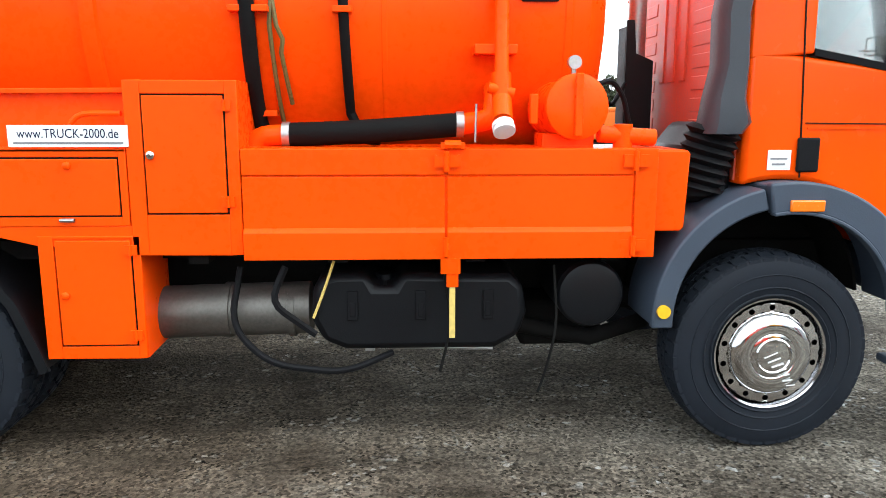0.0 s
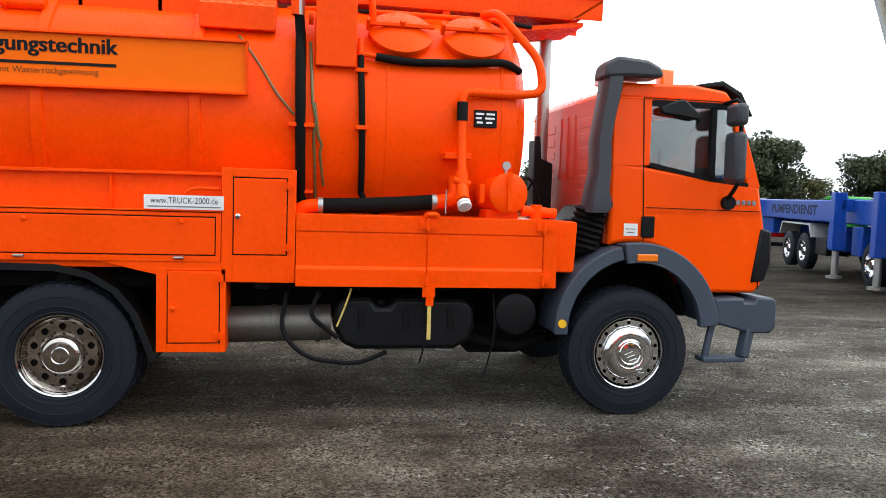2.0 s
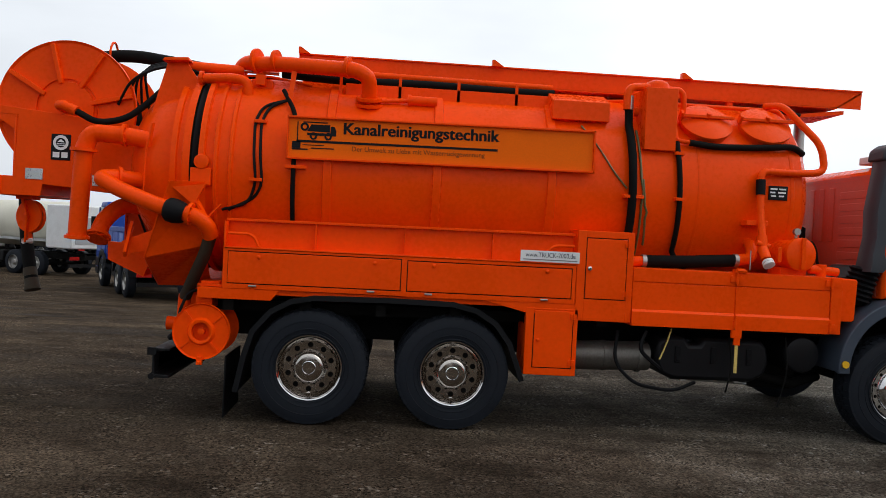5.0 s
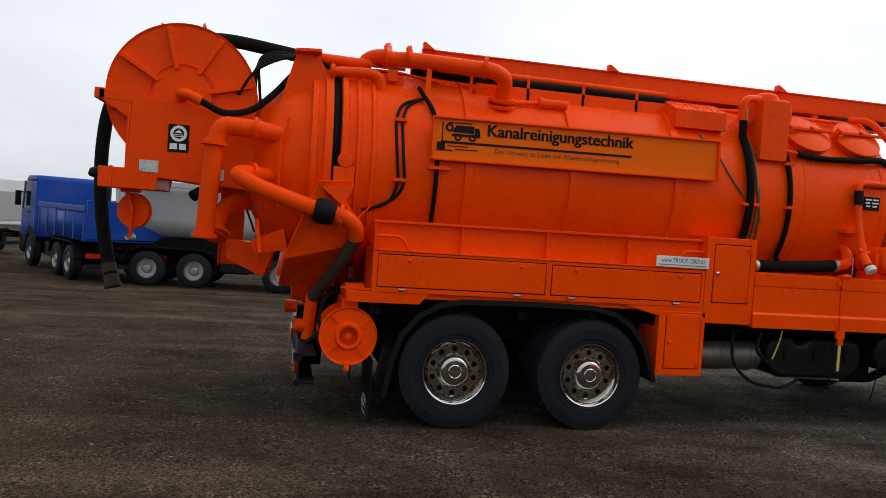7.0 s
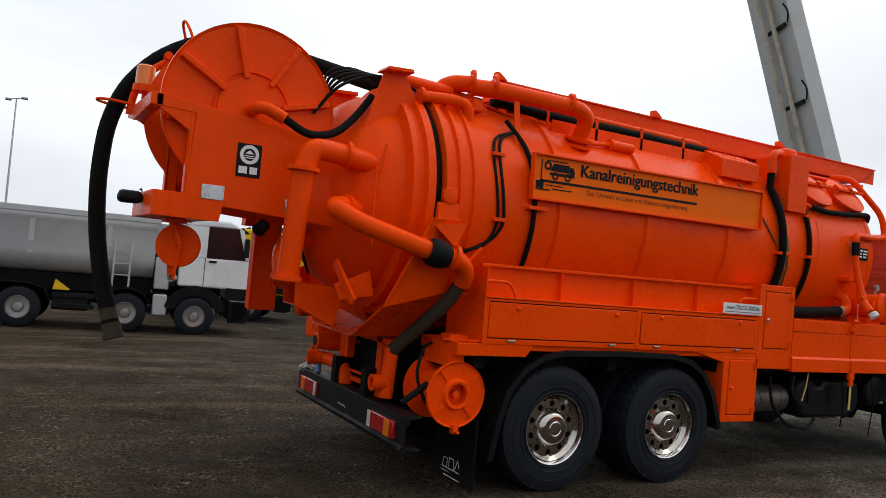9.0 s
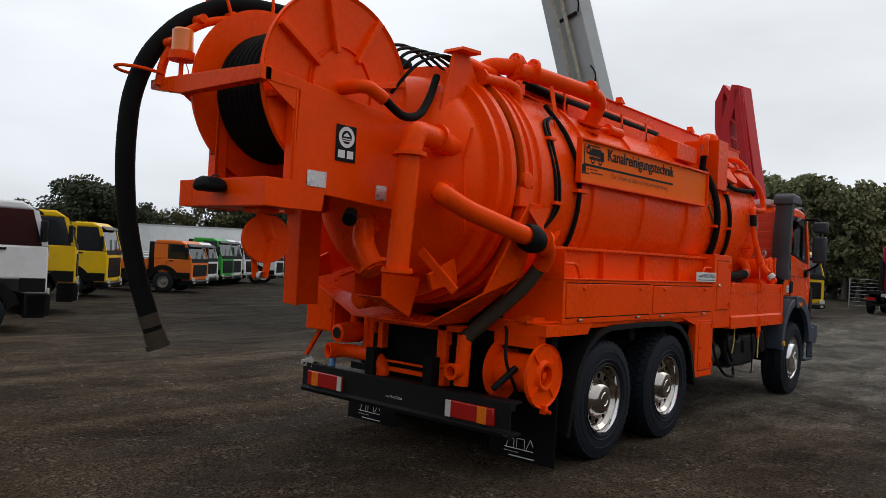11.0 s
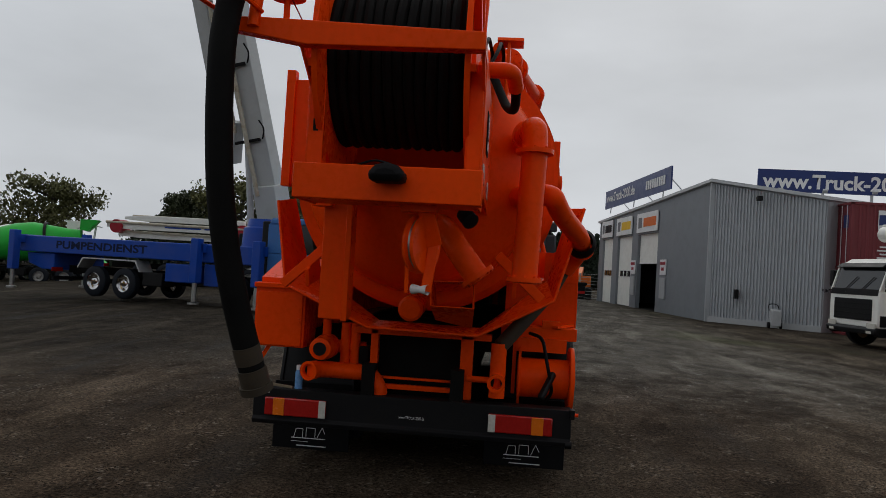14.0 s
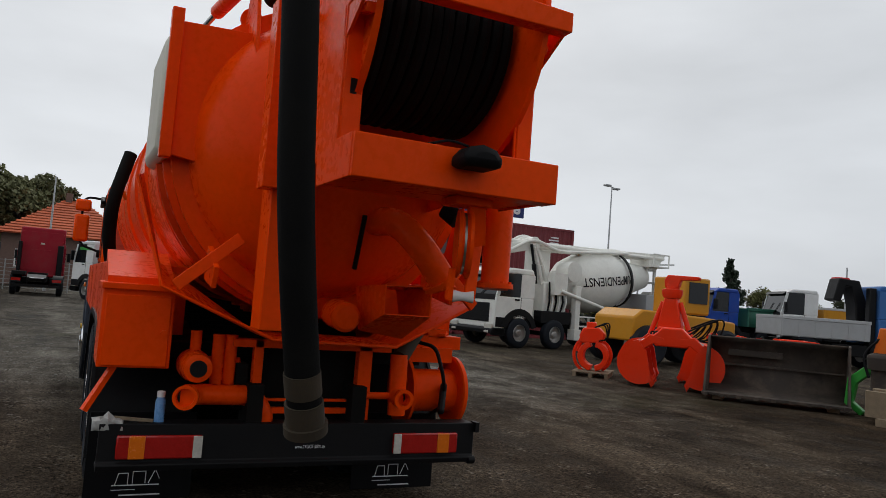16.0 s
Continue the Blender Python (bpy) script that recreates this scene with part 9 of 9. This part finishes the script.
def clamshell(x, y, rot, w, r, label, mat, tower=1.0):
    g_ = empty("clamshell_grab", label, "grab", pose(x, y, 0, 0, 0, rot), "excavator grabs")
    for sg in (-1, 1):
        cx, cz = sg * r * 1.35, r * 1.12
        ang = [270 - sg * 35 + sg * a * 15 for a in range(15)]
        arc = [(cx + r * math.cos(radians(a)), cz + r * math.sin(radians(a))) for a in ang]
        sh = part("shell", band(arc, -w / 2, w / 2, 0.03 * sg), mat, g_, "curved steel grab shell", angle=40)
        for e in (-1, 1):
            part("cheek", Shape().prism(arc + [(cx - sg * 0.3 * r, cz + 0.5 * r)], "y", e * w / 2 - 0.015, e * w / 2 + 0.015), mat, sh)
            part("arm", profile_arm([(sg * 0.16, r * 2.15), (sg * r * 0.9, r * 2.2), (cx + sg * 0.2 * r, cz + r * 0.55)], (0.14, 0.2, 0.16), e * w * 0.3 - 0.04, e * w * 0.3 + 0.04), mat, sh, bevel=0.015)
        for k in range(3):
            yy = -w / 2 + w * (k + 0.5) / 3
            part("tooth", Shape().prism([(arc[0][0] + 0.06, arc[0][1] - 0.03), (arc[0][0], 0.0), (arc[0][0] - 0.06, arc[0][1] - 0.03), (arc[0][0], arc[0][1] + 0.12)], "y", yy - 0.05, yy + 0.05), mat, sh)
        part("ram", Shape().tube([(sg * 0.12, 0, r * 2.5), (cx, 0, cz + r * 0.9)], 0.055, 10), STEEL, g_)
    z0 = r * 1.9
    part("yoke", Shape().prism([(-0.34, z0), (-0.4, z0 + 0.2), (-0.2, z0 + 0.4), (0.2, z0 + 0.4), (0.4, z0 + 0.2), (0.34, z0)], "y", -w * 0.34, w * 0.34), mat, g_, bevel=0.03)
    if tower:
        part("tower", Shape().prism([(-0.3, z0 + 0.35), (-0.15, z0 + 0.35 + tower), (0.15, z0 + 0.35 + tower), (0.3, z0 + 0.35)], "y", -0.16, 0.16), mat, g_, bevel=0.03)
        part("rotator", Shape().lathe([(0, 0.2), (0.1, 0.24), (0.2, 0.24), (0.22, 0.16), (0.34, 0.16)], (0, 0, z0 + 0.35 + tower), (0, 0, 1), 20), mat, g_)
        part("hanger", Shape().prism([(-0.16, z0 + 0.6 + tower), (-0.2, z0 + 0.78 + tower), (-0.62, z0 + 0.8 + tower), (-0.64, z0 + 0.88 + tower), (0.1, z0 + 0.9 + tower), (0.18, z0 + 0.78 + tower), (0.16, z0 + 0.6 + tower)], "y", -0.12, 0.12), mat, g_, bevel=0.02)
        for sg in (-1, 1):
            part("tower_ram", Shape().tube([(sg * 0.5, 0, z0 + 0.15), (sg * 0.2, 0, z0 + 0.25 + tower)], 0.06, 10), mat, g_)
    for k in range(5):
        part("hydraulic_hose", Shape().tube([(-0.3, -w * 0.25, z0 + 0.35), (-0.6 - 0.12 * k, -w * 0.4, z0 + 0.5 + 0.06 * k), (-0.1 - 0.2 * k, -w * 0.5, z0 + 0.1), (0.2 + 0.08 * k, -w * 0.42, z0 + 0.3), (0.4, -w * 0.3, z0 + 0.1)], 0.018, 8, bend=5), RUBBER, g_)
    return g_


clamshell(2.75, -5.25, 44, 0.95, 0.46, "bright red two-shell excavator grab", P_GRABRED, 0.0)
clamshell(4.3, -6.6, 34, 0.9, 0.45, "tall orange-red grab with a rotator tower", P_GRABRED, 0.75)
gr = empty("sorting_grab", "orange ring-shaped sorting grab on a pallet", "grab", pose(4.7, -4.7, 0.125, 0, 0, 46), "excavator grabs")
part("claw", jaw(0.34, 0.4, 96, 262, 0.13, (-0.02, 0.34)), P_GRABRED, gr, "curved steel claw", bevel=0.02)
part("claw", jaw(0.34, 0.4, -84, 76, 0.13, (0.02, 0.34)), P_GRABRED, gr, "curved steel claw", bevel=0.02)
for sg in (-1, 1):
    part("claw_rib", jaw(0.41, 0.05, 90 - sg * 10, 90 + sg * 150, 0.07, (-sg * 0.02, 0.36)), P_GRABRED, gr, bevel=0.01)
part("head", Shape().prism([(-0.2, 0.66), (-0.24, 0.86), (-0.1, 1.0), (0.26, 0.98), (0.34, 0.8), (0.3, 0.62)], "y", -0.2, 0.2).box(-0.02, -0.12, 0.95, 0.2, 0.12, 1.12), P_GRABRED, gr, bevel=0.03)
part("ram", Shape().tube([(0.3, -0.24, 0.85), (0.42, -0.24, 0.4)], 0.05, 10), P_GRABRED, gr)
for k in range(3):
    part("hydraulic_hose", Shape().tube([(0.0, 0.15, 1.0), (-0.25 - 0.06 * k, 0.24, 1.1 + 0.04 * k), (-0.32, 0.24, 0.75), (-0.12, 0.21, 0.7)], 0.016, 8, bend=4), RUBBER, gr)
qc = empty("quick_coupler", "orange excavator quick coupler with pin holes", "coupler", pose(4.0, -8.2, 0, 0, 0, 56), "excavator grabs")
part("base", Shape().box(-0.4, -0.35, 0.0, 0.4, 0.35, 0.6).lathe([(0.6, 0.3), (0.8, 0.32), (0.85, 0.3)], (0, 0, 0), (0, 0, 1), 20), P_GRABRED, qc, bevel=0.04)
for sg in (-1, 1):
    part("ear", Shape().prism([(-0.45, 0.8), (-0.5, 1.1), (-0.25, 1.18), (-0.1, 1.02), (0.15, 1.02), (0.35, 1.2), (0.5, 1.1), (0.42, 0.8)], "y", sg * 0.2 - 0.03, sg * 0.2 + 0.03), P_GRABRED, qc, bevel=0.01)
part("hydraulic_hose", Shape().tube([(-0.4, 0, 0.7), (-0.7, 0.1, 0.95), (-0.9, 0.1, 0.6), (-0.8, 0, 0.3)], 0.03, 8, bend=5), RUBBER, qc)
q2 = empty("quick_coupler", "orange coupler plate behind the loader bucket", "coupler", pose(1.25, -7.3, 0, 0, 0, 56), "excavator grabs")
part("base", Shape().box(-0.5, -0.3, 0.0, 0.5, 0.3, 0.75), P_GRABRED, q2, bevel=0.04)
for sg in (-1, 1):
    part("ear", Shape().prism([(-0.55, 0.7), (-0.5, 1.15), (-0.2, 1.22), (0.45, 1.22), (0.55, 0.95), (0.5, 0.7)], "y", sg * 0.25 - 0.03, sg * 0.25 + 0.03), P_GRABRED, q2, bevel=0.01)
    for px in (-0.3, 0.3):
        part("pin_bush", Shape().disc((px, sg * 0.29, 1.02), (0, 1, 0), 0.07, 0.03, 16), BLACK, q2)
# loader bucket, open side to the yard
bk = empty("loader_bucket", "large dark rusty wheel loader bucket", "bucket", pose(0.75, -6.05, 0.12, 0, 0, 129))
n = 10
prof = [(0.55, 0.0), (0.1, 0.02), (-0.25, 0.12), (-0.42, 0.4), (-0.4, 0.75), (-0.28, 1.0), (-0.1, 1.08)]
rows = [[(y_, 1.25 * e, z_) for y_, z_ in prof] for e in (-1, 1)]
sh = part("shell", Shape().sheet(rows), RUST, bk, "curved rusty bucket shell", solid=0.03, angle=40)
for e in (-1, 1):
    part("side_plate", Shape().prism([(0.6, 0.0), (0.5, 0.2), (0.05, 1.08), (-0.1, 1.1), (-0.3, 1.0), (-0.42, 0.72), (-0.43, 0.4), (-0.25, 0.1), (0.1, 0.0)], "y", e * 1.25 - 0.02, e * 1.25 + 0.02), RUST, bk)
part("cutting_edge", Shape().box(0.45, -1.28, -0.02, 0.75, 1.28, 0.02), RUST, bk)
for k in range(9):
    part("tooth", Shape().box(0.7, -1.2 + 0.3 * k - 0.04, -0.03, 0.86, -1.2 + 0.3 * k + 0.04, 0.03), RUST, bk)
part("liner", Shape().box(-0.3, -0.9, 0.72, -0.27, 0.1, 0.84).box(-0.36, -1.2, 0.52, -0.33, 1.2, 0.55), RUST, bk)
part("support", Shape().box(-0.3, -1.1, -0.12, 0.5, -0.9, 0.0).box(-0.3, 0.9, -0.12, 0.5, 1.1, 0.0), WOOD, bk)
# log grab and the trunk beside the bucket
lg_ = empty("log_grab", "rusty green and brown log grab standing on end", "grab", pose(-0.9, -6.9, 0, 0, 0, 16), "excavator grabs")
part("column", Shape().box(-0.2, -0.2, 0.0, 0.2, 0.2, 0.9).lathe([(0.85, 0.3), (1.1, 0.32), (1.15, 0.2)], (0, 0, 0), (0, 0, 1), 16), RUST, lg_, bevel=0.04)
part("head", Shape().prism([(-0.2, 1.1), (-0.12, 1.6), (0.1, 1.6), (0.2, 1.1)], "y", -0.12, 0.12), P_ORANGE, lg_, bevel=0.02)
for k in (-1, 1):
    part("arm", profile_arm([(k * 0.2, 0.9), (k * 0.55, 0.6), (k * 0.6, 0.2), (k * 0.35, 0.02)], (0.16, 0.18, 0.15, 0.1), -0.08, 0.08), P_GREEN if k > 0 else RUST, lg_, bevel=0.02)
part("hydraulic_hose", Shape().tube([(0.1, 0.1, 1.4), (0.35, 0.2, 1.1), (0.2, 0.25, 0.7)], 0.025, 8, bend=4), RUBBER, lg_)
tr_ = empty("stone_trough", "weathered grey wooden trough on sleepers", "trough", pose(-2.1, -6.3, 0, 0, 0, 21))
part("side", Shape().box(-0.9, -0.35, 0.12, 0.9, -0.27, 0.55).box(-0.9, 0.27, 0.12, 0.9, 0.35, 0.55).box(-0.9, -0.35, 0.12, 0.9, 0.35, 0.2).box(-0.95, -0.37, 0.5, 0.95, -0.3, 0.56), WOOD, tr_, bevel=0.01)
part("sleeper", Shape().box(-0.7, -0.5, 0, -0.5, 0.5, 0.12).box(0.5, -0.5, 0, 0.7, 0.5, 0.12), WOOD, tr_)
# yellow loader behind the grabs
yl_ = empty("wheel_loader", "dull yellow machine with a box cab", "machine", place(9.6, -9.2, 95))
part("body", Shape().prism([(-2.3, 0.7), (-2.3, 1.45), (-1.0, 1.55), (1.5, 1.65), (1.85, 1.4), (1.85, 0.7)], "y", -0.9, 0.9), P_DULLYELLOW, yl_, "dull yellow machine body", bevel=0.06)
part("cab", Shape().box(-1.35, -0.7, 1.6, -0.3, 0.7, 2.75), P_DULLYELLOW, yl_, bevel=0.06)
for y in (-0.705, 0.705):
    part("window", Shape().box(-1.22, y - 0.015, 1.95, -0.45, y + 0.015, 2.6), DARKGLASS, yl_)
for x in (-1.7, 1.3):
    for sg in (-1, 1):
        part("wheel", Shape().lathe([(-0.2, 0.25), (-0.22, 0.5), (-0.15, 0.6), (0.15, 0.6), (0.22, 0.5), (0.2, 0.25), (0.1, 0.1), (0.1, 0.0)], (x, sg * 0.95, 0.6), (0, 1, 0), 28), TYRE, yl_)
part("plate", Shape().box(-0.2, 0.905, 1.25, 0.5, 0.91, 1.38), LETTER_WHITE, yl_)

# ---- trees ----
LEAF = material("dark_leaves", (0.04, 0.05, 0.018), 0.7, vary=0.3, scale=0.6, bump=0.0, per_object=0.15)
LEAF_YELLOW = material("autumn_leaves", (0.1, 0.1, 0.03), 0.7, vary=0.35, scale=0.6, bump=0.0, per_object=0.2)
LEAF_DARK = material("conifer_needles", (0.02, 0.035, 0.018), 0.8, vary=0.3, scale=0.8, bump=0.0)
LEAF_BIRCH = material("birch_leaves", (0.16, 0.165, 0.075), 0.7, vary=0.35, scale=0.6, bump=0.0, per_object=0.25)
BARK = material("bark", (0.07, 0.06, 0.05), 0.9, vary=0.3, scale=8, bump=0.4)


def crown_shape(rnd, blobs, count, size):
    """Small leaves scattered through a crown of uneven clumps."""
    v, f = [], []
    for b in range(count):
        c, r = blobs[rnd.randrange(len(blobs))]
        d = Vector((rnd.gauss(0, 1), rnd.gauss(0, 1), rnd.gauss(0, 1))).normalized() * (rnd.random() ** 0.45)
        p = Vector(c) + Vector((d.x * r, d.y * r, d.z * r * 0.8))
        a = Vector((rnd.gauss(0, 1), rnd.gauss(0, 1), rnd.gauss(0, 1))).normalized()
        u = a.orthogonal().normalized()
        w = a.cross(u)
        k = size * rnd.uniform(0.6, 1.3)
        o = len(v)
        v += [p - u * k, p + w * k * 0.6, p + u * k, p - w * k * 0.6]
        f.append((o, o + 1, o + 2, o + 3))
    s = Shape()
    s.v, s.f = [tuple(q) for q in v], f
    return s


def raw(name, s, mat, parent):
    me = bpy.data.meshes.new(name)
    me.from_pydata(s.v, [], s.f)
    me.materials.append(mat)
    ob = new(name, me)
    ob.parent = parent
    return ob


def make_tree(seed, h, spread, mat, label, x, y, bare=False, cone=False, count=24000):
    rnd = random.Random(seed)
    t = empty("tree", label, "tree", place(x, y, rnd.uniform(0, 360)), "trees round the yard")
    s = Shape().tube([(0, 0, -0.3), (0.05, 0.02, h * 0.3), (0.0, 0.1, h * 0.6), (0.1, 0.05, h * 0.92)], [0.28, 0.2, 0.12, 0.03], 8)
    blobs = []
    for k in range((16 if bare else 34) if not cone else 44):
        z = h * (rnd.uniform(0.1, 0.76) if not cone else 0.12 + 0.82 * (k / 44))
        a = rnd.uniform(0, 2 * math.pi)
        reach = spread * (0.55 + 0.45 * rnd.random()) * (1.05 - z / h if cone else math.sin(math.pi * min(max((z / h - 0.05) / 0.95, 0.05), 0.95)) ** 0.6)
        e = Vector((math.cos(a) * reach, math.sin(a) * reach, z - (0.05 * h if cone else -0.12 * h)))
        s.tube([(0, 0, z), (e.x * 0.5, e.y * 0.5, (z + e.z) / 2), tuple(e)], [0.09, 0.06, 0.02], 6)
        blobs.append((e, spread * (rnd.uniform(0.3, 0.5) * (1.15 - z / h) if cone else rnd.uniform(0.22, 0.4))))
        blobs.append((Vector((e.x * 0.5, e.y * 0.5, e.z + 0.1)), spread * rnd.uniform(0.2, 0.36) * (1.2 - z / h if cone else 1)))
    blobs.append((Vector((0.1, 0, h * 0.9)), spread * (0.16 if cone else 0.34)))
    if bare:
        for k in range(60):
            e, r = blobs[rnd.randrange(len(blobs))]
            d = Vector((rnd.gauss(0, 1), rnd.gauss(0, 1), rnd.gauss(0.4, 1))).normalized() * r * 1.3
            s.tube([tuple(e), tuple(Vector(e) + d)], [0.02, 0.006], 4)
    raw("trunk", s, BARK, t)
    tagged(raw("crown", crown_shape(rnd, blobs, count if not bare else count // 5, 0.2 if not cone else 0.17), mat, t), "uneven leafy crown", kind="stuff")
    return t


protos = [make_tree(3, 10.0, 4.8, LEAF, "broad dark green tree at the yard's edge", 64.5, 72.0),
          make_tree(7, 9.0, 3.6, LEAF, "round dark green tree at the yard's edge", 76.0, 93.0),
          make_tree(11, 9.6, 4.4, LEAF_YELLOW, "yellowing tree with a loose crown", 58.1, 55.1, count=9500),
          make_tree(17, 8.0, 3.4, LEAF_YELLOW, "half bare tree at the yard's edge", 46.0, 98.0, bare=True),
          make_tree(23, 8.6, 2.5, LEAF_DARK, "dark green pine in a dense wood edge", 90.0, 2.0, cone=True, count=6500),
          make_tree(29, 9.6, 3.0, LEAF_BIRCH, "slender birch with thin yellowing foliage", 62.0, 21.0, count=13000)]
spots = [(0, 51.2, 90.8, 1.18), (1, 48.5, 92.3, 0.9), (1, 53.7, 89.8, 0.8), (3, 45.5, 94.5, 1.4), (3, 39.0, 98.0, 1.0), (3, 59.2, 93.8, 1.0), (3, 54.5, 96.5, 0.9), (0, 69.0, 91.5, 1.06), (1, 71.9, 85.5, 1.28), (0, 70.8, 79.2, 0.98), (1, 35.0, 99.0, 1.0), (0, 28.0, 101.0, 1.2), (1, 20.0, 99.0, 0.9),
         (0, 66.7, 43.7, 0.8), (1, 70.0, 47.5, 0.95), (2, 63.0, 37.0, 1.0), (3, 66.0, 33.0, 0.9), (5, 64.0, 29.5, 1.05), (5, 65.0, 27.0, 1.0), (5, 63.0, 25.0, 1.1), (5, 66.0, 23.0, 1.0), (5, 64.5, 19.5, 1.0), (5, 66.0, 17.5, 0.95), (5, 67.0, 15.5, 0.95), (5, 63.0, 32.0, 0.9),
         
         (4, 92.0, -2.0, 1.0), (4, 91.0, -5.0, 1.1), (4, 94.0, -8.0, 0.95), (4, 90.0, -11.0, 1.05), (4, 93.0, 5.0, 1.0), (4, 90.0, -14.0, 0.9), (4, 95.0, -17.0, 1.0), (4, 92.0, 8.0, 1.0), (4, 91.0, -7.0, 0.8), (4, 90.5, 0.0, 0.85),
         (4, 44.5, -44.0, 0.85), (3, 43.0, -46.5, 0.55), (1, 38.0, -52.5, 0.5), (1, 35.0, -55.0, 0.5), (2, 41.0, -51.0, 0.35), (1, 31.0, -58.0, 0.5), (1, 26.0, -62.0, 0.55), (0, 46.0, -40.0, 0.35), (3, 55.0, -36.0, 0.8)]
spots += [(5, 62.5 + 1.7 * (k % 3), 11.0 + 1.5 * k, (0.45 if k < 2 else 0.9) + 0.1 * (k * 7 % 4)) for k in range(15)]
spots += [(4, 90.0 + 2.2 * (k % 3), -22.0 + 1.9 * k, 0.75 + 0.1 * (k * 5 % 4)) for k in range(22)]
rt = random.Random(5)
for k, x, y, sc in spots:
    c = copy_thing(protos[k], place(x, y, rt.uniform(0, 360)))
    c.scale = (sc, sc, sc * rt.uniform(0.92, 1.08))
# hedges along the yard's edge
for hx0, hy0, hx1, hy1, hh, nm in ((15, 112, 92, 100, 6.2, "dark hedge at the end of the yard"), (92, 100, 74, 12, 5.0, "dark hedge behind the pumps"), (55, -42, 5, -75, 2.2, "dark scrub beyond the far lorries"), (98, 24, 92, -30, 6.2, "dark wood edge behind the hall")):
    rnd = random.Random(int(hx0))
    L = math.hypot(hx1 - hx0, hy1 - hy0)
    m_ = int(L * (220 if hh > 4 else 150))
    s = Shape()
    for k in range(m_):
        q = rnd.random()
        x, y = hx0 + (hx1 - hx0) * q + rnd.gauss(0, 0.8), hy0 + (hy1 - hy0) * q + rnd.gauss(0, 0.8)
        z = gz(x, y) + hh * (rnd.random() ** 0.8) * (0.8 + 0.25 * math.sin(q * 23) + 0.15 * math.sin(q * 71))
        a = Vector((rnd.gauss(0, 1), rnd.gauss(0, 1), rnd.gauss(0, 1))).normalized()
        u = a.orthogonal().normalized()
        w = a.cross(u)
        sz = rnd.uniform(0.18, 0.4)
        o = len(s.v)
        s.v += [tuple(Vector((x, y, z)) + d) for d in (-u * sz, w * sz * 0.7, u * sz, -w * sz * 0.7)]
        s.f.append((o, o + 1, o + 2, o + 3))
    me = bpy.data.meshes.new("hedge")
    me.from_pydata(s.v, [], s.f)
    me.materials.append(LEAF_DARK)
    tagged(new("hedge", me), nm, "hedge", kind="stuff")
